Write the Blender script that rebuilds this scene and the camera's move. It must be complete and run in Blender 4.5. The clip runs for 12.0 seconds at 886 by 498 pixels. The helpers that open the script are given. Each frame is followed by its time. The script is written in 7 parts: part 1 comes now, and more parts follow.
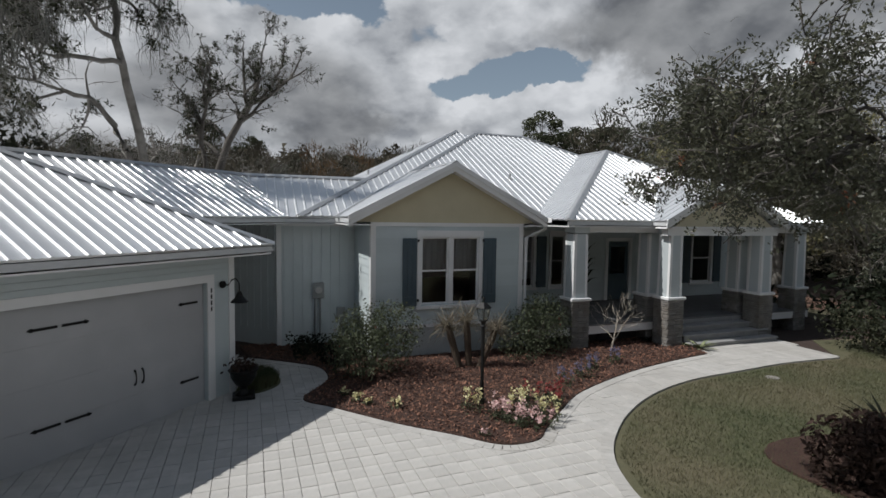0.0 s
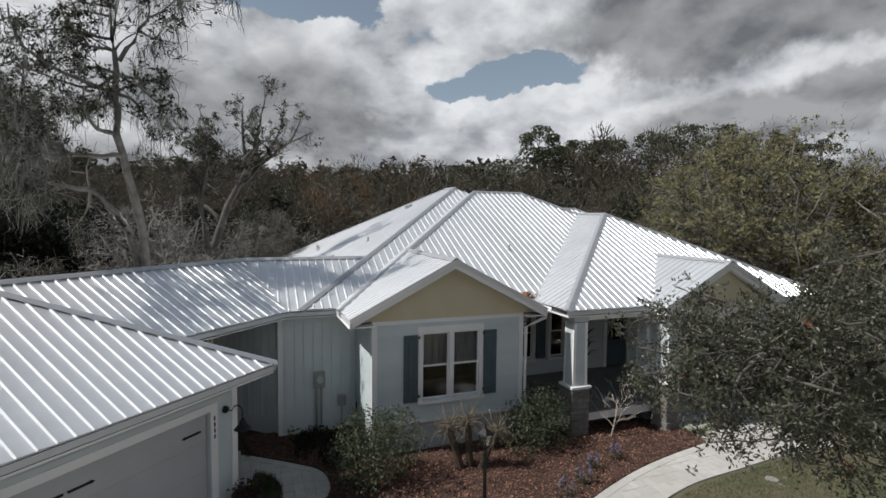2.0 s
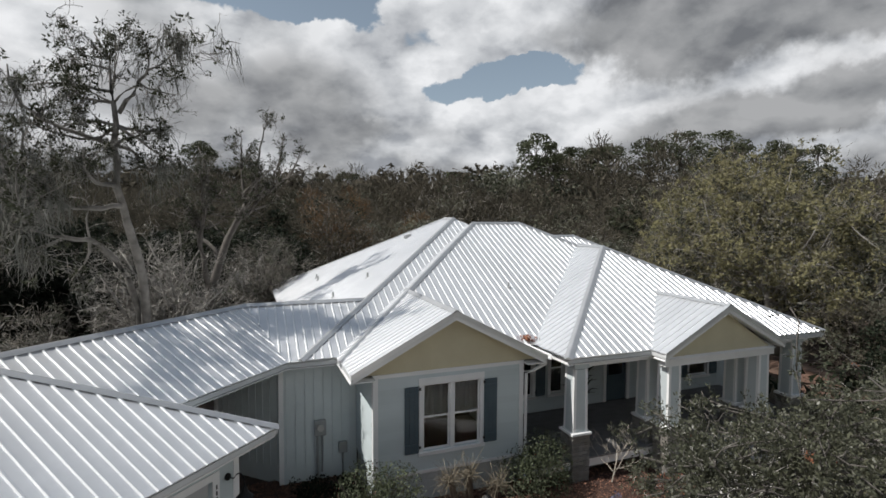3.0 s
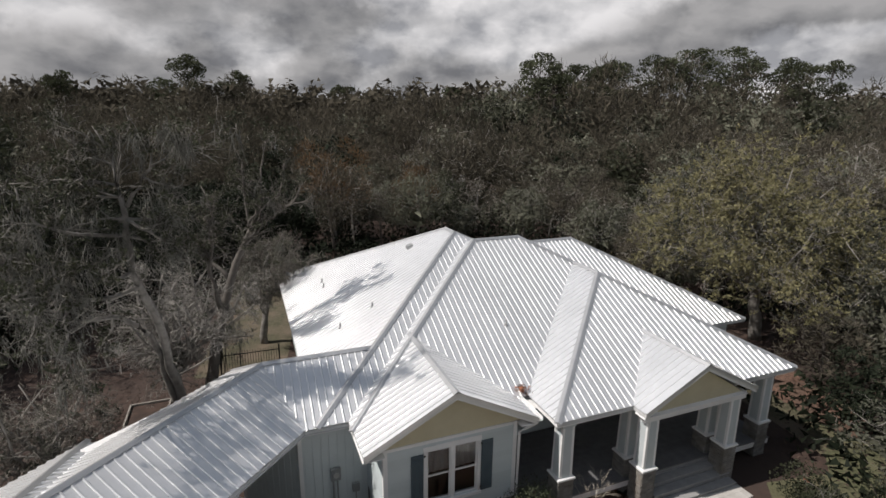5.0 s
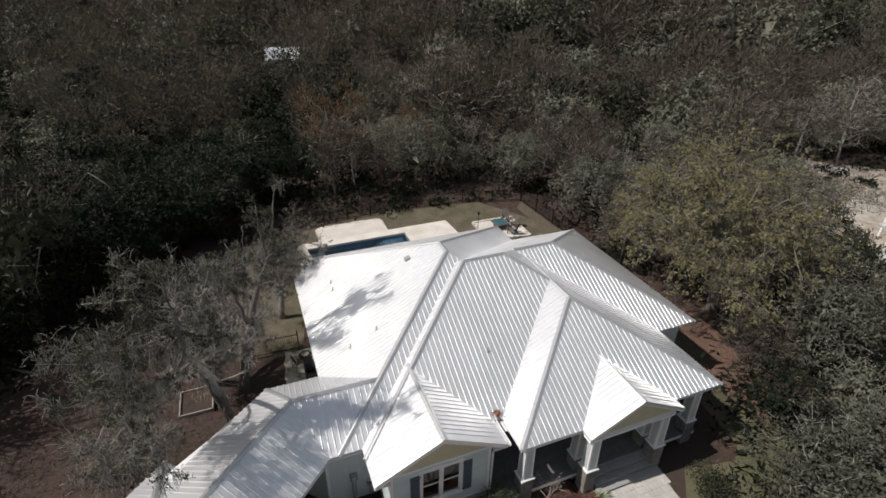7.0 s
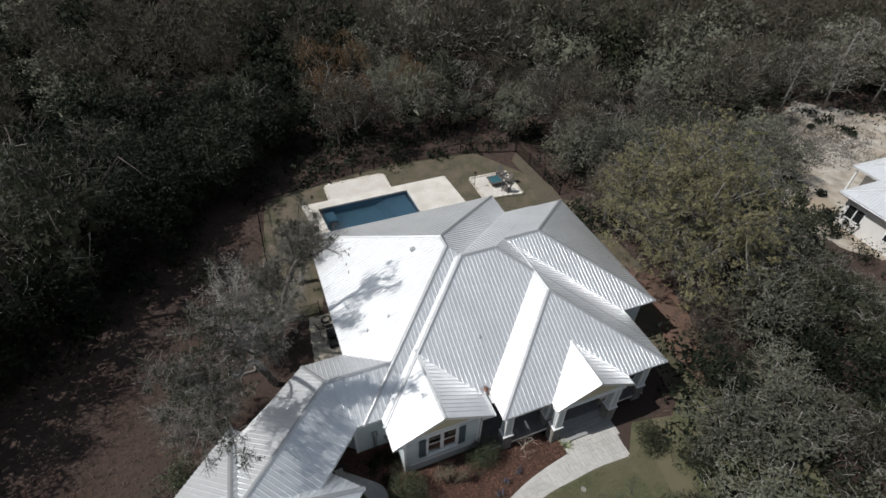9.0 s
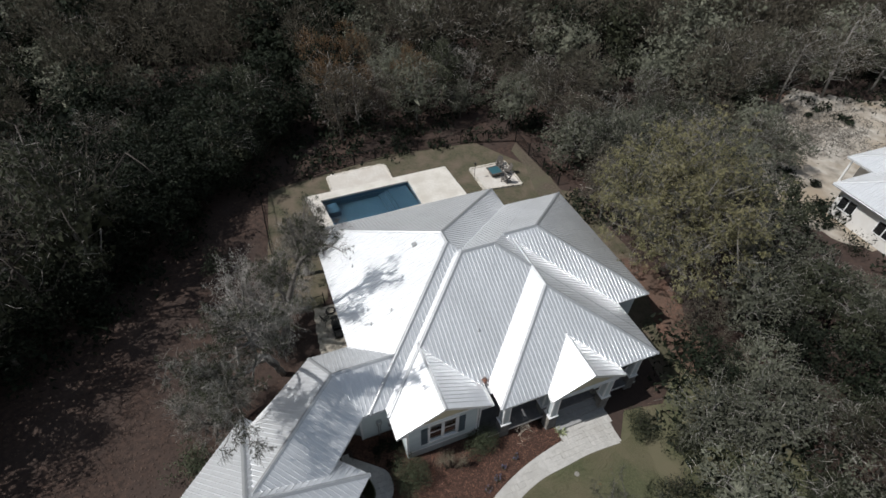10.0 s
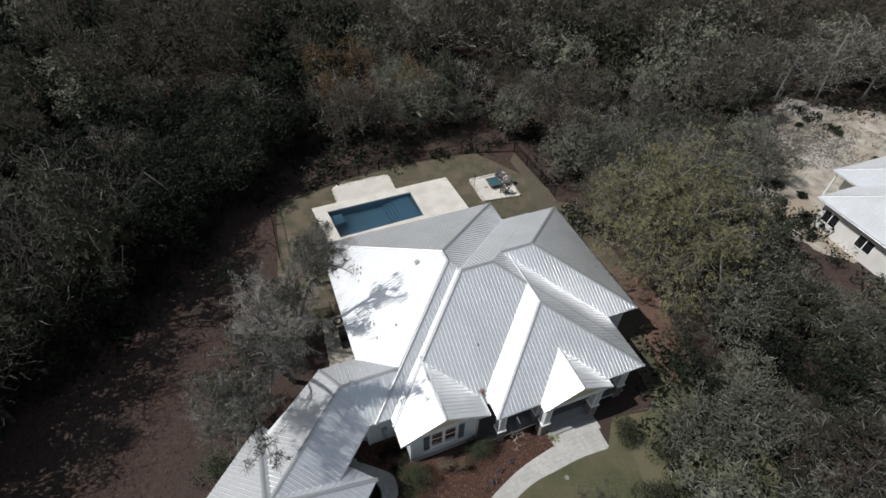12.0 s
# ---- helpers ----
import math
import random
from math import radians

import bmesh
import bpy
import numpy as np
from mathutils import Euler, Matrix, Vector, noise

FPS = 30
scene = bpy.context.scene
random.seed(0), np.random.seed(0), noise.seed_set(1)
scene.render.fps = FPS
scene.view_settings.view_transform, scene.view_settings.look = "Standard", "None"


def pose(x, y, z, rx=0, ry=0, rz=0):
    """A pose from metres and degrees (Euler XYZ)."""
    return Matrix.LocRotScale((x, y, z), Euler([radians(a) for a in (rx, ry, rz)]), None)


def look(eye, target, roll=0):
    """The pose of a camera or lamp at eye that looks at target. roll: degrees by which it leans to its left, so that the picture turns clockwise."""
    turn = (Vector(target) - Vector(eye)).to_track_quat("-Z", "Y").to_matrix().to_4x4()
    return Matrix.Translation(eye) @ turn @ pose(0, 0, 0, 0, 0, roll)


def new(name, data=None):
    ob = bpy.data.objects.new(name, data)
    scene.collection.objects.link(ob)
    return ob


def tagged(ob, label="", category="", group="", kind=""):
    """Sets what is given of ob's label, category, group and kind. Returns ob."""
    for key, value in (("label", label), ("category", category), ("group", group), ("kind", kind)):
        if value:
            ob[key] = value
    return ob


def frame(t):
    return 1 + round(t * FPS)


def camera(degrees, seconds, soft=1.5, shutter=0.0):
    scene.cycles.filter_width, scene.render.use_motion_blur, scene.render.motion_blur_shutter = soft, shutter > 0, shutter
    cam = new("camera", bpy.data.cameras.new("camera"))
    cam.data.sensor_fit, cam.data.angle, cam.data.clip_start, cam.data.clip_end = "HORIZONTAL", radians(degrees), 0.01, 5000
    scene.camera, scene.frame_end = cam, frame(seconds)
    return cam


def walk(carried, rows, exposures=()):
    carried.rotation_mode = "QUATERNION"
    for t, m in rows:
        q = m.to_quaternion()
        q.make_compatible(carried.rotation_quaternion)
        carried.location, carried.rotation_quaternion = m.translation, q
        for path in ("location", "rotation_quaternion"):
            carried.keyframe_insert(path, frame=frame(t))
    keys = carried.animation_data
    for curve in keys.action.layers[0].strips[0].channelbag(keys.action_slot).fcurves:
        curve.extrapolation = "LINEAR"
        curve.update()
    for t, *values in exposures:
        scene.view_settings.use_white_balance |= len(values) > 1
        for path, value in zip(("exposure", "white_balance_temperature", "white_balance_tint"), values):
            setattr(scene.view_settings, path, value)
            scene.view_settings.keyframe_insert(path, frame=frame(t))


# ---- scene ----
EXPO = -0.2
cam = camera(81.6, 12.0, 1.6)
# seconds, x, y, z, turn about x, y and z in degrees
ROWS = [
    (0.0, -0.316, 0.101, 3.544, 86.302, -0.851, -1.122),
    (0.5, -0.350, 0.116, 4.043, 86.245, -0.867, -1.174),
    (1.0, -0.374, 0.135, 4.627, 86.207, -0.834, -1.233),
    (1.5, -0.393, 0.159, 5.252, 86.335, -0.724, -1.313),
    (2.0, -0.419, 0.169, 5.856, 86.541, -0.579, -1.425),
    (2.5, -0.460, 0.186, 6.467, 86.625, -0.425, -1.554),
    (3.0, -0.483, 0.210, 7.087, 86.702, -0.296, -1.679),
    (5.0, -0.630, 0.303, 12.004, 75.542, -0.530, -1.851),
    (5.5, -0.477, 0.286, 13.931, 71.213, -0.610, -1.944),
    (6.0, -0.442, 0.279, 15.744, 68.394, -0.617, -1.875),
    (6.5, -0.407, 0.224, 17.626, 64.047, -0.652, -1.856),
    (7.0, -0.405, 0.148, 19.507, 60.824, -0.646, -1.809),
    (9.0, -0.774, 0.083, 26.506, 48.352, -1.160, -2.003),
    (9.5, -0.806, 0.067, 27.213, 47.361, -1.167, -2.005),
    (10.0, -0.843, 0.052, 27.920, 45.941, -1.149, -2.004),
    (10.5, -0.881, 0.029, 28.638, 44.694, -1.114, -2.002),
    (11.0, -0.910, -0.006, 29.363, 43.932, -1.105, -1.972),
    (11.5, -0.929, -0.048, 30.052, 44.146, -1.140, -1.932),
    (12.0, -0.941, -0.084, 30.695, 44.620, -1.213, -1.853),
]
walk(cam, [(t, pose(x, y, z, rx, ry, rz)) for t, x, y, z, rx, ry, rz in ROWS], [(t, EXPO + e, k, tint) for t, e, k, tint in ((0.0, -0.07, 6200, 10), (1.5, 0.06, 6250, 10), (3.0, 0.28, 6350, 10), (5.0, 0.15, 6560, 13), (7.0, 0.10, 6530, 13), (9.0, 0.04, 6170, 10), (12.0, 0.02, 6150, 10))])

# ---- sky and sun ----
SUN_DIR = Vector((-0.765, -0.180, 1.0)).normalized()
SUN_POWER = 4.8
SKY_POWER = 0.025


def build_world():
    w = bpy.data.worlds.new("sky")
    scene.world = w
    w.use_nodes = True
    nt = w.node_tree
    nt.nodes.clear()
    N, L = nt.nodes.new, nt.links.new
    out, bg = N("ShaderNodeOutputWorld"), N("ShaderNodeBackground")
    sky = N("ShaderNodeTexSky")
    sky.sky_type, sky.sun_disc = "NISHITA", False
    sky.sun_elevation = math.asin(SUN_DIR.z)
    sky.sun_rotation = math.atan2(SUN_DIR.x, SUN_DIR.y)
    sky.dust_density = 0.6
    co = N("ShaderNodeTexCoord")
    sep = N("ShaderNodeSeparateXYZ")
    L(co.outputs["Generated"], sep.inputs[0])
    # clouds draw together towards the horizon
    far = N("ShaderNodeMath"); far.operation = "ADD"; far.inputs[1].default_value = 0.8
    up = N("ShaderNodeMath"); up.operation = "MAXIMUM"; up.inputs[1].default_value = 0.0
    L(sep.outputs["Z"], up.inputs[0]); L(up.outputs[0], far.inputs[0])
    inv = N("ShaderNodeMath"); inv.operation = "DIVIDE"; inv.inputs[0].default_value = 1.1
    L(far.outputs[0], inv.inputs[1])
    flat = N("ShaderNodeVectorMath"); flat.operation = "SCALE"
    L(co.outputs["Generated"], flat.inputs[0]); L(inv.outputs[0], flat.inputs["Scale"])
    cmb = N("ShaderNodeVectorMath"); cmb.operation = "ADD"; cmb.inputs[1].default_value = (CLOUD_SEED, 0.0, 0.0)
    L(flat.outputs[0], cmb.inputs[0])

    def tex(kind, src, scale, **kw):
        n = N(kind)
        n.inputs["Scale"].default_value = scale
        for k, v in kw.items():
            n.inputs[k].default_value = v
        L(src, n.inputs["Vector"])
        return n

    def madd(a, k, b):
        n = N("ShaderNodeMath"); n.operation = "MULTIPLY_ADD"
        L(a, n.inputs[0]); n.inputs[1].default_value = k
        if isinstance(b, float):
            n.inputs[2].default_value = b
        else:
            L(b, n.inputs[2])
        return n.outputs[0]

    def clouds(shift):
        """How thick the cloud is: broad masses, puffs on them, and a frayed edge."""
        mp = N("ShaderNodeMapping")
        mp.inputs["Location"].default_value = shift
        mp.inputs["Scale"].default_value = (1, 1, 1.45)
        L(cmb.outputs[0], mp.inputs[0])
        v = mp.outputs[0]
        mass = tex("ShaderNodeTexNoise", v, CLOUD_SCALE, Detail=2.0, Roughness=0.5).outputs["Fac"]
        fray = tex("ShaderNodeTexNoise", v, 20.0, Detail=8.0, Roughness=0.6)
        warp = N("ShaderNodeVectorMath"); warp.operation = "SCALE"; warp.inputs["Scale"].default_value = 0.05
        L(fray.outputs["Color"], warp.inputs[0])
        bent = N("ShaderNodeVectorMath"); bent.operation = "ADD"
        L(v, bent.inputs[0]); L(warp.outputs[0], bent.inputs[1])
        f = madd(fray.outputs["Fac"], 0.08, mass)
        for scale, amount in ((6.5, -0.18), (13.0, -0.11), (27.0, -0.05), (56.0, -0.016)):
            f = madd(tex("ShaderNodeTexVoronoi", bent.outputs[0], scale).outputs["Distance"], amount, f)
        return mass, f

    # a direction that wanders, so that no rim of a cloud runs smooth
    torn = co
    for scale, amount in ((7.0, 0.13), (24.0, 0.05)):
        wave = tex("ShaderNodeTexNoise", co.outputs["Generated"], scale, Detail=5.0, Roughness=0.6)
        level = N("ShaderNodeVectorMath"); level.operation = "SUBTRACT"; level.inputs[1].default_value = (0.5, 0.5, 0.5)
        L(wave.outputs["Color"], level.inputs[0])
        small = N("ShaderNodeVectorMath"); small.operation = "SCALE"; small.inputs["Scale"].default_value = amount
        L(level.outputs[0], small.inputs[0])
        moved = N("ShaderNodeVectorMath"); moved.operation = "ADD"
        L(torn.outputs["Generated"] if torn is co else torn.outputs[0], moved.inputs[0]); L(small.outputs[0], moved.inputs[1])
        torn = moved

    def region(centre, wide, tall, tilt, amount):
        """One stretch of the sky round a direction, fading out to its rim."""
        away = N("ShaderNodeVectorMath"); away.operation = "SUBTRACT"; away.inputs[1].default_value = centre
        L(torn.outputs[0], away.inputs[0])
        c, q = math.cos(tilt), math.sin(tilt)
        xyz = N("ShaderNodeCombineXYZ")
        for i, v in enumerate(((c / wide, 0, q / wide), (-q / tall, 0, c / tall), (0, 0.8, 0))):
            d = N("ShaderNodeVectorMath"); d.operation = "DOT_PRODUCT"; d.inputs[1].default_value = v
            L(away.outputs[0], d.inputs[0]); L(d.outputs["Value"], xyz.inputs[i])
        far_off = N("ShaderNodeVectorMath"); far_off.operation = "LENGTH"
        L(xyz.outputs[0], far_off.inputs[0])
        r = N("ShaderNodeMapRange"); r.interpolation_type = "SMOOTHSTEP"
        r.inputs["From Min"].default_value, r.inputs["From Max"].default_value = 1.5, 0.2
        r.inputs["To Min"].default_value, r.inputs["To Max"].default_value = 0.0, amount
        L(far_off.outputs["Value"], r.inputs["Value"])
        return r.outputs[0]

    def total(first, others):
        for o in others:
            n = N("ShaderNodeMath"); n.operation = "ADD"
            L(first, n.inputs[0]); L(o, n.inputs[1])
            first = n.outputs[0]
        return first

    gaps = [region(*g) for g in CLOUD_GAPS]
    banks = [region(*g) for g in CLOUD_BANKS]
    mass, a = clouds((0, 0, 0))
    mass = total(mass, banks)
    b = clouds((-0.024, -0.008, 0.046))[1]     # the same clouds, looked up a little towards the sun
    thin = N("ShaderNodeMapRange")
    thin.inputs["From Min"].default_value, thin.inputs["From Max"].default_value = 0.40, 0.62
    thin.inputs["To Min"].default_value, thin.inputs["To Max"].default_value = 0.0, 0.34
    L(sep.outputs["Z"], thin.inputs["Value"])
    less = N("ShaderNodeMath"); less.operation = "SUBTRACT"
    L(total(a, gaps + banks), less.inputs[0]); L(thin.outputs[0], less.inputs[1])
    cover = N("ShaderNodeMapRange"); cover.interpolation_type = "SMOOTHSTEP"
    cover.inputs["From Min"].default_value, cover.inputs["From Max"].default_value = CLOUD_EDGE - 0.012, CLOUD_EDGE + 0.045
    L(less.outputs[0], cover.inputs["Value"])
    diff = N("ShaderNodeMath"); diff.operation = "SUBTRACT"
    L(a, diff.inputs[0]); L(b, diff.inputs[1])
    lit = N("ShaderNodeMapRange")
    lit.inputs["From Min"].default_value, lit.inputs["From Max"].default_value = -0.115, 0.095
    L(diff.outputs[0], lit.inputs["Value"])
    ramp = N("ShaderNodeValToRGB")
    ramp.color_ramp.elements[0].color = (0.40, 0.415, 0.44, 1)
    ramp.color_ramp.elements[1].color = (0.97, 0.97, 0.97, 1)
    e = ramp.color_ramp.elements.new(0.5); e.color = (0.70, 0.71, 0.72, 1)
    L(lit.outputs[0], ramp.inputs[0])
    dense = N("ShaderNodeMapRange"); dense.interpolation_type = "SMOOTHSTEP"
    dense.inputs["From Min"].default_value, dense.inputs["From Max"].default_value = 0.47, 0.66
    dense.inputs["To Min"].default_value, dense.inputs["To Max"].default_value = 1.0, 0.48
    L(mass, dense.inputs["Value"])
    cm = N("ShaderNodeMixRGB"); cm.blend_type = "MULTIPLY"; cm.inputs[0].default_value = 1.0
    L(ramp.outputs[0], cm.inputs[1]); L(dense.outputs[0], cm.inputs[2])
    gain = N("ShaderNodeVectorMath"); gain.operation = "SCALE"; gain.inputs["Scale"].default_value = CLOUD_GAIN
    L(cm.outputs[0], gain.inputs[0])
    pale = N("ShaderNodeHueSaturation"); pale.inputs["Hue"].default_value = 0.485; pale.inputs["Saturation"].default_value = 0.60; pale.inputs["Value"].default_value = 3.5
    L(sky.outputs[0], pale.inputs["Color"])
    mix = N("ShaderNodeMixRGB")
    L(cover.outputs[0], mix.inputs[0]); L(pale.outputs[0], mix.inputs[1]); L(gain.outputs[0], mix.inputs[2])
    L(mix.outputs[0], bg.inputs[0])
    bg.inputs[1].default_value = SKY_POWER
    L(bg.outputs[0], out.inputs[0])


CLOUD_SEED, CLOUD_GAIN, CLOUD_SCALE, CLOUD_EDGE = 3.1, 33.5, 2.5, 0.125
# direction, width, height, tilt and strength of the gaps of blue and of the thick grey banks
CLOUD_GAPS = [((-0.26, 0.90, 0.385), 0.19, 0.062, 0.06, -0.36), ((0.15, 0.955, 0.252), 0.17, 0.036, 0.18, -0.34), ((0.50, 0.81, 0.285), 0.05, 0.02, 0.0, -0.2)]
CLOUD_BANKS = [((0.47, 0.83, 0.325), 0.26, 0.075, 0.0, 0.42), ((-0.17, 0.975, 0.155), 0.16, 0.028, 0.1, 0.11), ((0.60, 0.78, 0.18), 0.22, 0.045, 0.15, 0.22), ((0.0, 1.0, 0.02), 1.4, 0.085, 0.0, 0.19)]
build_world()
sun = new("sun", bpy.data.lights.new("sun", "SUN"))
sun.data.energy, sun.data.angle, sun.data.color = SUN_POWER, radians(0.6), (1.0, 0.95, 0.88)
sun.matrix_world = look(SUN_DIR * 80, (0, 0, 0))

# ---- materials ----
def material(name, a, b, scale=4.0, rough=0.8, metal=0.0, bump=0.0, bscale=40.0, island=0.0, each=0.0, c=None, cscale=0.4, coat=0.0, spec=0.5, stretch=None, trans=0.0):
    """A surface that wanders between the colours a and b at a fine scale and towards c at a coarse one; island and each vary
    the brightness from piece to piece of a mesh and from object to object."""
    m = bpy.data.materials.new(name)
    m.use_nodes = True
    nt = m.node_tree
    N, L = nt.nodes.new, nt.links.new
    p = nt.nodes["Principled BSDF"]
    co = N("ShaderNodeTexCoord")
    src = co.outputs["Object"]
    if stretch:
        mp = N("ShaderNodeMapping"); mp.inputs["Scale"].default_value = stretch
        L(src, mp.inputs[0]); src = mp.outputs[0]
    n1 = N("ShaderNodeTexNoise"); n1.inputs["Scale"].default_value = scale; n1.inputs["Detail"].default_value = 6
    L(src, n1.inputs["Vector"])
    r1 = N("ShaderNodeMapRange"); r1.inputs["From Min"].default_value, r1.inputs["From Max"].default_value = 0.3, 0.7
    L(n1.outputs["Fac"], r1.inputs["Value"])
    mx = N("ShaderNodeMixRGB"); mx.inputs[1].default_value, mx.inputs[2].default_value = (*a, 1), (*b, 1)
    L(r1.outputs[0], mx.inputs[0])
    col = mx.outputs[0]
    if c:
        n2 = N("ShaderNodeTexNoise"); n2.inputs["Scale"].default_value = cscale; n2.inputs["Detail"].default_value = 4
        L(src, n2.inputs["Vector"])
        r2 = N("ShaderNodeMapRange"); r2.inputs["From Min"].default_value, r2.inputs["From Max"].default_value = 0.42, 0.66
        L(n2.outputs["Fac"], r2.inputs["Value"])
        m2 = N("ShaderNodeMixRGB"); m2.inputs[2].default_value = (*c, 1)
        L(r2.outputs[0], m2.inputs[0]); L(col, m2.inputs[1])
        col = m2.outputs[0]
    for amount, node, sock in ((island, "ShaderNodeNewGeometry", "Random Per Island"), (each, "ShaderNodeObjectInfo", "Random")):
        if amount:
            g = N(node)
            r = N("ShaderNodeMapRange"); r.inputs["To Min"].default_value, r.inputs["To Max"].default_value = 1 - amount, 1 + amount
            L(g.outputs[sock], r.inputs["Value"])
            v = N("ShaderNodeMixRGB"); v.blend_type = "MULTIPLY"; v.inputs[0].default_value = 1.0
            L(col, v.inputs[1]); L(r.outputs[0], v.inputs[2])
            col = v.outputs[0]
    L(col, p.inputs["Base Color"])
    p.inputs["Roughness"].default_value, p.inputs["Metallic"].default_value = rough, metal
    p.inputs["Specular IOR Level"].default_value = spec
    p.inputs["Coat Weight"].default_value = coat
    if bump:
        nb = N("ShaderNodeTexNoise"); nb.inputs["Scale"].default_value = bscale; nb.inputs["Detail"].default_value = 5
        L(src, nb.inputs["Vector"])
        bp = N("ShaderNodeBump"); bp.inputs["Strength"].default_value = bump; bp.inputs["Distance"].default_value = 0.02
        L(nb.outputs["Fac"], bp.inputs["Height"]); L(bp.outputs[0], p.inputs["Normal"])
    if trans:
        t = N("ShaderNodeBsdfTranslucent"); L(col, t.inputs[0])
        ms = N("ShaderNodeMixShader"); ms.inputs[0].default_value = trans
        L(p.outputs[0], ms.inputs[1]); L(t.outputs[0], ms.inputs[2])
        L(ms.outputs[0], nt.nodes["Material Output"].inputs[0])
    return m


def glass(name, tint, rough=0.03):
    m = bpy.data.materials.new(name)
    m.use_nodes = True
    p = m.node_tree.nodes["Principled BSDF"]
    p.inputs["Base Color"].default_value = (*tint, 1)
    p.inputs["Roughness"].default_value = rough
    p.inputs["IOR"].default_value = 1.5
    p.inputs["Transmission Weight"].default_value = 1.0
    return m


M_ROOF = material("galvalume_sheet", (0.80, 0.81, 0.82), (0.86, 0.87, 0.88), 3.0, 0.42, 0.70, 0.02, 6.0, c=(0.77, 0.78, 0.79), cscale=0.5)
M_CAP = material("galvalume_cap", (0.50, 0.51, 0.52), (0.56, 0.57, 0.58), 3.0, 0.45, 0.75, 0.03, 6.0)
M_TRIM = material("white_paint", (0.74, 0.75, 0.75), (0.80, 0.80, 0.80), 2.0, 0.5, 0, 0.03, 60, c=(0.68, 0.68, 0.68))
M_SIDE = material("pale_blue_siding_paint", (0.50, 0.56, 0.575), (0.55, 0.61, 0.625), 2.0, 0.6, 0, 0.05, 80, each=0.04, c=(0.48, 0.54, 0.55))
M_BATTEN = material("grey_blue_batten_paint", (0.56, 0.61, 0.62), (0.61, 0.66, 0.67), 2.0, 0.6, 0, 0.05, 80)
M_GABLE = material("cream_shingle_paint", (0.50, 0.45, 0.31), (0.55, 0.50, 0.35), 2.0, 0.7, 0, 0.08, 50)
M_SHUT = material("slate_blue_shutter_paint", (0.055, 0.085, 0.105), (0.07, 0.10, 0.12), 3.0, 0.5, 0, 0.05, 60)
M_FOUND = material("painted_foundation_stucco", (0.40, 0.44, 0.45), (0.46, 0.50, 0.51), 3.0, 0.85, 0, 0.2, 30, c=(0.36, 0.38, 0.37))
M_GLASS = material("dark_window_glass", (0.012, 0.013, 0.014), (0.016, 0.017, 0.018), 1.0, 0.06, 0, 0, spec=0.6)
M_BLACK = material("black_iron", (0.012, 0.012, 0.012), (0.02, 0.02, 0.02), 20, 0.5, 0.6)
M_STONE = material("grey_brown_ledge_stone", (0.16, 0.155, 0.147), (0.25, 0.242, 0.228), 6, 0.9, 0, 0.5, 25, each=0.15, c=(0.16, 0.145, 0.125), cscale=2)
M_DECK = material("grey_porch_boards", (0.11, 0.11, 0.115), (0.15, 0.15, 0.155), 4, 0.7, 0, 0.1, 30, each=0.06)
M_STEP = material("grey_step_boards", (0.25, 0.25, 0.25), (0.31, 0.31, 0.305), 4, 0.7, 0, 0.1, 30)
M_PAVER = material("pale_concrete_pavers", (0.41, 0.40, 0.38), (0.50, 0.487, 0.462), 7, 0.9, 0, 0.25, 60, each=0.06, island=0.06, c=(0.40, 0.386, 0.36), cscale=0.7)
M_JOINT = material("sand_joint", (0.20, 0.19, 0.172), (0.27, 0.255, 0.232), 20, 0.95, 0, 0.2, 80)
M_MULCH = material("red_brown_bark_mulch", (0.010, 0.006, 0.0045), (0.080, 0.040, 0.028), 34, 0.95, 0, 0.9, 40, c=(0.06, 0.032, 0.023), cscale=3.5)
M_CHIP = material("bark_chips", (0.050, 0.022, 0.015), (0.255, 0.130, 0.086), 8, 0.9, 0, 0.3, 40, island=0.7)
M_GRASS = material("lawn", (0.058, 0.066, 0.032), (0.108, 0.107, 0.056), 9, 0.95, 0, 0.8, 60, c=(0.118, 0.105, 0.063), cscale=0.45)
M_BLADE = material("grass_blades", (0.060, 0.078, 0.034), (0.122, 0.126, 0.064), 1.2, 0.8, 0, 0, island=0.35, c=(0.145, 0.132, 0.076), cscale=0.45, trans=0.25)
M_SOIL = material("leaf_litter_ground", (0.020, 0.0125, 0.0095), (0.070, 0.042, 0.031), 3.2, 0.97, 0, 0.9, 9, c=(0.046, 0.031, 0.025), cscale=0.3)
M_SAND = material("pale_sand", (0.20, 0.178, 0.148), (0.52, 0.485, 0.43), 0.9, 0.95, 0, 0.4, 6, c=(0.30, 0.245, 0.18), cscale=0.16)
M_POOLDECK = material("shell_stone_deck", (0.56, 0.53, 0.475), (0.66, 0.63, 0.58), 5, 0.85, 0, 0.1, 30, c=(0.50, 0.465, 0.41), cscale=0.6)
M_POOL = material("blue_grey_pool_plaster", (0.075, 0.165, 0.245), (0.088, 0.185, 0.265), 3, 0.6, 0, 0, c=(0.068, 0.15, 0.225))
M_WATER = glass("pool_water", (0.80, 0.92, 0.95), 0.02)
M_BARK = material("grey_oak_bark", (0.075, 0.068, 0.060), (0.165, 0.152, 0.136), 6, 0.95, 0, 0.6, 20, each=0.2, c=(0.11, 0.10, 0.09), cscale=1.0)
M_BARKD = material("brown_bark", (0.045, 0.038, 0.033), (0.09, 0.078, 0.068), 6, 0.95, 0, 0.6, 20, each=0.2)
M_TWIG = material("grey_lichen_twigs", (0.22, 0.21, 0.192), (0.34, 0.322, 0.296), 2, 0.95, island=0.35, each=0.15, spec=0.1)
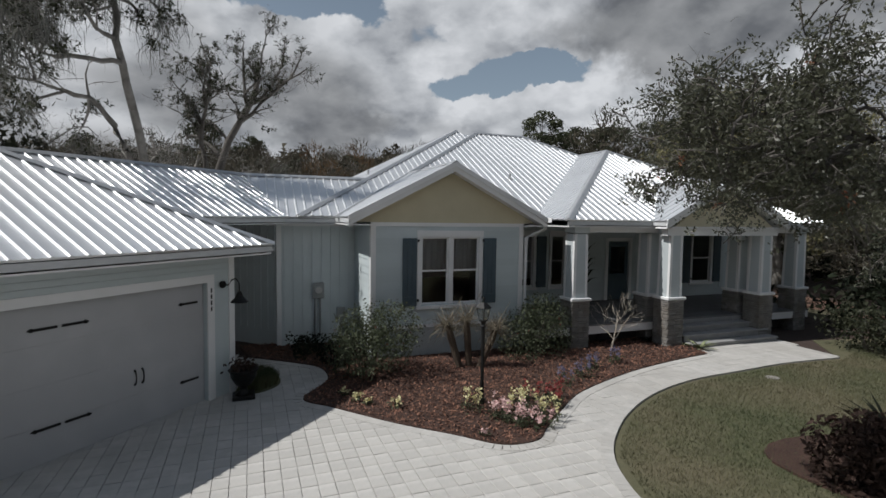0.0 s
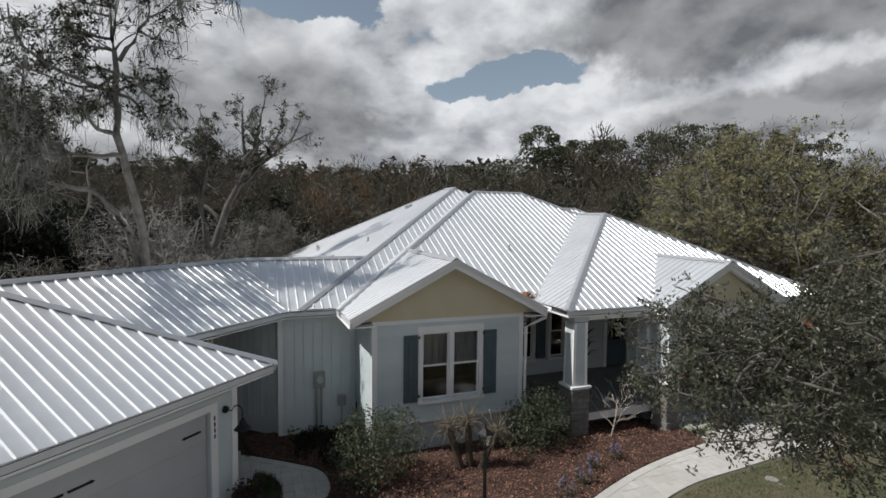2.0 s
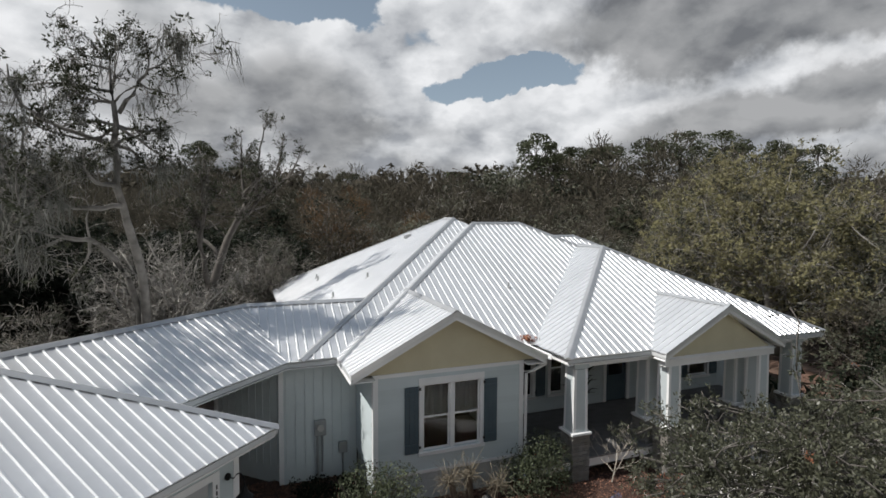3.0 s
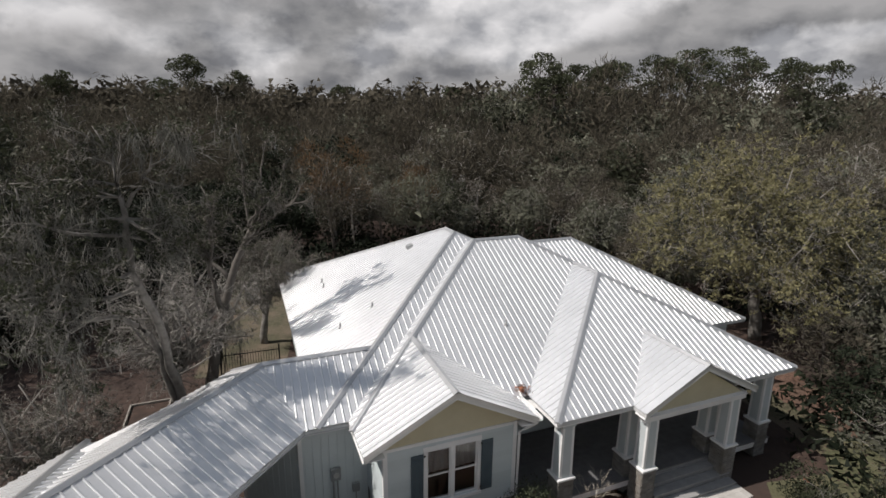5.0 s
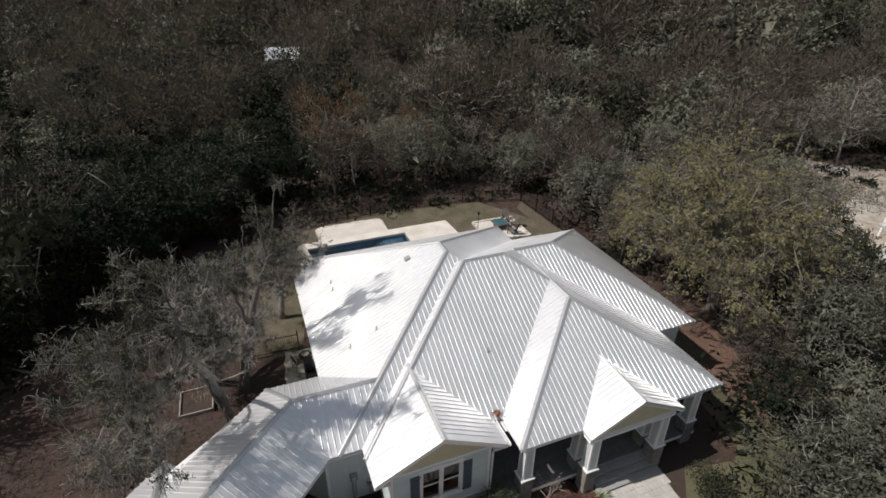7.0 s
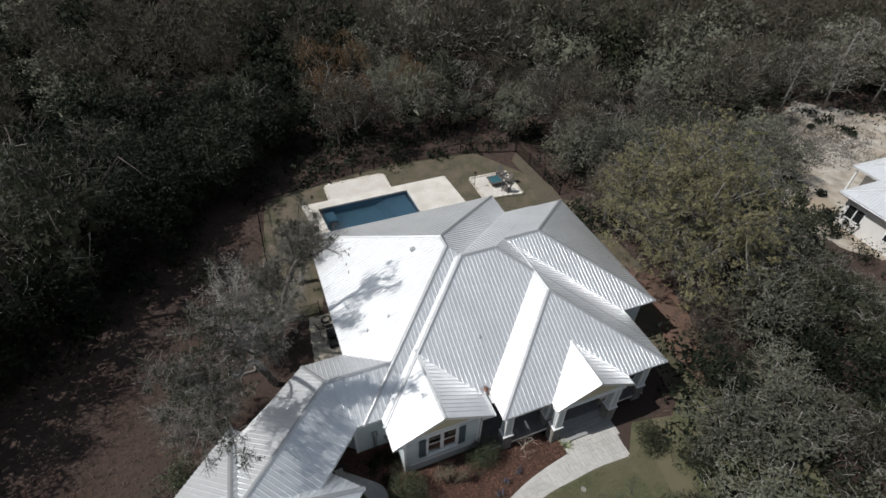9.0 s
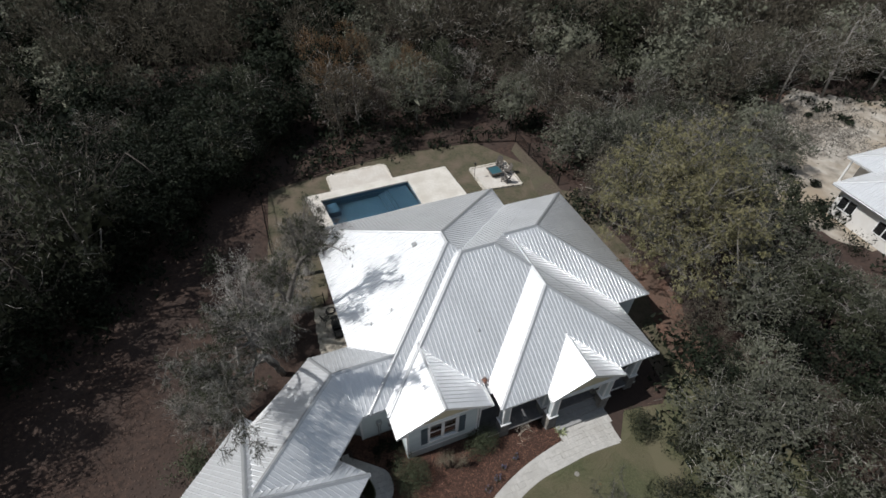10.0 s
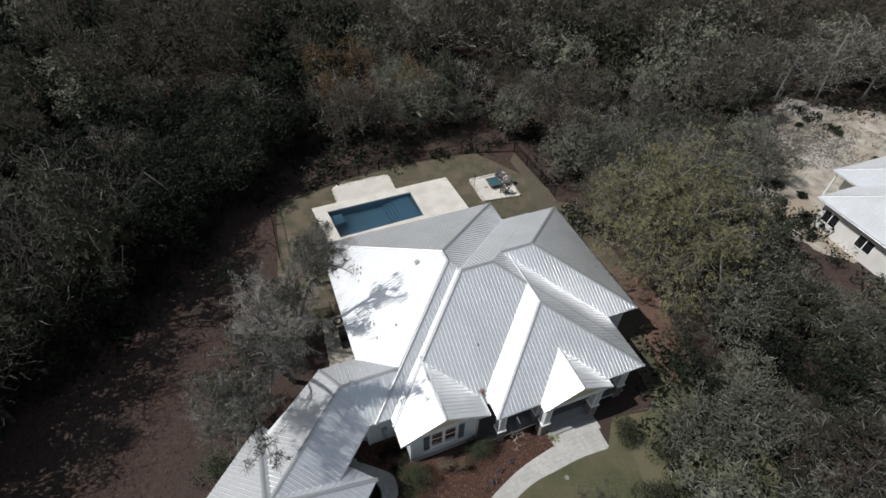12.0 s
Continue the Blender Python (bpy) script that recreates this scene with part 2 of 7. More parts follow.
M_TWIGB = material("brown_twigs", (0.070, 0.061, 0.052), (0.125, 0.110, 0.094), 0.5, 0.95, island=0.5, each=0.3)
M_TWIGM = material("grey_brown_twigs", (0.125, 0.114, 0.098), (0.21, 0.195, 0.172), 2, 0.95, island=0.4, each=0.15, spec=0.1)
M_MOSS = material("spanish_moss", (0.12, 0.12, 0.105), (0.18, 0.178, 0.16), 2, 1.0, island=0.3)
M_LEAF = material("oak_leaves", (0.028, 0.033, 0.019), (0.056, 0.060, 0.036), 0.6, 0.6, island=0.3, each=0.2, trans=0.3, spec=0.25)
# evergreen green taken near black, so that the colour carries the woods' shade
M_LEAFD = material("shade_darkened_evergreen_leaves", (0.007, 0.0105, 0.0065), (0.018, 0.023, 0.013), 0.6, 0.7, island=0.45, each=0.3, trans=0.15, spec=0.15)
M_LEAFY = material("budding_yellow_green_leaves", (0.190, 0.180, 0.090), (0.285, 0.262, 0.150), 0.4, 0.8, island=0.3, each=0.2, trans=0.3, spec=0.15)
M_LEAFB = material("brown_olive_sprays", (0.060, 0.055, 0.042), (0.102, 0.091, 0.070), 0.3, 0.95, island=0.22, each=0.42, trans=0.22, spec=0.1)
M_PINE = material("pine_needles", (0.044, 0.052, 0.030), (0.074, 0.080, 0.050), 0.5, 0.9, island=0.25, each=0.2, trans=0.25, spec=0.1)
M_RUST = material("rust_leaves", (0.15, 0.06, 0.03), (0.22, 0.09, 0.05), 1, 0.9, island=0.4)
M_TEAL = material("teal_glazed_top", (0.03, 0.09, 0.11), (0.04, 0.11, 0.13), 4, 0.3)
M_WOOD = material("weathered_grey_wood", (0.22, 0.20, 0.18), (0.32, 0.30, 0.27), 8, 0.85, 0, 0.2, 30, stretch=(1, 8, 8))
M_WHITEWALL = material("white_wall_paint", (0.62, 0.61, 0.59), (0.70, 0.69, 0.67), 1.5, 0.8, 0, 0.05, 20, c=(0.58, 0.56, 0.53))
M_YELLOW = material("pale_yellow_petals", (0.58, 0.53, 0.26), (0.70, 0.66, 0.40), 5, 0.7, island=0.15, trans=0.2)
M_PINK = material("pale_pink_petals", (0.60, 0.38, 0.37), (0.72, 0.53, 0.50), 5, 0.7, island=0.2, trans=0.2)
M_REDFL = material("red_petals", (0.20, 0.035, 0.035), (0.30, 0.06, 0.05), 5, 0.7, island=0.2, trans=0.2)
M_PURPLE = material("violet_petals", (0.10, 0.095, 0.16), (0.16, 0.15, 0.22), 5, 0.7, island=0.2, trans=0.2)
M_SHRUB = material("azalea_leaves", (0.052, 0.064, 0.037), (0.098, 0.112, 0.068), 3, 0.6, island=0.35, trans=0.25, spec=0.2)
M_DRY = material("dry_tan_fronds", (0.13, 0.11, 0.078), (0.22, 0.19, 0.14), 5, 0.9, island=0.3, trans=0.2)
M_REDSHRUB = material("red_brown_shrub_leaves", (0.034, 0.022, 0.018), (0.066, 0.042, 0.034), 3, 0.85, island=0.4, trans=0.15, spec=0.2)
M_PALE = material("bleached_branches", (0.42, 0.37, 0.31), (0.52, 0.47, 0.40), 8, 0.9)
M_LAMPGLASS = glass("lantern_glass", (0.9, 0.9, 0.88), 0.05)
M_RIBBON = material("grey_meter_metal", (0.30, 0.31, 0.31), (0.36, 0.37, 0.37), 5, 0.5, 0.3)
M_LEAFO = material("grey_olive_oak_leaves", (0.050, 0.054, 0.034), (0.104, 0.107, 0.072), 0.9, 0.42, island=0.3, trans=0.3, spec=0.4)
M_LEAFG = material("grey_olive_live_oak_leaves", (0.064, 0.069, 0.050), (0.126, 0.128, 0.096), 0.5, 0.7, island=0.3, each=0.45, trans=0.22, spec=0.2)
M_PANE = glass("clear_window_glass", (0.82, 0.84, 0.85), 0.02)
M_CURTAIN = material("grey_white_curtain", (0.50, 0.49, 0.47), (0.58, 0.57, 0.55), 6, 0.95, 0, 0.1, 60, trans=0.2)
M_DRYGRASS = material("dry_lawn", (0.046, 0.046, 0.026), (0.098, 0.088, 0.053), 5, 0.95, 0, 0.8, 50, c=(0.125, 0.098, 0.07), cscale=0.7)
M_STRAW = material("red_brown_pine_straw", (0.075, 0.042, 0.029), (0.17, 0.10, 0.072), 9, 0.95, 0, 0.6, 40, c=(0.10, 0.066, 0.048), cscale=0.6)
M_LITTER = material("brown_leaf_litter", (0.055, 0.046, 0.033), (0.115, 0.090, 0.066), 5, 0.95, 0, 0.7, 40, c=(0.09, 0.083, 0.052), cscale=0.7)
# white fascia toned down: its shade under the roof edge is in the colour
M_FASCIA = material("shade_toned_white_fascia_paint", (0.50, 0.515, 0.52), (0.57, 0.58, 0.585), 2.0, 0.55, 0, 0.03, 60)
M_COLUMN = material("pale_grey_blue_column_paint", (0.44, 0.485, 0.50), (0.49, 0.535, 0.55), 2.0, 0.6, 0, 0.05, 80)
M_ROOMFLOOR = material("room_shade_floor", (0.035, 0.025, 0.018), (0.06, 0.043, 0.03), 5, 0.4, stretch=(1, 8, 1))
M_LIMB = material("lichen_grey_limbs", (0.13, 0.122, 0.110), (0.27, 0.257, 0.236), 4, 0.95, 0, 0.5, 20, each=0.25)
M_SHELL = material("white_shell_gravel", (0.42, 0.39, 0.35), (0.70, 0.67, 0.62), 11, 0.95, 0, 0.5, 50, c=(0.50, 0.46, 0.41), cscale=0.9)
M_EDGING = material("cream_edging_blocks", (0.56, 0.52, 0.45), (0.68, 0.64, 0.57), 9, 0.9, 0, 0.3, 40, each=0.14, c=(0.46, 0.42, 0.36), cscale=3)
M_LITTERSTONE = material("pale_stone_with_leaf_litter", (0.10, 0.088, 0.072), (0.56, 0.51, 0.43), 3.4, 0.95, 0, 0.5, 30, c=(0.50, 0.45, 0.37), cscale=1.6)
M_DARKWOOD = material("dark_weathered_wood", (0.075, 0.066, 0.058), (0.13, 0.117, 0.104), 8, 0.85, 0, 0.2, 30, stretch=(1, 8, 8))

# ---- mesh tools ----
class Build:
    """Collects vertices and faces of one mesh."""

    def __init__(self):
        self.v, self.f, self.mi, self.m = [], [], [], 0

    def add(self, pts, faces):
        k = len(self.v)
        self.v += [tuple(p) for p in pts]
        for f in faces:
            self.f.append(tuple(k + i for i in f))
            self.mi.append(self.m)
        return self

    def box(self, x0, y0, z0, x1, y1, z1, m=None):
        pts = [Vector((x, y, z)) for z in (z0, z1) for y in (y0, y1) for x in (x0, x1)]
        if m is not None:
            pts = [m @ p for p in pts]
        return self.add(pts, [(0, 2, 3, 1), (4, 5, 7, 6), (0, 1, 5, 4), (2, 6, 7, 3), (0, 4, 6, 2), (1, 3, 7, 5)])

    def soft(self, x0, y0, z0, x1, y1, z1, r=0.01, m=None):
        """A box whose upper and lower edges are chamfered by r."""
        rings = []
        for z, i in ((z0, r), (z0 + r, 0), (z1 - r, 0), (z1, r)):
            rings.append([Vector(p) for p in ((x0 + i, y0 + i, z), (x1 - i, y0 + i, z), (x1 - i, y1 - i, z), (x0 + i, y1 - i, z))])
        return self.loft(rings, m)

    def loft(self, rings, m=None, cap=True):
        n = len(rings[0])
        pts = [p for r in rings for p in r]
        if m is not None:
            pts = [m @ Vector(p) for p in pts]
        faces = []
        for k in range(len(rings) - 1):
            for i in range(n):
                j = (i + 1) % n
                faces.append((k * n + i, k * n + j, (k + 1) * n + j, (k + 1) * n + i))
        if cap:
            faces.append(tuple(reversed(range(n))))
            faces.append(tuple((len(rings) - 1) * n + i for i in range(n)))
        return self.add(pts, faces)

    def slab(self, outline, z0, z1):
        """A flat plate with the given outline (counter-clockwise)."""
        n = len(outline)
        pts = [(x, y, z0) for x, y in outline] + [(x, y, z1) for x, y in outline]
        return self.add(pts, [tuple(reversed(range(n))), tuple(range(n, 2 * n))] + [(i, (i + 1) % n, n + (i + 1) % n, n + i) for i in range(n)])

    def lathe(self, profile, n=12, at=(0, 0, 0)):
        rings = [[(at[0] + r * math.cos(2 * math.pi * i / n), at[1] + r * math.sin(2 * math.pi * i / n), at[2] + z) for i in range(n)] for r, z in profile]
        return self.loft(rings)

    def tube(self, path, radii, n=6):
        path = [Vector(p) for p in path]
        rings = []
        for i, p in enumerate(path):
            d = (path[min(i + 1, len(path) - 1)] - path[max(i - 1, 0)]).normalized()
            a = d.orthogonal().normalized()
            b = d.cross(a)
            r = radii[i] if hasattr(radii, "__len__") else radii
            rings.append([p + a * (r * math.cos(2 * math.pi * k / n)) + b * (r * math.sin(2 * math.pi * k / n)) for k in range(n)])
        # keep the rings from twisting against one another
        for i in range(1, len(rings)):
            best = min(range(n), key=lambda s: (rings[i][s] - rings[i - 1][0]).length)
            rings[i] = rings[i][best:] + rings[i][:best]
        return self.loft(rings)

    def mesh(self, name, mats, smooth=False):
        me = bpy.data.meshes.new(name)
        me.from_pydata(self.v, [], self.f)
        for m in mats if isinstance(mats, (list, tuple)) else [mats]:
            me.materials.append(m)
        if any(self.mi):
            me.polygons.foreach_set("material_index", self.mi)
        if smooth:
            me.polygons.foreach_set("use_smooth", [True] * len(me.polygons))
        me.update()
        return me


def part(name, b, mats, parent=None, label="", smooth=False):
    ob = new(name, b.mesh(name, mats, smooth) if isinstance(b, Build) else b)
    if parent is not None:
        ob.parent = parent
    return tagged(ob, label)


def thing(name, label, category, m=None, group="", kind=""):
    ob = new(name)
    ob.empty_display_size = 0.2
    if m is not None:
        ob.matrix_world = m
    return tagged(ob, label, category, group, kind)


def np_mesh(name, V, F, mat, smooth=False):
    """A mesh from arrays: V (n, 3), F (m, k)."""
    V, F = np.asarray(V, dtype=np.float32), np.asarray(F, dtype=np.int32)
    me = bpy.data.meshes.new(name)
    me.vertices.add(len(V)); me.vertices.foreach_set("co", V.ravel())
    me.loops.add(F.size); me.loops.foreach_set("vertex_index", F.ravel())
    me.polygons.add(len(F)); me.polygons.foreach_set("loop_start", np.arange(0, F.size, F.shape[1], dtype=np.int32))
    me.materials.append(mat)
    me.update(calc_edges=True)
    return me

# ---- trees ----
def skeleton(rng, height, reach, fork=0.3, girth=0.3, limbs=6, levels=3, lean=(0.0, 0.0), up=0.35, wander=0.22, stems=1, split=3):
    """Branches of one tree: paths with radii and level, and the tips with their directions."""
    paths, tips = [], []

    def grow(p, d, length, r, lv):
        n = 5 if lv < 2 else 4
        pts, rad = [p], [r]
        for i in range(n):
            d = d + Vector(rng.normal(0, wander, 3)) + Vector((0, 0, up * 0.12))
            d.normalize()
            p = p + d * (length / n)
            pts.append(p)
            rad.append(r * (1 - 0.62 * (i + 1) / n))
        paths.append((pts, rad, lv))
        if lv >= levels:
            for q in pts[2:]:
                tips.append((q, d))
            return
        for k in range(split + (1 if lv < 2 else 0)):
            i = min(n, 2 + k) if k < n - 1 else n
            a = rng.uniform(0, 2 * math.pi)
            side = Vector((math.cos(a), math.sin(a), rng.uniform(-0.25, 0.6)))
            grow(pts[i], (d * 0.75 + side * 0.85).normalized(), length * rng.uniform(0.5, 0.72), rad[i] * 0.68, lv + 1)

    for s in range(stems):
        base = Vector((0.3 * s, 0.2 * s, -0.1))
        tilt = Vector((lean[0] + rng.normal(0, 0.06) + 0.25 * s, lean[1] + rng.normal(0, 0.06) - 0.1 * s, 1)).normalized()
        trunk, rad, d = [base], [girth * 1.35], tilt
        steps = 7
        for i in range(steps):
            d = (d + Vector(rng.normal(0, 0.07, 3))).normalized()
            trunk.append(trunk[-1] + d * (height * 0.62 / steps))
            rad.append(girth * (1 - 0.6 * (i + 1) / steps))
        paths.append((trunk, rad, 0))
        for k in range(limbs):
            t = fork + (1 - fork) * (k + rng.uniform(0, 0.8)) / limbs
            i = min(steps, int(t * steps + 0.5))
            a = 2.4 * k + rng.uniform(-0.5, 0.5)
            side = Vector((math.cos(a), math.sin(a), rng.uniform(0.15, 0.75) + 0.5 * t))
            grow(trunk[i], side.normalized(), reach * rng.uniform(0.45, 0.65) * (1.1 - 0.35 * t), rad[i] * 0.6, 1)
        grow(trunk[-1], d, height * 0.22, rad[-1] * 0.9, 1)
    return paths, tips


def wood(paths, upto=9):
    b = Build()
    for pts, rad, lv in paths:
        if lv <= upto:
            b.tube(pts, [max(r, 0.008) for r in rad], 8 if lv == 0 else 5 if lv == 1 else 3)
    return b


def scatter_points(rng, tips, count, spread):
    P = np.array([p for p, d in tips])
    return P[rng.integers(0, len(P), count)] + rng.normal(0, spread, (count, 3))


def leaf_mesh(name, rng, centres, size, mat, narrow=0.5, face=None, loose=0.75, along=None):
    """Loose leaves about the centres; with face they lie roughly across the given directions, as on the skin of a crown."""
    n = len(centres)
    w = rng.normal(0, 1, (n, 3))
    if face is not None:
        w = w / np.linalg.norm(w, axis=1, keepdims=True) * loose + face
    u = np.cross(w, rng.normal(0, 1, (n, 3))); u /= np.linalg.norm(u, axis=1, keepdims=True)
    if along is not None:
        # slender sprays that point outwards
        u = along + rng.normal(0, 0.42, (n, 3)) + np.array([0.0, 0.0, 0.45]); u /= np.linalg.norm(u, axis=1, keepdims=True)
    v = np.cross(w, u); v /= np.linalg.norm(v, axis=1, keepdims=True)
    s = size * rng.uniform(0.6, 1.3, (n, 1))
    V = np.stack([centres - u * s, centres - v * s * narrow, centres + u * s, centres + v * s * narrow], 1).reshape(-1, 3)
    return np_mesh(name, V, np.arange(4 * n).reshape(n, 4), mat)


def blade_mesh(name, rng, centres, size, mat, narrow=0.5, face=None, loose=0.75, along=None):
    """Leaves or slender sprays of the woods, three-cornered, about the centres; size may differ from one to the next."""
    n = len(centres)
    w = rng.normal(0, 1, (n, 3))
    if face is not None:
        w = w / np.linalg.norm(w, axis=1, keepdims=True) * loose + face
    u = np.cross(w, rng.normal(0, 1, (n, 3)))
    if along is not None:
        u = along + rng.normal(0, 0.42, (n, 3)) + np.array([0.0, 0.0, 0.45])
    u /= np.linalg.norm(u, axis=1, keepdims=True)
    v = np.cross(w, u); v /= np.linalg.norm(v, axis=1, keepdims=True)
    s = np.broadcast_to(np.asarray(size, dtype=float).reshape(-1, 1), (n, 1)) * rng.uniform(0.6, 1.3, (n, 1))
    V = np.stack([centres - u * s * 0.7 - v * s * narrow, centres - u * s * 0.7 + v * s * narrow, centres + u * s], 1).reshape(-1, 3)
    return np_mesh(name, V, np.arange(3 * n).reshape(n, 3), mat)


def rosette_mesh(name, rng, roots, size, mat, narrow=0.34, simple=False):
    """Leaves that spread outwards from their roots, many to a root; simple ones are three-cornered."""
    n = len(roots)
    u = rng.normal(0, 1, (n, 3)); u[:, 2] += 0.35
    u /= np.linalg.norm(u, axis=1, keepdims=True)
    v = np.cross(u, rng.normal(0, 1, (n, 3))); v /= np.linalg.norm(v, axis=1, keepdims=True)
    s = 2 * size * rng.uniform(0.65, 1.25, (n, 1))
    base = roots + u * s * rng.uniform(0.1, 0.5, (n, 1)) + rng.normal(0, size * 0.7, (n, 3))
    if simple:
        V = np.stack([base - v * s * narrow * 0.5, base + v * s * narrow * 0.5, base + u * s], 1).reshape(-1, 3)
        return np_mesh(name, V, np.arange(3 * n).reshape(n, 3), mat)
    V = np.stack([base, base + u * s * 0.5 - v * s * narrow * 0.5, base + u * s, base + u * s * 0.5 + v * s * narrow * 0.5], 1).reshape(-1, 3)
    return np_mesh(name, V, np.arange(4 * n).reshape(n, 4), mat)


def twig_mesh(name, rng, centres, length, width, mat, droop=0.0, middle=None, outward=0.6):
    n = len(centres)
    d = rng.normal(0, 1, (n, 3))
    if middle is not None:
        o = centres - np.asarray(middle)
        d = d * (1 - outward) + outward * 1.6 * o / (np.linalg.norm(o, axis=1, keepdims=True) + 0.01)
    d[:, 2] -= droop
    d /= np.linalg.norm(d, axis=1, keepdims=True)
    w = np.cross(d, rng.normal(0, 1, (n, 3))); w /= np.linalg.norm(w, axis=1, keepdims=True)
    s = length * rng.uniform(0.5, 1.4, (n, 1))
    bend = rng.normal(0, 0.18, (n, 3)) * s
    mid = centres + d * s * 0.5 + bend
    V = np.stack([centres - w * width, centres + w * width, mid + w * width * 0.7, mid - w * width * 0.7, centres + d * s], 1).reshape(-1, 3)
    k = 5 * np.arange(n)[:, None]
    F = np.concatenate([k + np.array([0, 1, 2]), k + np.array([0, 2, 3]), k + np.array([3, 2, 4])])
    return np_mesh(name, V, F, mat)


def aimed_skeleton(rng, trunks, targets, levels=3, sub=7, shoot=0.34, wander=0.16, stout=0.62):
    """Branches of a tree whose trunk lines and limb ends are given. trunks: lists of (x, y, z, radius); targets: (trunk number, share along it, x, y, z)."""
    paths, tips = [], []

    def shoots(pts, rad, length, lv):
        for k in range(sub if lv == 1 else max(3, sub - 3)):
            i = rng.integers(max(1, len(pts) // 3), len(pts))
            a = rng.normal(0, 1, 3)
            d = Vector(a).normalized() * 0.8 + (pts[i] - pts[i - 1]).normalized() * 0.6 + Vector((0, 0, 0.15))
            d.normalize()
            L = length * rng.uniform(0.6, 1.3)
            p, q, r = pts[i], [pts[i]], [rad[i] * 0.6]
            for s in range(4):
                d = (d + Vector(rng.normal(0, wander * 1.6, 3))).normalized()
                p = p + d * (L / 4)
                q.append(p)
                r.append(r[0] * (1 - 0.2 * (s + 1)))
            paths.append((q, r, lv + 1))
            if lv + 1 >= levels:
                tips.extend((x, d) for x in q[1:])
            else:
                tips.append((q[-1], d))
                shoots(q, r, L * 0.6, lv + 1)

    lines = []
    for tr in trunks:
        pts = [Vector(p[:3]) for p in tr]
        rad = [p[3] for p in tr]
        fine, fr = [], []
        for i in range(len(pts) - 1):
            for k in range(3):
                t = k / 3
                fine.append(pts[i].lerp(pts[i + 1], t) + Vector(rng.normal(0, 0.05, 3)) * (1 if i + k else 0))
                fr.append(rad[i] * (1 - t) + rad[i + 1] * t)
        fine.append(pts[-1]); fr.append(rad[-1])
        paths.append((fine, fr, 0))
        lines.append((fine, fr))
        shoots(fine[len(fine) // 2:], fr[len(fine) // 2:], 1.2, 1)
    for n, share, x, y, z in targets:
        fine, fr = lines[n]
        i = min(len(fine) - 1, int(share * (len(fine) - 1)))
        a, e = fine[i], Vector((x, y, z))
        L = (e - a).length
        side = Vector(rng.normal(0, 0.12, 3)) * L
        pts, rad = [], []
        for k in range(8):
            t = k / 7
            p = a.lerp(e, t) + side * math.sin(math.pi * t) + Vector(rng.normal(0, 0.03, 3)) * L * (0.3 if 0 < k < 7 else 0)
            pts.append(p)
            rad.append(fr[i] * stout * (1 - 0.85 * t) + 0.010)
        paths.append((pts, rad, 1))
        tips.append((pts[-1], e - a))
        shoots(pts, rad, max(0.5, L * shoot), 1)
    return paths, tips


def aimed_tree(name, label, rng, trunks, targets, leaf=None, twig=None, moss=0, bark=None, category="tree", clump=0.6, narrow=0.34, simple=False, **kw):
    """A tree grown along given trunk lines and limb ends, in world places, with twigs, leaves and moss."""
    base = Vector((*trunks[0][0][:2], 0))
    ob = thing(name, label, category, Matrix.Translation(base))
    trunks = [[(x - base.x, y - base.y, z, r) for x, y, z, r in t] for t in trunks]
    targets = [(n, s, x - base.x, y - base.y, z) for n, s, x, y, z in targets]
    paths, tips = aimed_skeleton(rng, trunks, targets, **kw)
    part("trunk", wood(paths), bark or M_BARK, ob, smooth=True)
    mid = np.mean([p for p, d in tips], axis=0)
    if twig:
        n, spread, length, width, mat = twig
        part("branchwork", twig_mesh("branchwork", rng, scatter_points(rng, tips, n, spread), length, width, mat, 0.1, mid, 0.35), None, ob)
    for n, spread, size, mat in ([leaf] if leaf and not isinstance(leaf, list) else leaf or []):
        # leaves gather in rosettes at some of the tips
        few = [tips[i] for i in rng.choice(len(tips), max(8, int(len(tips) * clump)), replace=False)]
        per = 12
        mids = scatter_points(rng, few, max(1, n // per), spread)
        part("crown", rosette_mesh("crown", rng, np.repeat(mids, per, axis=0), size, mat, narrow, simple), None, ob)
    if moss:
        tagged(part("moss", twig_mesh("moss", rng, np.repeat(scatter_points(rng, tips, moss // 6, 0.1), 18, axis=0) + rng.normal(0, 0.07, (18 * (moss // 6), 3)), 0.7, 0.009, M_MOSS, 5.0), None, ob, "grey hanging Spanish moss"), kind="stuff")
    return ob


def crown_points(rng, n, height, radius, low=0.25, lumps=17):
    """Points on the billows of a crown: balls set round the upper part of an egg, and the way out from each ball's middle."""
    k = np.arange(lumps) + 0.5
    z = 1 - 1.45 * k / lumps
    a = 2.39996 * k + rng.uniform(0, 6.28)
    q = np.sqrt(np.maximum(0, 1 - z * z))
    way = np.stack([np.cos(a) * q, np.sin(a) * q, z], 1)
    mid, half = height * (1 + low) / 2, height * (1 - low) / 2
    c = np.array([0, 0, mid]) + way * np.array([radius, radius, half]) * rng.uniform(0.50, 0.84, (lumps, 1)) + rng.normal(0, 0.09 * radius, (lumps, 3))
    r = radius * rng.uniform(0.20, 0.40, lumps)
    i = rng.choice(lumps, n, p=r ** 2 / (r ** 2).sum())
    d = rng.normal(0, 1, (n, 3)) + way[i] * 0.5; d[:, 2] += 0.35; d /= np.linalg.norm(d, axis=1, keepdims=True)
    return c[i] + d * (r[i] * rng.uniform(0.55, 1.10, n))[:, None] + rng.normal(0, 0.10, (n, 3)), d

# ---- ground ----
def patch(name, outline, z0, z1, mat, label, category, kind="structure"):
    ob = part(name, Build().slab(outline, z0, z1), mat)
    return tagged(ob, label, category, kind=kind)


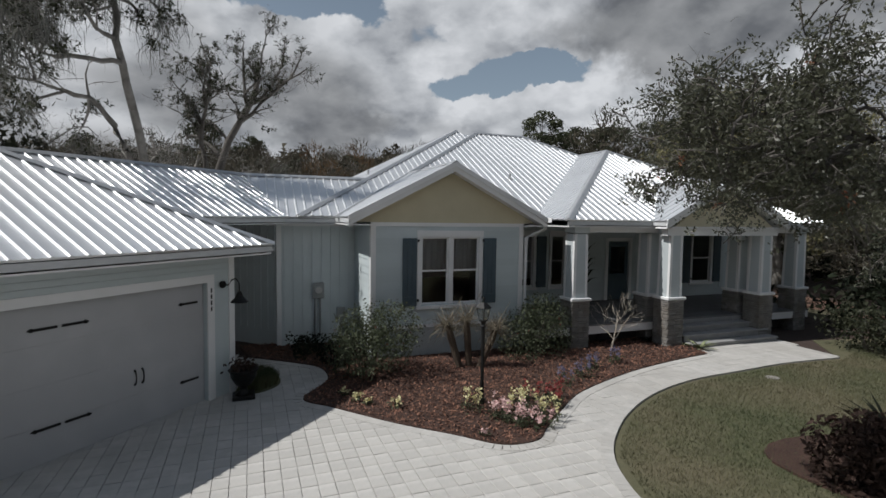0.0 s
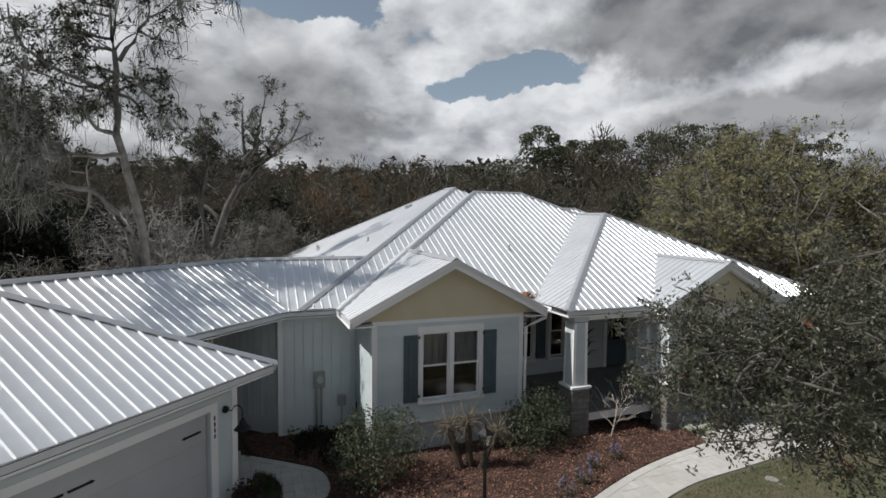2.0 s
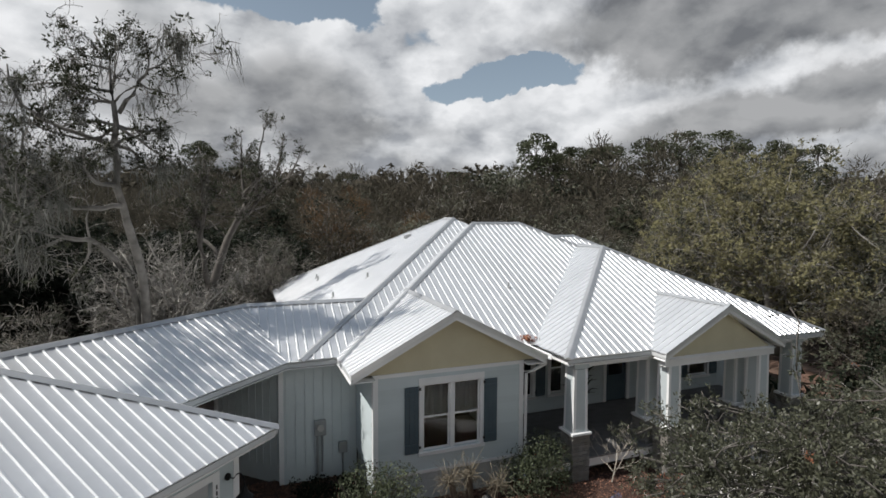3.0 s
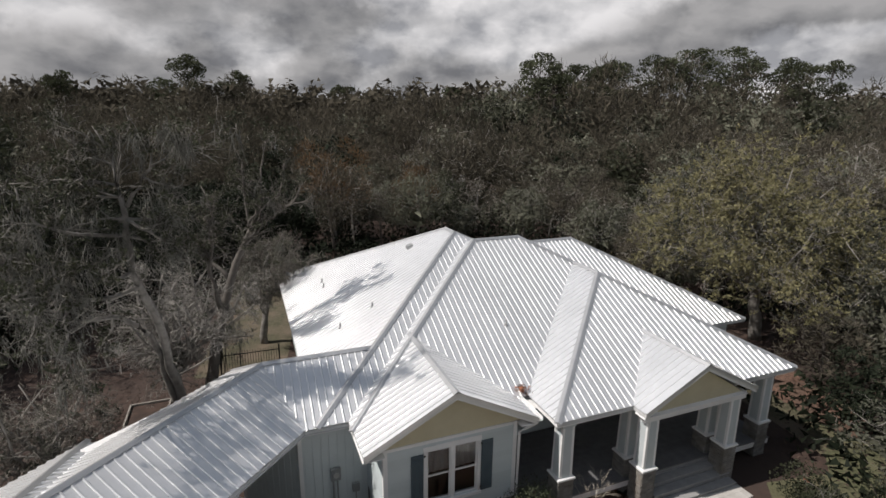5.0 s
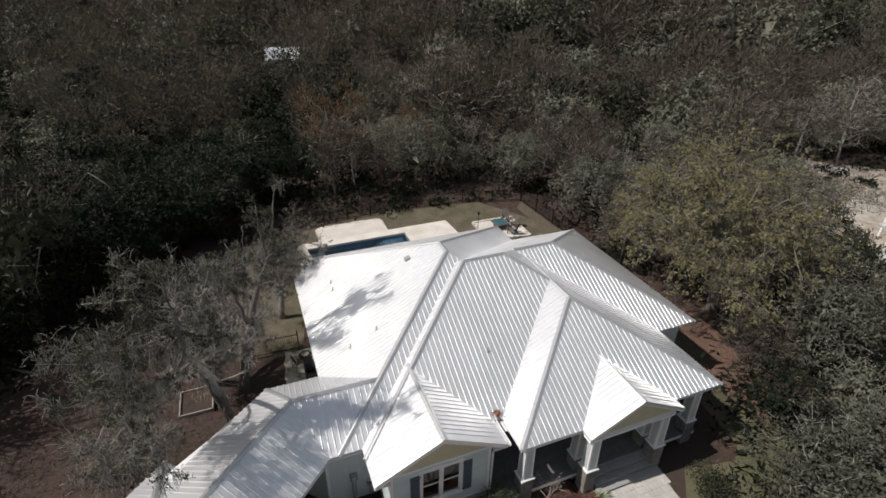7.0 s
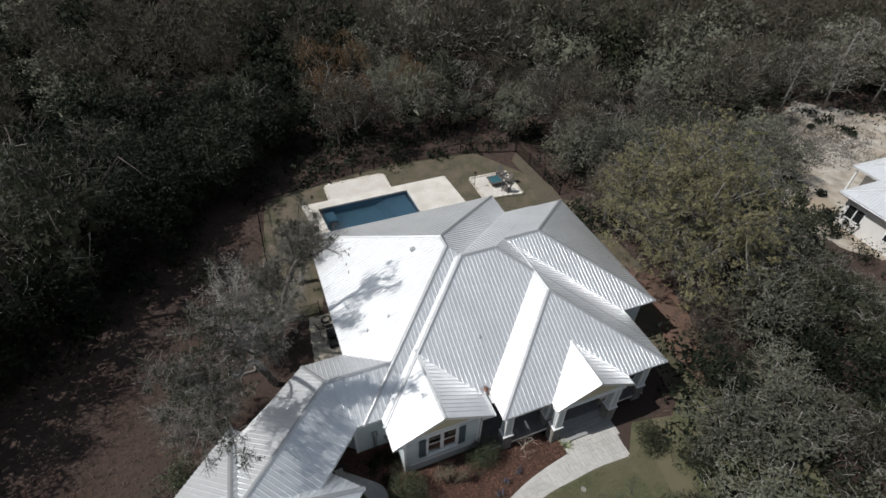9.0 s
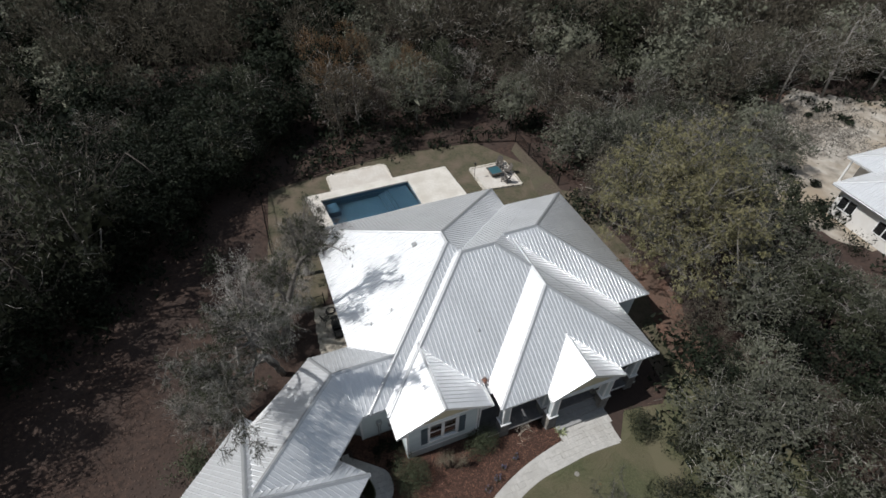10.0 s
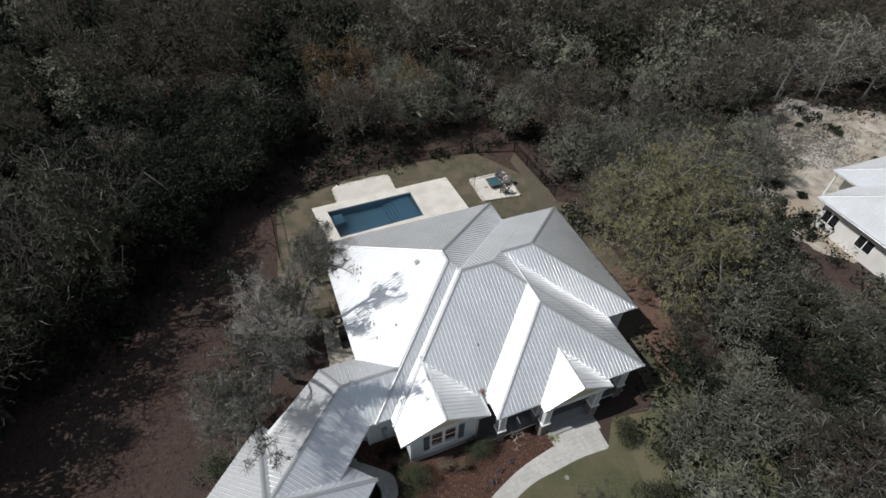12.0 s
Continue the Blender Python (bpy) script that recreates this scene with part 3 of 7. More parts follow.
def smooth_line(pts, n=6):
    """A rounded line through the points."""
    out = []
    P = [Vector((*p, 0)) for p in pts]
    for i in range(len(P) - 1):
        a, b, c, d = P[max(i - 1, 0)], P[i], P[i + 1], P[min(i + 2, len(P) - 1)]
        for k in range(n):
            t = k / n
            q = 0.5 * ((2 * b) + (c - a) * t + (2 * a - 5 * b + 4 * c - d) * t * t + (3 * b - a - 3 * c + d) * t ** 3)
            out.append((q.x, q.y))
    out.append(tuple(pts[-1]))
    return out


POOL = [(-9.50, 34.74), (-7.97, 31.44), (-0.88, 34.27), (-2.13, 37.49)]


def ground_sheet():
    """One sheet to the horizon, open where the pool is sunk into it."""
    b = Build()
    xs = [-2600, -700, -200, -80, -40, -12, 2, 15, 40, 80, 200, 700, 2600]
    ys = [-2600, -700, -200, -60, -20, 0, 15, 30, 40, 70, 120, 300, 900, 2600]
    pts = [(x, y, 0.0 if max(abs(x), abs(y)) < 100 else noise.noise((x * 0.01, y * 0.01, 0)) * 1.0) for y in ys for x in xs]
    n = len(xs)
    hole = (xs.index(-12), ys.index(30))
    faces = [(j * n + i, j * n + i + 1, (j + 1) * n + i + 1, (j + 1) * n + i) for j in range(len(ys) - 1) for i in range(n - 1) if (i, j) != hole]
    k = len(pts)
    pts += [(x, y, 0.0) for x, y in (POOL[1], POOL[2], POOL[3], POOL[0])]
    i, j = hole
    ring = [j * n + i, j * n + i + 1, (j + 1) * n + i + 1, (j + 1) * n + i]
    faces += [(ring[q], ring[(q + 1) % 4], k + (q + 1) % 4, k + q) for q in range(4)]
    b.add(pts, faces)
    return tagged(part("ground", b, M_SOIL), "brown leaf litter and bare soil under the woods", "ground", kind="structure")


ground_sheet()

BED = smooth_line([(-4.7, 12.4), (-3.38, 11.93), (-2.86, 11.64), (-2.56, 11.11), (-2.50, 10.55), (-2.71, 9.62), (-2.07, 9.21), (-0.9, 8.53), (0.04, 8.10),
                   (0.80, 7.74), (1.37, 7.90), (1.61, 8.34), (2.01, 9.07), (2.72, 10.15), (4.13, 11.42), (5.41, 12.30), (6.87, 13.12)])
PATH_OUT = smooth_line([(10.22, 12.91), (8.42, 12.36), (6.92, 11.70), (5.45, 11.02), (4.22, 10.13), (3.29, 9.09), (2.71, 8.14), (2.43, 7.45), (2.33, 6.80), (2.40, 6.0), (2.9, 4.6), (4.2, 3.0), (7.5, 1.2)])
# the drive and the curved path are one sheet of joint sand with the pavers bedded in it
patch("paving_bed", PATH_OUT + [(9, -14), (-9, -14), (-5.9, 5.0), (-4.05, 10.6), (-5.2, 12.6)] + BED + [(6.5, 13.75), (9.9, 14.85)], -0.10, 0.030, M_JOINT, "sand-filled bed under the concrete pavers", "pavement")
patch("planting_bed", [p for p in BED] + [(6.7, 14.6), (2.7, 15.2), (-2.5, 14.6), (-5.3, 13.4)], -0.10, 0.075, M_MULCH, "red-brown bark mulch planting bed along the house front", "flower bed")
LAWN = PATH_OUT + [(16, -3), (22, 6), (19, 16), (16.2, 19.5), (13.5, 15.3), (11.0, 14.9)]
patch("lawn", list(reversed(LAWN)), -0.10, 0.022, M_GRASS, "mown green-brown front lawn beside the curved path", "lawn")
patch("side_grass", [(14.2, 15.5), (18, 18.6), (15.5, 28.5), (12.6, 36), (10.5, 36.5), (12.3, 25.5)], -0.1, 0.018, M_DRYGRASS, "thin grass strip along the side of the house", "lawn")
patch("back_lawn", [(-11.5, 22.4), (-8.0, 22.9), (-7.6, 24), (-8.6, 30.2), (-11.0, 35.2), (-14.3, 36.3)], -0.1, 0.020, M_DRYGRASS, "mown grass between the fence and the house", "lawn")
patch("back_lawn", [(-14.3, 36.3), (-11.0, 35.25), (1.26, 39.85), (3.5, 34.7), (11.5, 33), (11, 38.5), (4.5, 44.0), (-4, 42.0)], -0.1, 0.020, M_DRYGRASS, "mown grass behind the pool deck", "lawn")
def ragged(cx, cy, rx, ry, seed, n=140):
    """The outline of a patch with an uneven rim."""
    out = []
    for k in range(n):
        t = 2 * math.pi * k / n
        q = 1 + 0.30 * noise.noise((math.cos(t), math.sin(t), seed)) + 0.16 * noise.noise((4 * math.cos(t), 4 * math.sin(t), seed + 1)) + 0.09 * noise.noise((12 * math.cos(t), 12 * math.sin(t), seed + 4))
        out.append((cx + rx * q * math.cos(t), cy + ry * q * math.sin(t)))
    return out


SAND = ragged(45.5, 39.5, 14.5, 15.0, 1.0)
patch("bare_earth", ragged(42, 49.5, 11.5, 5.0, 7.0), -0.1, 0.010, M_STRAW, "red-brown bare earth at the rim of the sand lot", "ground")
patch("sand_lot", SAND, -0.1, 0.015, M_SAND, "patchy pale sand round the neighbouring house", "ground")
patch("litter_strip", [(7.9, 42.6), (8.9, 39.9), (9.2, 36.4), (10.2, 33.4), (12.4, 33.6), (11.3, 37.0), (8.5, 44.1)], -0.1, 0.028, M_LITTER, "brown leaf litter along the back fence", "ground")
patch("straw_strip", smooth_line([(14.4, 27.6), (15.3, 23.6), (15.0, 20.8), (15.7, 17.8), (16.7, 17.2), (17.6, 18.3), (17.2, 21.0), (17.5, 23.8), (16.2, 27.2), (14.4, 27.6)], 4)[:-1], -0.1, 0.026, M_STRAW, "red-brown pine straw at the foot of the woods", "ground")
patch("round_mulch_bed", [(6.5 + (1.75 + 0.2 * math.sin(3 * t)) * math.cos(t), 6.9 + (1.45 + 0.15 * math.cos(2 * t)) * math.sin(t)) for t in (2 * math.pi * k / 28 for k in range(28))], -0.05, 0.06, M_MULCH, "dark mulch bed in the lawn under the shrubs", "flower bed")

# ---- the house ----
TURN_H, PITCH, RIB = 19.5, 0.515, 0.2286
EAVE = 3.50
house = thing("house", "single-storey house with pale blue siding and ribbed metal hip roof", "house", pose(0, 0, 0, 0, 0, TURN_H))


def clip_line(poly, s):
    """The stretch of t for which (s, t) lies inside the convex polygon."""
    ts = []
    for (s0, t0), (s1, t1) in zip(poly, poly[1:] + poly[:1]):
        if (s0 - s) * (s1 - s) < 0:
            ts.append(t0 + (t1 - t0) * (s - s0) / (s1 - s0))
    return (min(ts), max(ts)) if len(ts) >= 2 else None


def roof_sheet(parent, corners, name="roof_slope", thick=0.035):
    """A sloping metal sheet with its raised ribs; the first two corners lie on the eave."""
    P = [Vector(c) for c in corners]
    e = (P[1] - P[0]).normalized()
    nrm = (P[1] - P[0]).cross(P[-1] - P[0]).normalized()
    if nrm.z < 0:
        nrm = -nrm
    u = nrm.cross(e).normalized()
    if u.z < 0:
        u = -u
    b = Build()
    n = len(P)
    b.add([p - nrm * thick for p in P] + P, [tuple(reversed(range(n))), tuple(range(n, 2 * n))] + [(i, (i + 1) % n, n + (i + 1) % n, n + i) for i in range(n)])
    flat = [((p - P[0]).dot(e), (p - P[0]).dot(u)) for p in P]
    lo, hi = min(s for s, t in flat), max(s for s, t in flat)
    s = lo + RIB * 0.5
    sheet = part(name, b, M_ROOF, parent)
    while s < hi:
        span = clip_line(flat, s)
        if span and span[1] - span[0] > 0.12:
            t0, t1 = span[0] - 0.012, span[1] - 0.03
            a, c = P[0] + e * s + u * t0, P[0] + e * s + u * t1
            rings = [[q - e * 0.030, q - e * 0.014 + nrm * 0.026, q + e * 0.014 + nrm * 0.026, q + e * 0.030] for q in (a, c)]
            part("rib", Build().loft(rings), M_ROOF, sheet)
        s += RIB
    return sheet



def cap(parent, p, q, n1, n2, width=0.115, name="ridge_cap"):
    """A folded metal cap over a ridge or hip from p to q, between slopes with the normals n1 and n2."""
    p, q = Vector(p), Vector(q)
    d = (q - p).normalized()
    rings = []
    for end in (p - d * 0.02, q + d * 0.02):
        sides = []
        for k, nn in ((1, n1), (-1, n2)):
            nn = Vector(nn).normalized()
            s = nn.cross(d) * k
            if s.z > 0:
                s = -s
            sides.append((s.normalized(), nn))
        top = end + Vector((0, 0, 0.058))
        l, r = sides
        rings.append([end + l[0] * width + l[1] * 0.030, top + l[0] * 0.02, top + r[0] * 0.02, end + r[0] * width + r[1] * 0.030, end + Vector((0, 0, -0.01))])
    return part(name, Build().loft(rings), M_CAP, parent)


NL, NR, NF, NB = (-PITCH, 0, 1), (PITCH, 0, 1), (0, -PITCH, 1), (0, PITCH, 1)


def fascia(parent, p, q, z, mat=None, tall=0.145, name="fascia"):
    """An upright board under the edge of a roof, from p to q."""
    p, q = Vector((*p, 0)), Vector((*q, 0))
    d = q - p
    m = Matrix.Translation((p.x, p.y, z)) @ Matrix.Rotation(math.atan2(d.y, d.x), 4, "Z")
    return part(name, Build().box(0, 0.012, -tall, d.length, 0.040, -0.045, m), mat or M_FASCIA, parent)


def hip_roof(parent, x0, x1, y0, y1, z=EAVE, sides="lrfb", soffit=True, edges="lrfb", caps=("lf", "lb", "rf", "rb"), ridge_from=None):
    """A hip roof over a rectangle, with only the slopes and hip caps named; ridge_from is where its ridge leaves another block."""
    w, d = x1 - x0, y1 - y0
    run = min(w, d) / 2
    top = z + PITCH * run
    if w >= d:
        a, c = (x0 + run, (y0 + y1) / 2, top), (x1 - run, (y0 + y1) / 2, top)
        polys = {"f": [(x0, y0, z), (x1, y0, z), c, a], "b": [(x1, y1, z), (x0, y1, z), a, c], "l": [(x0, y1, z), (x0, y0, z), a], "r": [(x1, y0, z), (x1, y1, z), c]}
        hips = {"lf": ((x0, y0, z), a), "lb": ((x0, y1, z), a), "rf": ((x1, y0, z), c), "rb": ((x1, y1, z), c)}
        ridge = ((max(a[0], ridge_from) if ridge_from else a[0], a[1], a[2]), c, NF, NB)
    else:
        a, c = ((x0 + x1) / 2, y0 + run, top), ((x0 + x1) / 2, y1 - run, top)
        polys = {"f": [(x0, y0, z), (x1, y0, z), a], "b": [(x1, y1, z), (x0, y1, z), c], "l": [(x0, y1, z), (x0, y0, z), a, c], "r": [(x1, y0, z), (x1, y1, z), c, a]}
        hips = {"lf": ((x0, y0, z), a), "lb": ((x0, y1, z), c), "rf": ((x1, y0, z), a), "rb": ((x1, y1, z), c)}
        ridge = (a, c, NL, NR)
    poly_n = {"l": NL, "r": NR, "f": NF, "b": NB}
    for s in sides:
        roof_sheet(parent, polys[s])
    for k, (p, q) in hips.items():
        if k in caps and k[0] in sides and k[1] in sides:
            cap(parent, p, q, poly_n[k[0]], poly_n[k[1]])
    if (Vector(ridge[1]) - Vector(ridge[0])).length > 0.1:
        cap(parent, *ridge)
    line = {"f": ((x0, y0), (x1, y0)), "b": ((x1, y1), (x0, y1)), "l": ((x0, y1), (x0, y0)), "r": ((x1, y0), (x1, y1))}
    for s in edges:
        fascia(parent, *line[s], z)
    if soffit:
        part("soffit", Build().box(x0 + 0.04, y0 + 0.04, z - 0.20, x1 - 0.04, y1 - 0.04, z - 0.17), M_TRIM, parent)
    return ridge


# the blocks of the roof run into one another as they do on the house
hip_roof(house, 0.90, 14.98, 13.60, 28.65, edges="lbr", soffit=False, caps=("lf", "lb", "rb"))     # rear left block with the highest ridge
hip_roof(house, 7.40, 17.38, 11.40, 26.20, sides="lfr", edges="fr", soffit=False)                 # porch block
hip_roof(house, 1.80, 17.32, 13.08, 26.46, sides="lfrb", edges="l", soffit=False, caps=("lf", "rf"))      # main block
hip_roof(house, 2.40, 19.72, 15.34, 26.40, sides="frb", edges="frb", soffit=False, ridge_from=11.85)                # rear right block


def gable_roof(parent, x0, x1, y0, y1, z=EAVE, rake=True):
    """A gable that faces the front, from its rake at y0 back to y1."""
    mid, run = (x0 + x1) / 2, (x1 - x0) / 2
    top = z + PITCH * run
    roof_sheet(parent, [(x0, y1, z), (x0, y0, z), (mid, y0, top), (mid, y1, top)])
    roof_sheet(parent, [(x1, y0, z), (x1, y1, z), (mid, y1, top), (mid, y0, top)])
    cap(parent, (mid, y0, top), (mid, y1, top), NL, NR)
    for sx in (-1, 1):
        b = Build()
        xe = mid + sx * run
        lo0, lo1 = z - 0.035, z - 0.215
        hi0, hi1 = top - 0.035, top - 0.215
        b.loft([[(xe, y0 + 0.012, lo0), (xe, y0 + 0.045, lo0), (xe, y0 + 0.045, lo1), (xe, y0 + 0.012, lo1)],
                [(mid, y0 + 0.012, hi0), (mid, y0 + 0.045, hi0), (mid, y0 + 0.045, hi1), (mid, y0 + 0.012, hi1)]])
        part("rake_board", b, M_TRIM, parent)
        part("rake_soffit", Build().loft([[(xe, y0 + 0.045, lo1), (xe, y0 + 0.45, lo1), (xe, y0 + 0.45, lo1 + 0.02), (xe, y0 + 0.045, lo1 + 0.02)],
                                          [(mid, y0 + 0.045, hi1), (mid, y0 + 0.45, hi1), (mid, y0 + 0.45, hi1 + 0.02), (mid, y0 + 0.045, hi1 + 0.02)]]), M_TRIM, parent)
        c = Build()
        c.loft([[(xe, y0 - 0.02, z + 0.03), (xe, y0 + 0.10, z + 0.035), (xe, y0 + 0.10, z + 0.02), (xe, y0 + 0.008, z - 0.01), (xe, y0 + 0.008, z - 0.09), (xe, y0 - 0.02, z - 0.09)],
                [(mid, y0 - 0.02, top + 0.03), (mid, y0 + 0.10, top + 0.035), (mid, y0 + 0.10, top + 0.02), (mid, y0 + 0.008, top - 0.01), (mid, y0 + 0.008, top - 0.09), (mid, y0 - 0.02, top - 0.09)]])
        part("rake_trim", c, M_ROOF, parent)
        fascia(parent, (xe, y0) if sx > 0 else (xe, y1), (xe, y1) if sx > 0 else (xe, y0), z)
    return mid, top


gable_roof(house, 1.83, 7.03, 11.83, 16.0)
gable_roof(house, 10.12, 14.76, 10.86, 14.0)


# the covered passage: one stretch along the house, one that turns towards the garage
TURN_G = 65.4
c_g, s_g = math.cos(radians(TURN_G - TURN_H)), math.sin(radians(TURN_G - TURN_H))
W_EAVE = 3.47
RUN = 2.24
KINK = Vector((-0.38, 15.86, W_EAVE + PITCH * RUN))


def passage_roof():
    z0, z1 = W_EAVE, KINK.z
    # far along the wing, towards the garage
    along = Vector((-c_g, -s_g, 0))
    side = Vector((s_g, -c_g, 0))        # towards the drive
    # the mitre where the two stretches meet
    half = (along + Vector((-1, 0, 0))).normalized()
    mitre = Vector((half.y, -half.x, 0))
    if mitre.y > 0:
        mitre = -mitre
    reach = RUN / abs(mitre.y)
    fk, bk = KINK + mitre * reach, KINK - mitre * reach
    fk.z = bk.z = z0
    end = KINK + along * 7.2
    wide = 3.0                           # the rear slope runs lower and wider towards the garage
    fe, be = end + side * RUN, KINK + along * 4.9 - side * wide
    fe.z, be.z = z0, z1 - PITCH * wide
    foot = end - side * wide
    foot.z = be.z
    x_end = 3.4
    roof_sheet(house, [fk, (x_end, KINK.y - RUN, z0), (x_end, KINK.y, z1), KINK])
    roof_sheet(house, [(x_end, KINK.y + RUN, z0), bk, KINK, (x_end, KINK.y, z1)])
    roof_sheet(house, [fe, fk, KINK, end])
    roof_sheet(house, [foot, be, bk, KINK, end])
    nf, nb = Vector((side.x * PITCH, side.y * PITCH, 1)), Vector((-side.x * PITCH, -side.y * PITCH, 1))
    cap(house, KINK, (3.2, KINK.y, z1), NF, NB)
    cap(house, end, KINK, nf, nb)
    cap(house, bk, KINK, NB, nb, 0.1)
    fascia(house, (fk.x, fk.y), (x_end, KINK.y - RUN), z0)
    fascia(house, (x_end, KINK.y + RUN), (bk.x, bk.y), z0)
    fascia(house, (fe.x, fe.y), (fk.x, fk.y), z0)
    fascia(house, (bk.x, bk.y), (be.x, be.y), (z0 + be.z) / 2)
    pts = [fk, Vector((x_end, KINK.y - RUN, 0)), Vector((x_end, KINK.y + RUN, 0)), bk, be, fe]
    part("soffit", Build().slab([(p.x, p.y) for p in pts], z0 - 0.19, z0 - 0.17), M_TRIM, house)


passage_roof()


def wall_box(name, x0, x1, y0, y1, z0, z1, mat, parent=None):
    return part(name, Build().box(x0, y0, z0, x1, y1, z1), mat, parent or house)


FLOOR = 0.68
WT = 3.36   # wall top under the soffit
XL, XR, YA = 2.42, 6.48, 12.14


def wall_with_holes(x0, x1, y0, y1, z0, z1, holes, name="wall"):
    """A wall along x with openings (x0, x1, z0, z1) cut through it, as one closed mesh."""
    xs = sorted({x0, x1, *(h[0] for h in holes), *(h[1] for h in holes)})
    zs = sorted({z0, z1, *(h[2] for h in holes), *(h[3] for h in holes)})
    nx, nz = len(xs), len(zs)

    def full(i, k):
        if not (0 <= i < nx - 1 and 0 <= k < nz - 1):
            return False
        x, z = (xs[i] + xs[i + 1]) / 2, (zs[k] + zs[k + 1]) / 2
        return not any(a < x < c and lo < z < hi for a, c, lo, hi in holes)

    at = lambda i, k, side: side * nx * nz + k * nx + i
    faces = []
    for k in range(nz - 1):
        for i in range(nx - 1):
            if full(i, k):
                faces.append((at(i, k, 0), at(i + 1, k, 0), at(i + 1, k + 1, 0), at(i, k + 1, 0)))
                faces.append((at(i, k, 1), at(i, k + 1, 1), at(i + 1, k + 1, 1), at(i + 1, k, 1)))
                for di, dk, p, q in ((0, -1, (i, k), (i + 1, k)), (0, 1, (i + 1, k + 1), (i, k + 1)), (-1, 0, (i, k + 1), (i, k)), (1, 0, (i + 1, k), (i + 1, k + 1))):
                    if not full(i + di, k + dk):
                        faces.append((at(*p, 0), at(*p, 1), at(*q, 1), at(*q, 0)))
    return part(name, Build().add([(x, y, z) for y in (y0, y1) for z in zs for x in xs], faces), M_SIDE, house)


def lap_siding(x0, x1, y, z0, z1, holes, step=0.178):
    """Lap boards on a wall that faces the front, each a piece of its own, cut round the openings."""
    z = z0
    while z < z1 - 0.03:
        top = min(z + step + 0.02, z1)
        spans = [(x0, x1)]
        for a, c, lo, hi in holes:
            if z < hi - 0.02 and top - 0.02 > lo:
                spans = [s for p, q in spans for s in ((p, min(q, a)), (max(p, c), q)) if s[1] - s[0] > 0.02]
        for p, q in spans:
            b = Build().add([(p, y - 0.022, z), (q, y - 0.022, z), (q, y - 0.006, top), (p, y - 0.006, top), (p, y, z), (q, y, z), (q, y, top), (p, y, top)],
                            [(0, 1, 2, 3), (4, 7, 6, 5), (0, 4, 5, 1), (3, 2, 6, 7), (0, 3, 7, 4), (1, 5, 6, 2)])
            part("siding_board", b, M_SIDE, house)
        z += step


def window(x0, x1, y, z0, z1, sashes=2, shutters=True, head=0.16, curtain=True):
    """A window in a wall that faces the front: casing, sill, sashes with meeting rails, panes, curtains and shutters."""
    win = part("window", Build().box(x0, y - 0.035, z0 - 0.02, x0 + 0.10, y + 0.10, z1).box(x1 - 0.10, y - 0.035, z0 - 0.02, x1, y + 0.10, z1)
               .box(x0 - 0.015, y - 0.045, z1, x1 + 0.015, y + 0.10, z1 + head), M_TRIM, house)
    part("sill", Build().box(x0 - 0.03, y - 0.075, z0 - 0.10, x1 + 0.03, y + 0.05, z0 - 0.02), M_TRIM, win)
    n, gap = sashes, 0.10
    wide = (x1 - x0 - 0.2 - gap * (n - 1)) / n
    for i in range(n):
        a = x0 + 0.10 + i * (wide + gap)
        if i:
            part("mullion", Build().box(a - gap, y - 0.03, z0, a, y + 0.10, z1), M_TRIM, win)
        mid = (z0 + z1) / 2
        for lo, hi, dy in ((z0, mid + 0.02, 0.035), (mid - 0.02, z1, 0.015)):
            f = Build()
            r = 0.045
            f.box(a, y + dy, lo, a + r, y + dy + 0.035, hi).box(a + wide - r, y + dy, lo, a + wide, y + dy + 0.035, hi)
            f.box(a + r, y + dy, lo, a + wide - r, y + dy + 0.035, lo + r).box(a + r, y + dy, hi - r, a + wide - r, y + dy + 0.035, hi)
            part("sash", f, M_TRIM, win)
            part("pane", Build().box(a + r, y + dy + 0.014, lo + r, a + wide - r, y + dy + 0.020, hi - r), M_PANE, win)
    if curtain:
        # a pleated curtain inside, over the upper sashes
        b = Build()
        n = 44
        top, low, wave = [], [], []
        for k in range(n + 1):
            xx = x0 + 0.08 + (x1 - x0 - 0.16) * k / n
            yy = y + 0.20 + 0.022 * math.sin(k * 1.25) + 0.008 * math.sin(k * 3.1)
            top.append((xx, yy, z1 - 0.01)); low.append((xx, yy + 0.01, (z0 + z1) / 2 - 0.03))
        b.add(top + low, [(k, k + 1, n + 2 + k, n + 1 + k) for k in range(n)])
        part("curtain", b, M_CURTAIN, win, "pleated pale curtain")
    if shutters:
        for sx, edge in ((-1, x0 - 0.02), (1, x1 + 0.02)):
            a, c = (edge - 0.36, edge) if sx < 0 else (edge, edge + 0.36)
            s = Build()
            for k in range(3):
                s.soft(a + k * 0.12, y - 0.060, z0 - 0.02, a + (k + 1) * 0.12 - 0.006, y - 0.030, z1 - 0.03, 0.006)
            s.box(a + 0.01, y - 0.075, z0 + 0.12, c - 0.01, y - 0.058, z0 + 0.22).box(a + 0.01, y - 0.075, z1 - 0.27, c - 0.01, y - 0.058, z1 - 0.17)
            sh = part("shutter", s, M_SHUT, win, "slate blue board-and-batten shutter")
            for z in (z0 + 0.10, z1 - 0.12):
                e = edge - 0.05 * sx if sx < 0 else edge
                part("hinge", Build().box(min(edge, edge - 0.05 * sx), y - 0.085, z, max(edge, edge - 0.05 * sx), y - 0.074, z + 0.06), M_BLACK, sh)
    return win


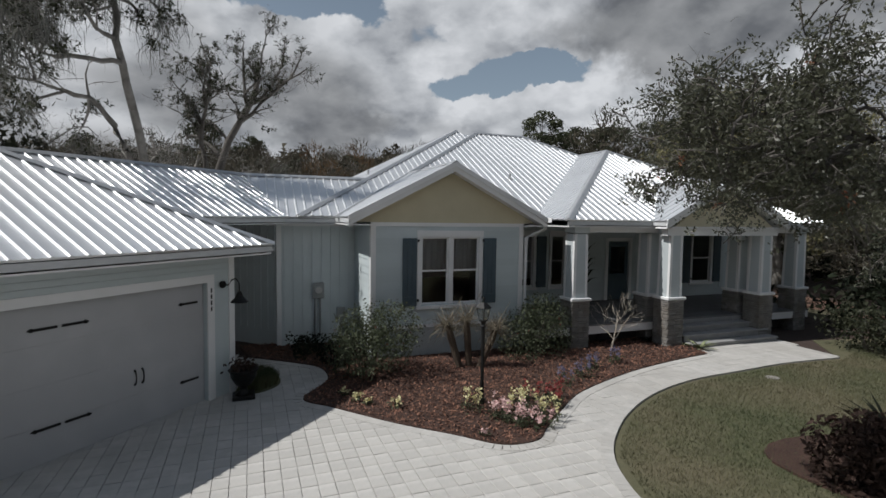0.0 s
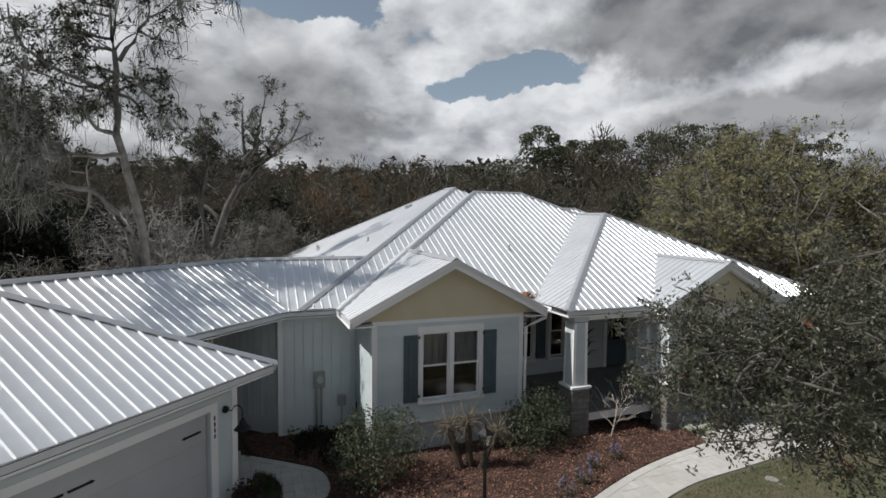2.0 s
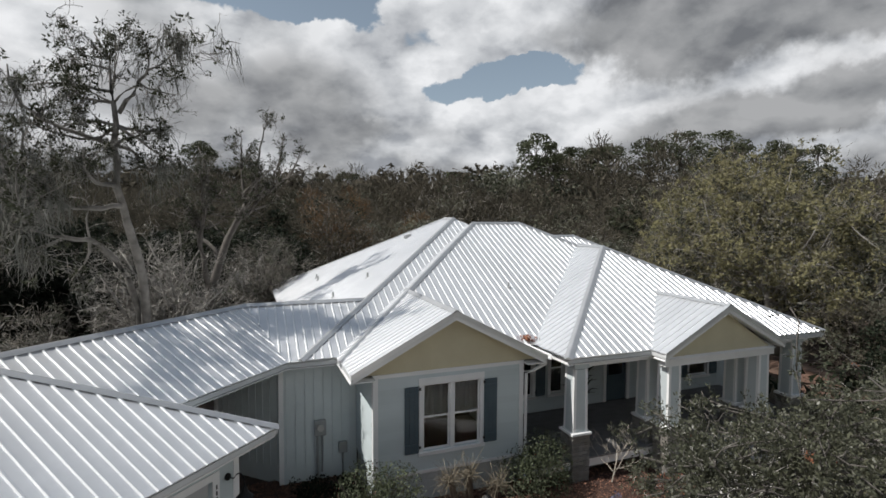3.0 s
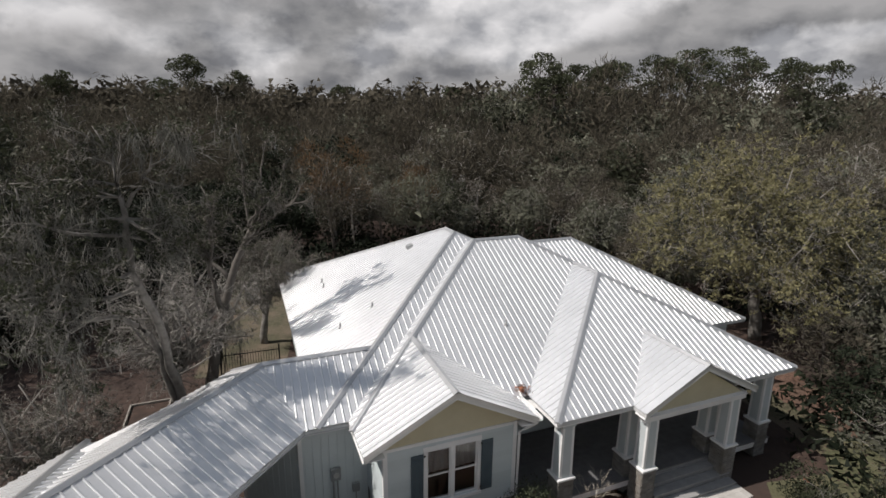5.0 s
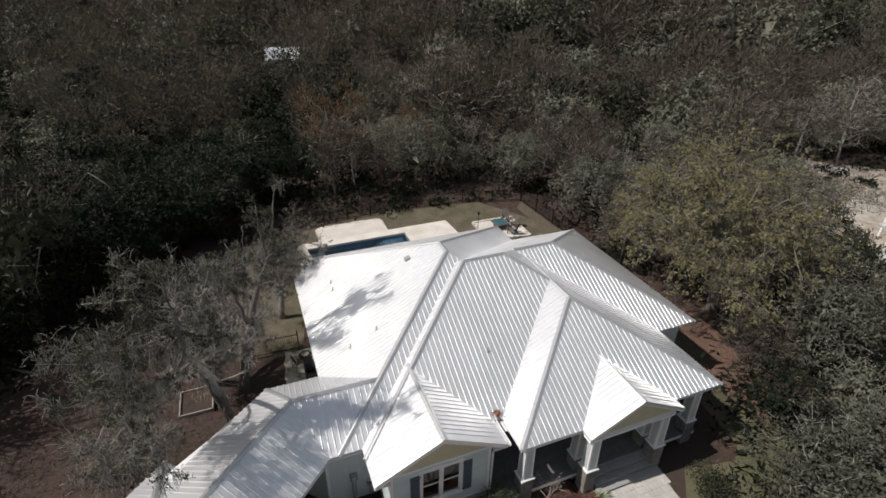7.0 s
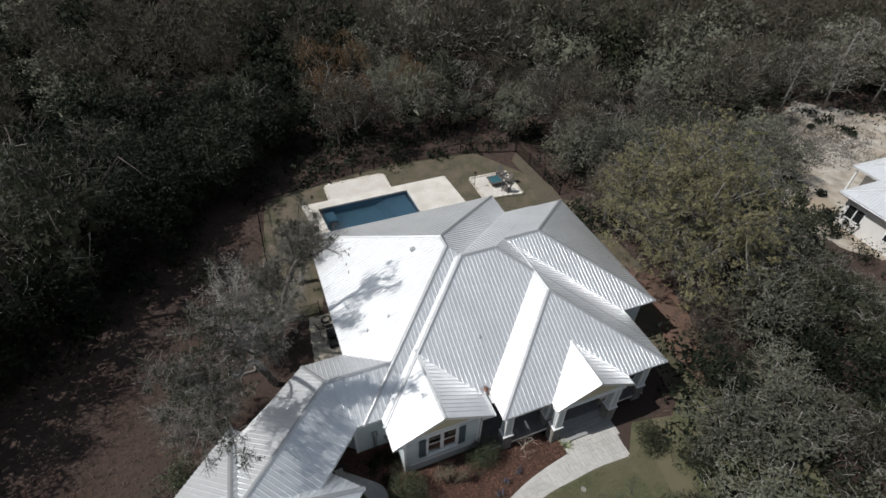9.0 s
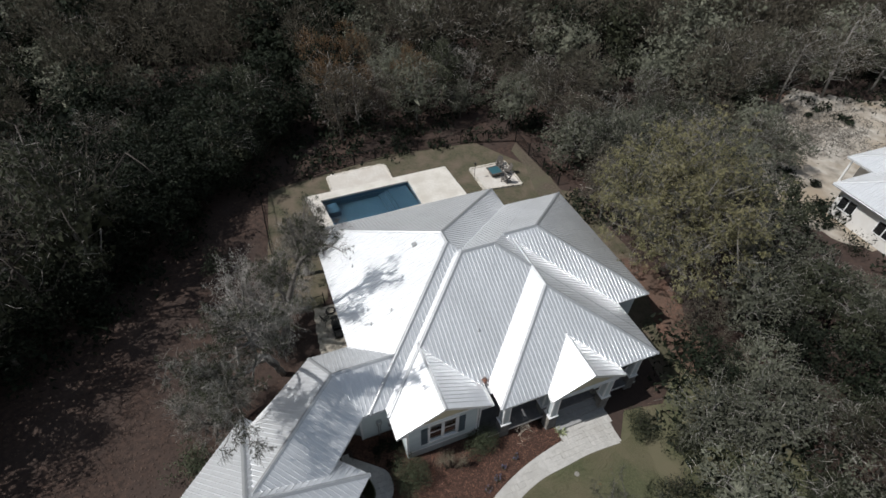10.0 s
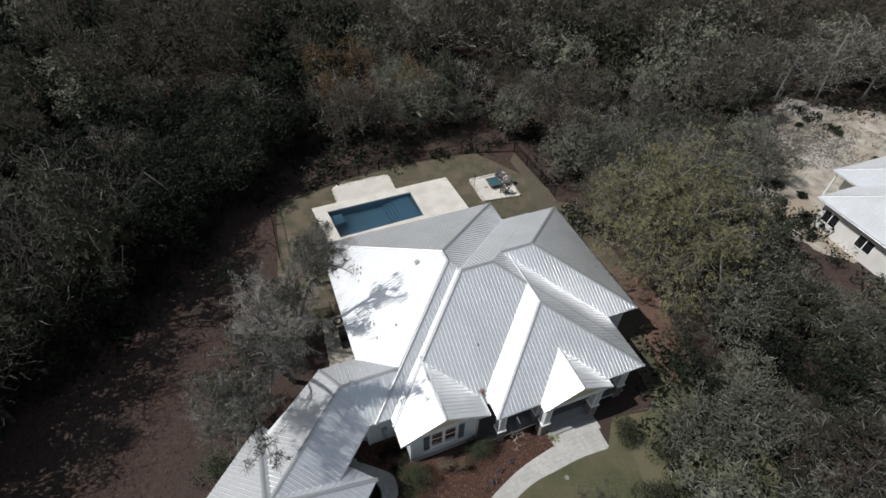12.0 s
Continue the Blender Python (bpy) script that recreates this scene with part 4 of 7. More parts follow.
# front bay with the twin window
W_BAY = (3.57, 5.32, 1.34, 3.02)
wall_with_holes(XL, XR, YA, YA + 0.16, 0.80, WT, [W_BAY])
part("foundation", Build().box(XL + 0.02, YA + 0.02, -0.1, XR - 0.02, YA + 1.9, 0.78), M_FOUND, house)
part("water_table", Build().box(XL - 0.02, YA - 0.035, 0.78, XR + 0.02, YA, 0.86), M_TRIM, house)
lap_siding(XL + 0.10, XR - 0.10, YA, 0.86, 3.28, [(W_BAY[0] - 0.0, W_BAY[1], W_BAY[2] - 0.1, W_BAY[3] + 0.16)])
window(*W_BAY[:2], YA, *W_BAY[2:])
for x in (XL, XR - 0.10):
    part("corner_board", Build().box(x - 0.012, YA - 0.032, 0.80, x + 0.112, YA + 0.11, 3.28), M_TRIM, house)
part("frieze_band", Build().box(XL - 0.012, YA - 0.040, 3.28, XR + 0.012, YA + 0.02, 3.37), M_TRIM, house)
GX, GT = 4.43, EAVE + PITCH * 2.60
part("gable_wall", Build().loft([[(1.95, YA - 0.005, 3.37), (6.85, YA - 0.005, 3.37), (GX, YA - 0.005, GT - 0.10)], [(1.95, YA + 0.14, 3.37), (6.85, YA + 0.14, 3.37), (GX, YA + 0.14, GT - 0.10)]]), M_GABLE, house)
part("soffit", Build().box(1.81, 11.86, EAVE - 0.20, XL, 14.2, EAVE - 0.175), M_TRIM, house)
part("soffit", Build().box(XR, 11.86, EAVE - 0.20, 7.0, 14.2, EAVE - 0.175), M_TRIM, house)
# floor added behind the window; its dark colour stands in for the room's shade
part("interior_floor", Build().box(XL + 0.16, YA + 0.16, 0.782, XR - 0.16, 15.2, 0.80), M_ROOMFLOOR, house)
# sides of the bay
wall_box("wall", XL, XL + 0.16, YA + 0.16, 14.16, 0.80, WT, M_SIDE)
wall_box("wall", XR - 0.16, XR, YA + 0.16, 15.2, 0.80, WT, M_SIDE)
z = 0.86
while z < 3.26:
    b = Build().add([(XL - 0.022, YA + 0.11, z), (XL - 0.022, 14.10, z), (XL - 0.006, 14.10, z + 0.198), (XL - 0.006, YA + 0.11, z + 0.198), (XL, YA + 0.11, z), (XL, 14.10, z), (XL, 14.10, z + 0.198), (XL, YA + 0.11, z + 0.198)],
                    [(0, 3, 2, 1), (4, 5, 6, 7), (0, 1, 5, 4), (3, 7, 6, 2), (0, 4, 7, 3), (1, 2, 6, 5)])
    part("siding_board", b, M_SIDE, house)
    z += 0.178
# board-and-batten wall of the wing
XW = 0.40
wall_box("wall", XW, XL, 14.12, 14.28, -0.05, WT, M_BATTEN)
for k in range(8):
    x = XW + 0.16 + k * 0.24
    if x < XL - 0.05:
        part("batten", Build().box(x, 14.095, 0.45, x + 0.045, 14.12, 3.30), M_BATTEN, house)
part("corner_board", Build().box(XW - 0.02, 14.09, 0.1, XW + 0.10, 14.30, WT), M_TRIM, house)
part("frieze_band", Build().box(XW + 0.10, 14.09, 3.22, XL - 0.03, 14.12, 3.34), M_TRIM, house)
wall_box("wall", XW, XW + 0.16, 14.30, 18.0, -0.05, WT, M_SIDE)
wall_box("wall", XW + 0.16, 1.40, 17.84, 18.0, -0.05, WT, M_SIDE)
wall_box("wall", 1.40, 1.56, 17.84, 28.0, -0.05, WT, M_SIDE)
# the end wall at the open passage, square to it
def end_wall():
    d = Vector((-s_g, c_g, 0))
    m = Matrix.Translation((XW + 0.10, 14.24, 0)) @ Matrix.Rotation(math.atan2(d.y, d.x), 4, "Z")
    part("wall", Build().box(0, -0.15, -0.05, 2.40, 0, WT, m), M_BATTEN, house)
    part("corner_board", Build().box(2.28, -0.02, 0.0, 2.42, 0.02, WT, m), M_TRIM, house)
    part("frieze_band", Build().box(0.05, 0.0, 3.22, 2.28, 0.02, 3.34, m), M_TRIM, house)
    for k in range(9):
        part("batten", Build().box(0.2 + k * 0.24, 0, 0.45, 0.245 + k * 0.24, 0.018, 3.22, m), M_BATTEN, house)
    e = m @ Vector((2.40, -0.16, 0))
    d2 = Vector((XW, 18.0, 0)) - e
    m2 = Matrix.Translation(e) @ Matrix.Rotation(math.atan2(d2.y, d2.x), 4, "Z")
    part("wall", Build().box(0, -0.15, -0.05, d2.length, 0, WT, m2), M_BATTEN, house)


end_wall()
# remaining outer walls, far side and rear
wall_box("wall", 1.40, 14.4, 28.0, 28.16, -0.05, WT, M_SIDE)
wall_box("wall", 14.24, 14.40, 26.1, 28.0, -0.05, WT, M_SIDE)
wall_box("wall", 14.40, 19.2, 25.94, 26.1, -0.05, WT, M_SIDE)
wall_box("wall", 19.04, 19.2, 15.92, 25.94, -0.05, WT, M_SIDE)
wall_box("wall", 16.8, 19.2, 15.76, 15.92, -0.05, WT, M_SIDE)
# porch: floor, back wall, steps, columns
PB = 14.9
wall_with_holes(XR, 16.9, PB, PB + 0.16, FLOOR, WT, [(7.55, 8.55, 1.25, 2.95), (9.05, 9.75, 1.25, 2.95), (11.35, 12.45, FLOOR, 2.85), (15.2, 16.3, 1.2, 3.0)])
lap_siding(XR, 16.9, PB, FLOOR + 0.1, 3.30, [(7.2, 8.9, 1.15, 3.1), (9.0, 9.8, 1.15, 3.1), (11.2, 12.6, FLOOR, 3.2), (14.8, 16.7, 1.1, 3.15)])
window(7.55, 8.55, PB, 1.25, 2.95, 1, curtain=False)
window(9.05, 9.75, PB, 1.25, 2.95, 1, shutters=False, curtain=False)
window(15.2, 16.3, PB, 1.2, 3.0, 1, curtain=False)
wall_box("wall", 16.74, 16.9, PB + 0.16, 15.9, -0.05, WT, M_SIDE)
PORCH_X0, PORCH_X1, PORCH_Y0 = 6.5, 16.85, 11.55
part("porch_ceiling", Build().box(7.43, 11.43, EAVE - 0.20, 17.34, PB, EAVE - 0.17), M_TRIM, house)
part("porch_ceiling", Build().box(6.5, 12.55, EAVE - 0.20, 7.42, PB, EAVE - 0.17), M_TRIM, house)
part("porch_ceiling", Build().box(10.3, 10.9, EAVE - 0.20, 14.4, 11.38, EAVE - 0.17), M_TRIM, house)
part("porch_beam", Build().box(7.7, 11.62, 3.16, 16.9, 11.92, 3.345), M_TRIM, house)
part("porch_beam", Build().box(10.25, 10.98, 3.10, 14.45, 11.20, 3.345), M_TRIM, house)
part("gable_wall", Build().loft([[(10.55, 11.05, 3.34), (14.33, 11.05, 3.34), (12.44, 11.05, 4.50)], [(10.55, 11.15, 3.34), (14.33, 11.15, 3.34), (12.44, 11.15, 4.50)]]), M_GABLE, house)
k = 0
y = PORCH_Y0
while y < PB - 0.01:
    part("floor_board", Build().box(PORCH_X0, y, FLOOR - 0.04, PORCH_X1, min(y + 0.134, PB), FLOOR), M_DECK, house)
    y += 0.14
part("porch_skirt", Build().box(PORCH_X0, PORCH_Y0 + 0.02, FLOOR - 0.26, PORCH_X1, PORCH_Y0 + 0.06, FLOOR - 0.045), M_TRIM, house)
part("porch_skirt", Build().box(PORCH_X1 - 0.06, PORCH_Y0 + 0.06, FLOOR - 0.26, PORCH_X1 - 0.02, PB, FLOOR - 0.045), M_TRIM, house)
# solid block under the porch, coloured dark as the shade of the crawl space
part("crawl_space_block", Build().box(PORCH_X0 + 0.3, PORCH_Y0 + 0.5, -0.05, PORCH_X1 - 0.3, PB, FLOOR - 0.27), material("crawl_space_shade_colour", (0.03, 0.03, 0.03), (0.05, 0.05, 0.05)), house)
for i in range(4):
    zt, y0 = FLOOR - 0.17 * i, PORCH_Y0 - 0.30 * i
    if i:
        part("tread", Build().soft(11.0 - 0.02 * i, y0 - 0.03, zt - 0.045, 14.15 + 0.02 * i, y0 + 0.30, zt, 0.008), M_STEP, house)
    part("riser", Build().box(11.02 - 0.02 * i, y0, zt - 0.17, 14.13 + 0.02 * i, y0 + 0.03, zt - 0.045), M_STEP, house)


def porch_column(x, y, foot=0.0):
    """A boxed column with panels on a ledge-stone pier."""
    col = part("porch_column", Build().loft([[Vector((x + sx * h, y + sy * h, zz)) for sx, sy in ((-1, -1), (1, -1), (1, 1), (-1, 1))] for zz, h in ((1.42, 0.222), (3.12, 0.205))]), M_COLUMN, house, "pale grey-blue boxed column with white corner trim")
    for sx in (-1, 1):
        for sy in (-1, 1):
            b = Build()
            b.loft([[Vector((x + sx * (h - 0.035) + i * 0.04, y + sy * (h - 0.035) + j * 0.04, zz)) for i, j in ((-1, -1), (1, -1), (1, 1), (-1, 1))] for zz, h in ((1.42, 0.222), (3.12, 0.205))])
            part("corner_trim", b, M_TRIM, col)
    part("collar", Build().soft(x - 0.235, y - 0.235, 3.14, x + 0.235, y + 0.235, 3.33, 0.012), M_COLUMN, col)
    part("collar", Build().soft(x - 0.31, y - 0.31, 1.34, x + 0.31, y + 0.31, 1.42, 0.015), M_TRIM, col)
    pier = part("pier", Build().box(x - 0.25, y - 0.25, -0.1, x + 0.25, y + 0.25, 1.34), M_JOINT, col, "ledge-stone pier")
    rnd = random.Random(int(x * 100) + int(y * 10))
    zz = 0.0
    while zz < 1.31:
        h = min(rnd.choice((0.06, 0.08, 0.11)), 1.34 - zz)
        for face in range(4):
            m = Matrix.Translation((x, y, 0)) @ Matrix.Rotation(face * math.pi / 2, 4, "Z")
            s = -0.27
            while s < 0.265:
                w = min(rnd.uniform(0.10, 0.26), 0.27 - s)
                if 0.27 - s - w < 0.06:
                    w = 0.27 - s
                part("stone", Build().soft(s + 0.004, -0.27 - rnd.uniform(0.0, 0.02), zz + 0.004, s + w - 0.004, -0.245, zz + h - 0.004, 0.012, m), M_STONE, pier)
                s += w
        zz += h
    return col


for x, y in ((7.93, 11.78), (10.55, 11.95), (10.62, 11.22), (14.05, 11.95), (14.08, 11.22), (16.42, 11.82)):
    porch_column(x, y)

# ---- the garage ----
GO = Vector((-4.19, 10.06, 0))
garage = thing("garage", "attached garage with white carriage door and ribbed metal roof", "garage", pose(GO.x, GO.y, 0, 0, 0, TURN_G - 180))
# in these axes the corner nearest the house is the origin, x runs along the front towards the drive's near end, and the front faces +y
G_EAVE = 2.94
hip_roof(garage, -0.55, 12.5, -7.0, 0.55, G_EAVE, edges="lfrb", soffit=True)


def garage_walls():
    wt = G_EAVE - 0.19
    d0, d1, dh = 0.60, 5.50, 2.26
    b = Build()
    b.box(0, -0.16, 0, d0, 0, wt).box(d1, -0.16, 0, 12.0, 0, wt).box(d0, -0.16, dh, d1, 0, wt)
    part("wall", b, M_SIDE, garage)
    part("wall", Build().box(0, -6.45, 0, 0.16, -0.16, wt), M_SIDE, garage)
    part("wall", Build().box(0, -6.6, 0, 12.0, -6.45, wt), M_SIDE, garage)
    part("wall", Build().box(11.84, -6.45, 0, 12.0, -0.16, wt), M_SIDE, garage)
    part("corner_board", Build().box(-0.03, -0.10, 0, 0.10, 0.03, wt), M_TRIM, garage)
    part("casing", Build().box(d0 - 0.15, 0, 0, d0, 0.03, dh + 0.14).box(d0, 0, dh, d1, 0.03, dh + 0.14).box(d1, 0, 0, d1 + 0.15, 0.03, dh + 0.14), M_TRIM, garage)
    # lap boards over and beside the door
    for k in range(4):
        zz = dh + 0.14 + k * 0.1
        if zz < wt - 0.05:
            part("siding_board", Build().box(0.10, 0, zz, 12.0, 0.016, min(zz + 0.094, wt)), M_SIDE, garage)
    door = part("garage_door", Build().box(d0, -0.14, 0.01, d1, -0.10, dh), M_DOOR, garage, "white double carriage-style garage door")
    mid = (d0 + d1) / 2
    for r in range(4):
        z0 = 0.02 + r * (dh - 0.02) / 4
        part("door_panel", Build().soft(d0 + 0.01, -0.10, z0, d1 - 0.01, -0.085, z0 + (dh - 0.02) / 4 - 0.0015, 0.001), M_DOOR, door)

    def strap(x, zz, length, way):
        s = Build()
        s.box(min(x, x + way * length * 0.92), -0.086, zz - 0.018, max(x, x + way * length * 0.92), -0.070, zz + 0.018)
        tip = x + way * length
        s.loft([[(tip - way * 0.10, -0.086, zz), (tip - way * 0.06, -0.086, zz + 0.032), (tip, -0.086, zz), (tip - way * 0.06, -0.086, zz - 0.032)],
                [(tip - way * 0.10, -0.070, zz), (tip - way * 0.06, -0.070, zz + 0.032), (tip, -0.070, zz), (tip - way * 0.06, -0.070, zz - 0.032)]])
        part("hinge_strap", s, M_BLACK, door, "black iron strap hinge")

    for zz in (0.53, 1.92):
        strap(d0 + 0.14, zz, 0.40, 1)
        strap(mid - 0.03, zz, 0.38, -1)
        strap(mid + 0.03, zz, 0.38, 1)
        strap(d1 - 0.14, zz, 0.40, -1)
    for cx in (1.83, 1.96, 4.14, 4.27):
        part("pull_handle", Build().tube([(cx, -0.085, 0.75), (cx, -0.05, 0.79), (cx, -0.04, 0.87), (cx, -0.05, 0.95), (cx, -0.085, 0.99)], [0.02, 0.012, 0.010, 0.012, 0.02], 6), M_BLACK, door)
    # the house number: plain bars
    for k in range(4):
        zz = 2.07 - k * 0.115
        part("number_bar", Build().box(d0 - 0.092, 0.03, zz, d0 - 0.062, 0.036, zz + 0.080), M_BLACK, garage)


# a white door held at mid-grey, with the shade it stands in painted in
M_DOOR = material("shade_toned_white_door_paint", (0.40, 0.405, 0.415), (0.45, 0.455, 0.465), 2.0, 0.5, 0, 0.05, 50, c=(0.375, 0.38, 0.39))
garage_walls()

# ---- pool, deck, fire pit ----
def ragged_edge(corners, seed, step=0.22):
    """The outline through the corners with an uneven edge."""
    rnd = random.Random(seed)
    out = []
    for (x0, y0), (x1, y1) in zip(corners, corners[1:] + corners[:1]):
        n = max(1, int(math.hypot(x1 - x0, y1 - y0) / step))
        for k in range(n):
            j = 0.07 if k else 0.0
            out.append((x0 + (x1 - x0) * k / n + rnd.uniform(-j, j), y0 + (y1 - y0) * k / n + rnd.uniform(-j, j)))
    return out


def flat_thing(name, outline, z0, z1, mat, label, category):
    return tagged(part(name, Build().slab(outline, z0, z1), mat), label, category, kind="structure")




def edging(ground, outline, seed, closed=False):
    """Low pale blocks set one by one along an edge."""
    rnd = random.Random(seed)
    pts = [Vector((*p, 0)) for p in outline]
    for a, b in zip(pts, pts[1:] + (pts[:1] if closed else [])):
        d = b - a
        n = max(1, int(d.length / 0.27))
        turn = math.atan2(d.y, d.x)
        for k in range(n):
            m = Matrix.Translation(a + d * ((k + 0.5) / n)) @ Matrix.Rotation(turn + rnd.uniform(-0.14, 0.14), 4, "Z")
            w, t, h = rnd.uniform(0.10, 0.125), rnd.uniform(0.08, 0.10), 0.20 + rnd.uniform(0, 0.05)
            part("edging_block", Build().soft(-w, -t, 0.0, w, t, h, 0.018, m), M_EDGING, ground)


TERRACE = [(-8.72, 36.03), (-9.41, 38.06), (-9.19, 38.42), (-4.63, 40.13), (-4.26, 39.95), (-3.58, 37.95)]


def pool():
    rim = [Vector((*p, 0)) for p in POOL]
    out = [Vector((*p, 0)) for p in ((-10.95, 35.2), (-8.6, 30.3), (3.4, 34.7), (1.26, 39.75))]
    b = Build()
    n = 4
    b.add([(p.x, p.y, 0.22) for p in out] + [(p.x, p.y, 0.22) for p in rim] + [(p.x, p.y, -0.1) for p in out] + [(p.x, p.y, 0.05) for p in rim],
          [(i, (i + 1) % n, n + (i + 1) % n, n + i) for i in range(n)] + [(2 * n + i, 2 * n + (i + 1) % n, (i + 1) % n, i) for i in range(n)] + [(n + i, n + (i + 1) % n, 3 * n + (i + 1) % n, 3 * n + i) for i in range(n)])
    deck = tagged(part("pool_deck", b, M_POOLDECK), "pale shell-stone deck round the swimming pool", "pool deck", kind="structure")
    terrace = flat_thing("sun_terrace", TERRACE, -0.05, 0.19, M_SHELL, "white shell gravel terrace joined to the pool deck", "terrace")
    edging(terrace, TERRACE, 4)
    basin = thing("swimming_pool", "rectangular swimming pool with still blue-grey water", "pool")
    c = Build()
    c.add([(p.x, p.y, 0.06) for p in rim] + [(p.x, p.y, -1.35) for p in rim], [(4, 5, 6, 7)] + [(i, 4 + i, 4 + (i + 1) % 4, (i + 1) % 4) for i in range(4)])
    part("basin", c, M_POOL, basin)
    e = (rim[2] - rim[1]).normalized()
    f = (rim[0] - rim[1]).normalized()
    m = Matrix(((e.x, f.x, 0, rim[1].x), (e.y, f.y, 0, rim[1].y), (0, 0, 1, 0), (0, 0, 0, 1)))
    L, W = (rim[2] - rim[1]).length, (rim[0] - rim[1]).length
    part("tanning_ledge", Build().box(L - 1.75, 0.04, -1.34, L - 0.02, W - 0.04, -0.36, m), M_POOL, basin)
    for k in range(3):
        part("pool_step", Build().box(L - 2.05 - 0.28 * k, 0.04, -1.34, L - 1.75 - 0.28 * k, W - 0.04, -0.58 - 0.22 * k, m), M_POOL, basin)
    part("bench", Build().soft(0.05, W - 1.5, -1.3, 1.2, W - 0.2, -0.35, 0.05, m), M_POOL, basin)
    part("water", Build().add([(p.x, p.y, -0.06) for p in rim], [(0, 1, 2, 3)]), M_WATER, basin)
    for x, y in ((1.6, 0.8), (4.6, 0.5)):
        part("drain_cover", Build().lathe([(0.14, -1.35), (0.14, -1.32)], 12, m @ Vector((x, y, 0))), M_TRIM, basin)


pool()
PAD = [(3.57, 39.39), (4.65, 36.28), (8.14, 37.07), (6.97, 40.57)]
flat_thing("patio_pad", PAD, -0.05, 0.12, M_SHELL, "pale gravel patio square with a block edge", "patio")
# hole in the back lawn for the pool is left by the basin standing below it
flat_thing("side_patio", ragged_edge([(-8.45, 22.95), (-7.0, 23.45), (-5.1, 19.6), (-7.35, 18.9)], 8), -0.05, 0.06, M_LITTERSTONE, "pale stone patio strewn with dead leaves behind the passage", "patio")


# ---- fence, patio things, neighbour ----
def fence(points, near):
    """A black picket fence along the points: posts, rails and pickets; pickets of the far stretches are one joined part."""
    ob = thing("picket_fence", "black metal picket fence round the back garden", "fence")
    post = Build().soft(-0.035, -0.035, 0, 0.035, 0.035, 1.38, 0.01).mesh("post", M_BLACK)
    pick = Build().soft(-0.009, -0.009, 0.08, 0.009, 0.009, 1.25, 0.004).mesh("picket", M_BLACK)
    rest = Build()
    for s, ((x0, y0), (x1, y1)) in enumerate(zip(points, points[1:])):
        a, c = Vector((x0, y0, 0)), Vector((x1, y1, 0))
        d = c - a
        turn = math.degrees(math.atan2(d.y, d.x))
        n = max(1, round(d.length / 2.3))
        for k in range(n + 1):
            part("post", post, None, ob).matrix_basis = pose(*(a + d * (k / n)), 0, 0, turn)
        m = pose(*a, 0, 0, turn)
        for z in (0.16, 1.08):
            part("rail", Build().box(0, -0.014, z, d.length, 0.014, z + 0.035, m), M_BLACK, ob)
        q = 0.12
        while q < d.length:
            if s in near:
                part("picket", pick, None, ob).matrix_basis = pose(*(a + d * (q / d.length)), 0, 0, turn)
            else:
                rest.box(q - 0.008, -0.008, 0.08, q + 0.008, 0.008, 1.25, m)
            q += 0.118
    tagged(part("picket_infill", rest, M_BLACK, ob), kind="stuff")


fence([(-7.7, 23.3), (-10.2, 22.5), (-12.4, 28.5), (-14.8, 35.6), (-9.05, 39.6), (-3.39, 41.9), (3.0, 43.9), (8.5, 44.2), (11.4, 37.0)], (0, 1))


def adirondack_chair(m, label):
    ob = thing("garden_chair", label, "chair", m, "chairs round the fire table")
    for sx in (-1, 1):
        part("leg", Build().box(sx * 0.29 - 0.02, -0.32, 0, sx * 0.29 + 0.02, -0.24, 0.52), M_DARKWOOD, ob)
        part("side_rail", Build().loft([[(sx * 0.27 - 0.015, -0.30, 0.30), (sx * 0.27 + 0.015, -0.30, 0.30), (sx * 0.27 + 0.015, -0.30, 0.40), (sx * 0.27 - 0.015, -0.30, 0.40)],
                                        [(sx * 0.27 - 0.015, 0.42, 0.02), (sx * 0.27 + 0.015, 0.42, 0.02), (sx * 0.27 + 0.015, 0.42, 0.12), (sx * 0.27 - 0.015, 0.42, 0.12)]]), M_DARKWOOD, ob)
        part("armrest", Build().soft(sx * 0.31 - 0.07, -0.38, 0.52, sx * 0.31 + 0.07, 0.30, 0.55, 0.01), M_DARKWOOD, ob)
    for k in range(5):
        y = -0.28 + k * 0.105
        part("seat_slat", Build().box(-0.27, y, 0.40 - 0.045 * k, 0.27, y + 0.095, 0.42 - 0.045 * k), M_DARKWOOD, ob)
    for k in range(5):
        x = -0.25 + k * 0.10
        h = 0.98 - abs(k - 2) * 0.04
        part("back_slat", Build().loft([[(x, 0.22, 0.22), (x + 0.09, 0.22, 0.22), (x + 0.09, 0.24, 0.22), (x, 0.24, 0.22)], [(x - 0.01, 0.48, h), (x + 0.10, 0.48, h), (x + 0.10, 0.50, h), (x - 0.01, 0.50, h)]]), M_DARKWOOD, ob)
    return ob


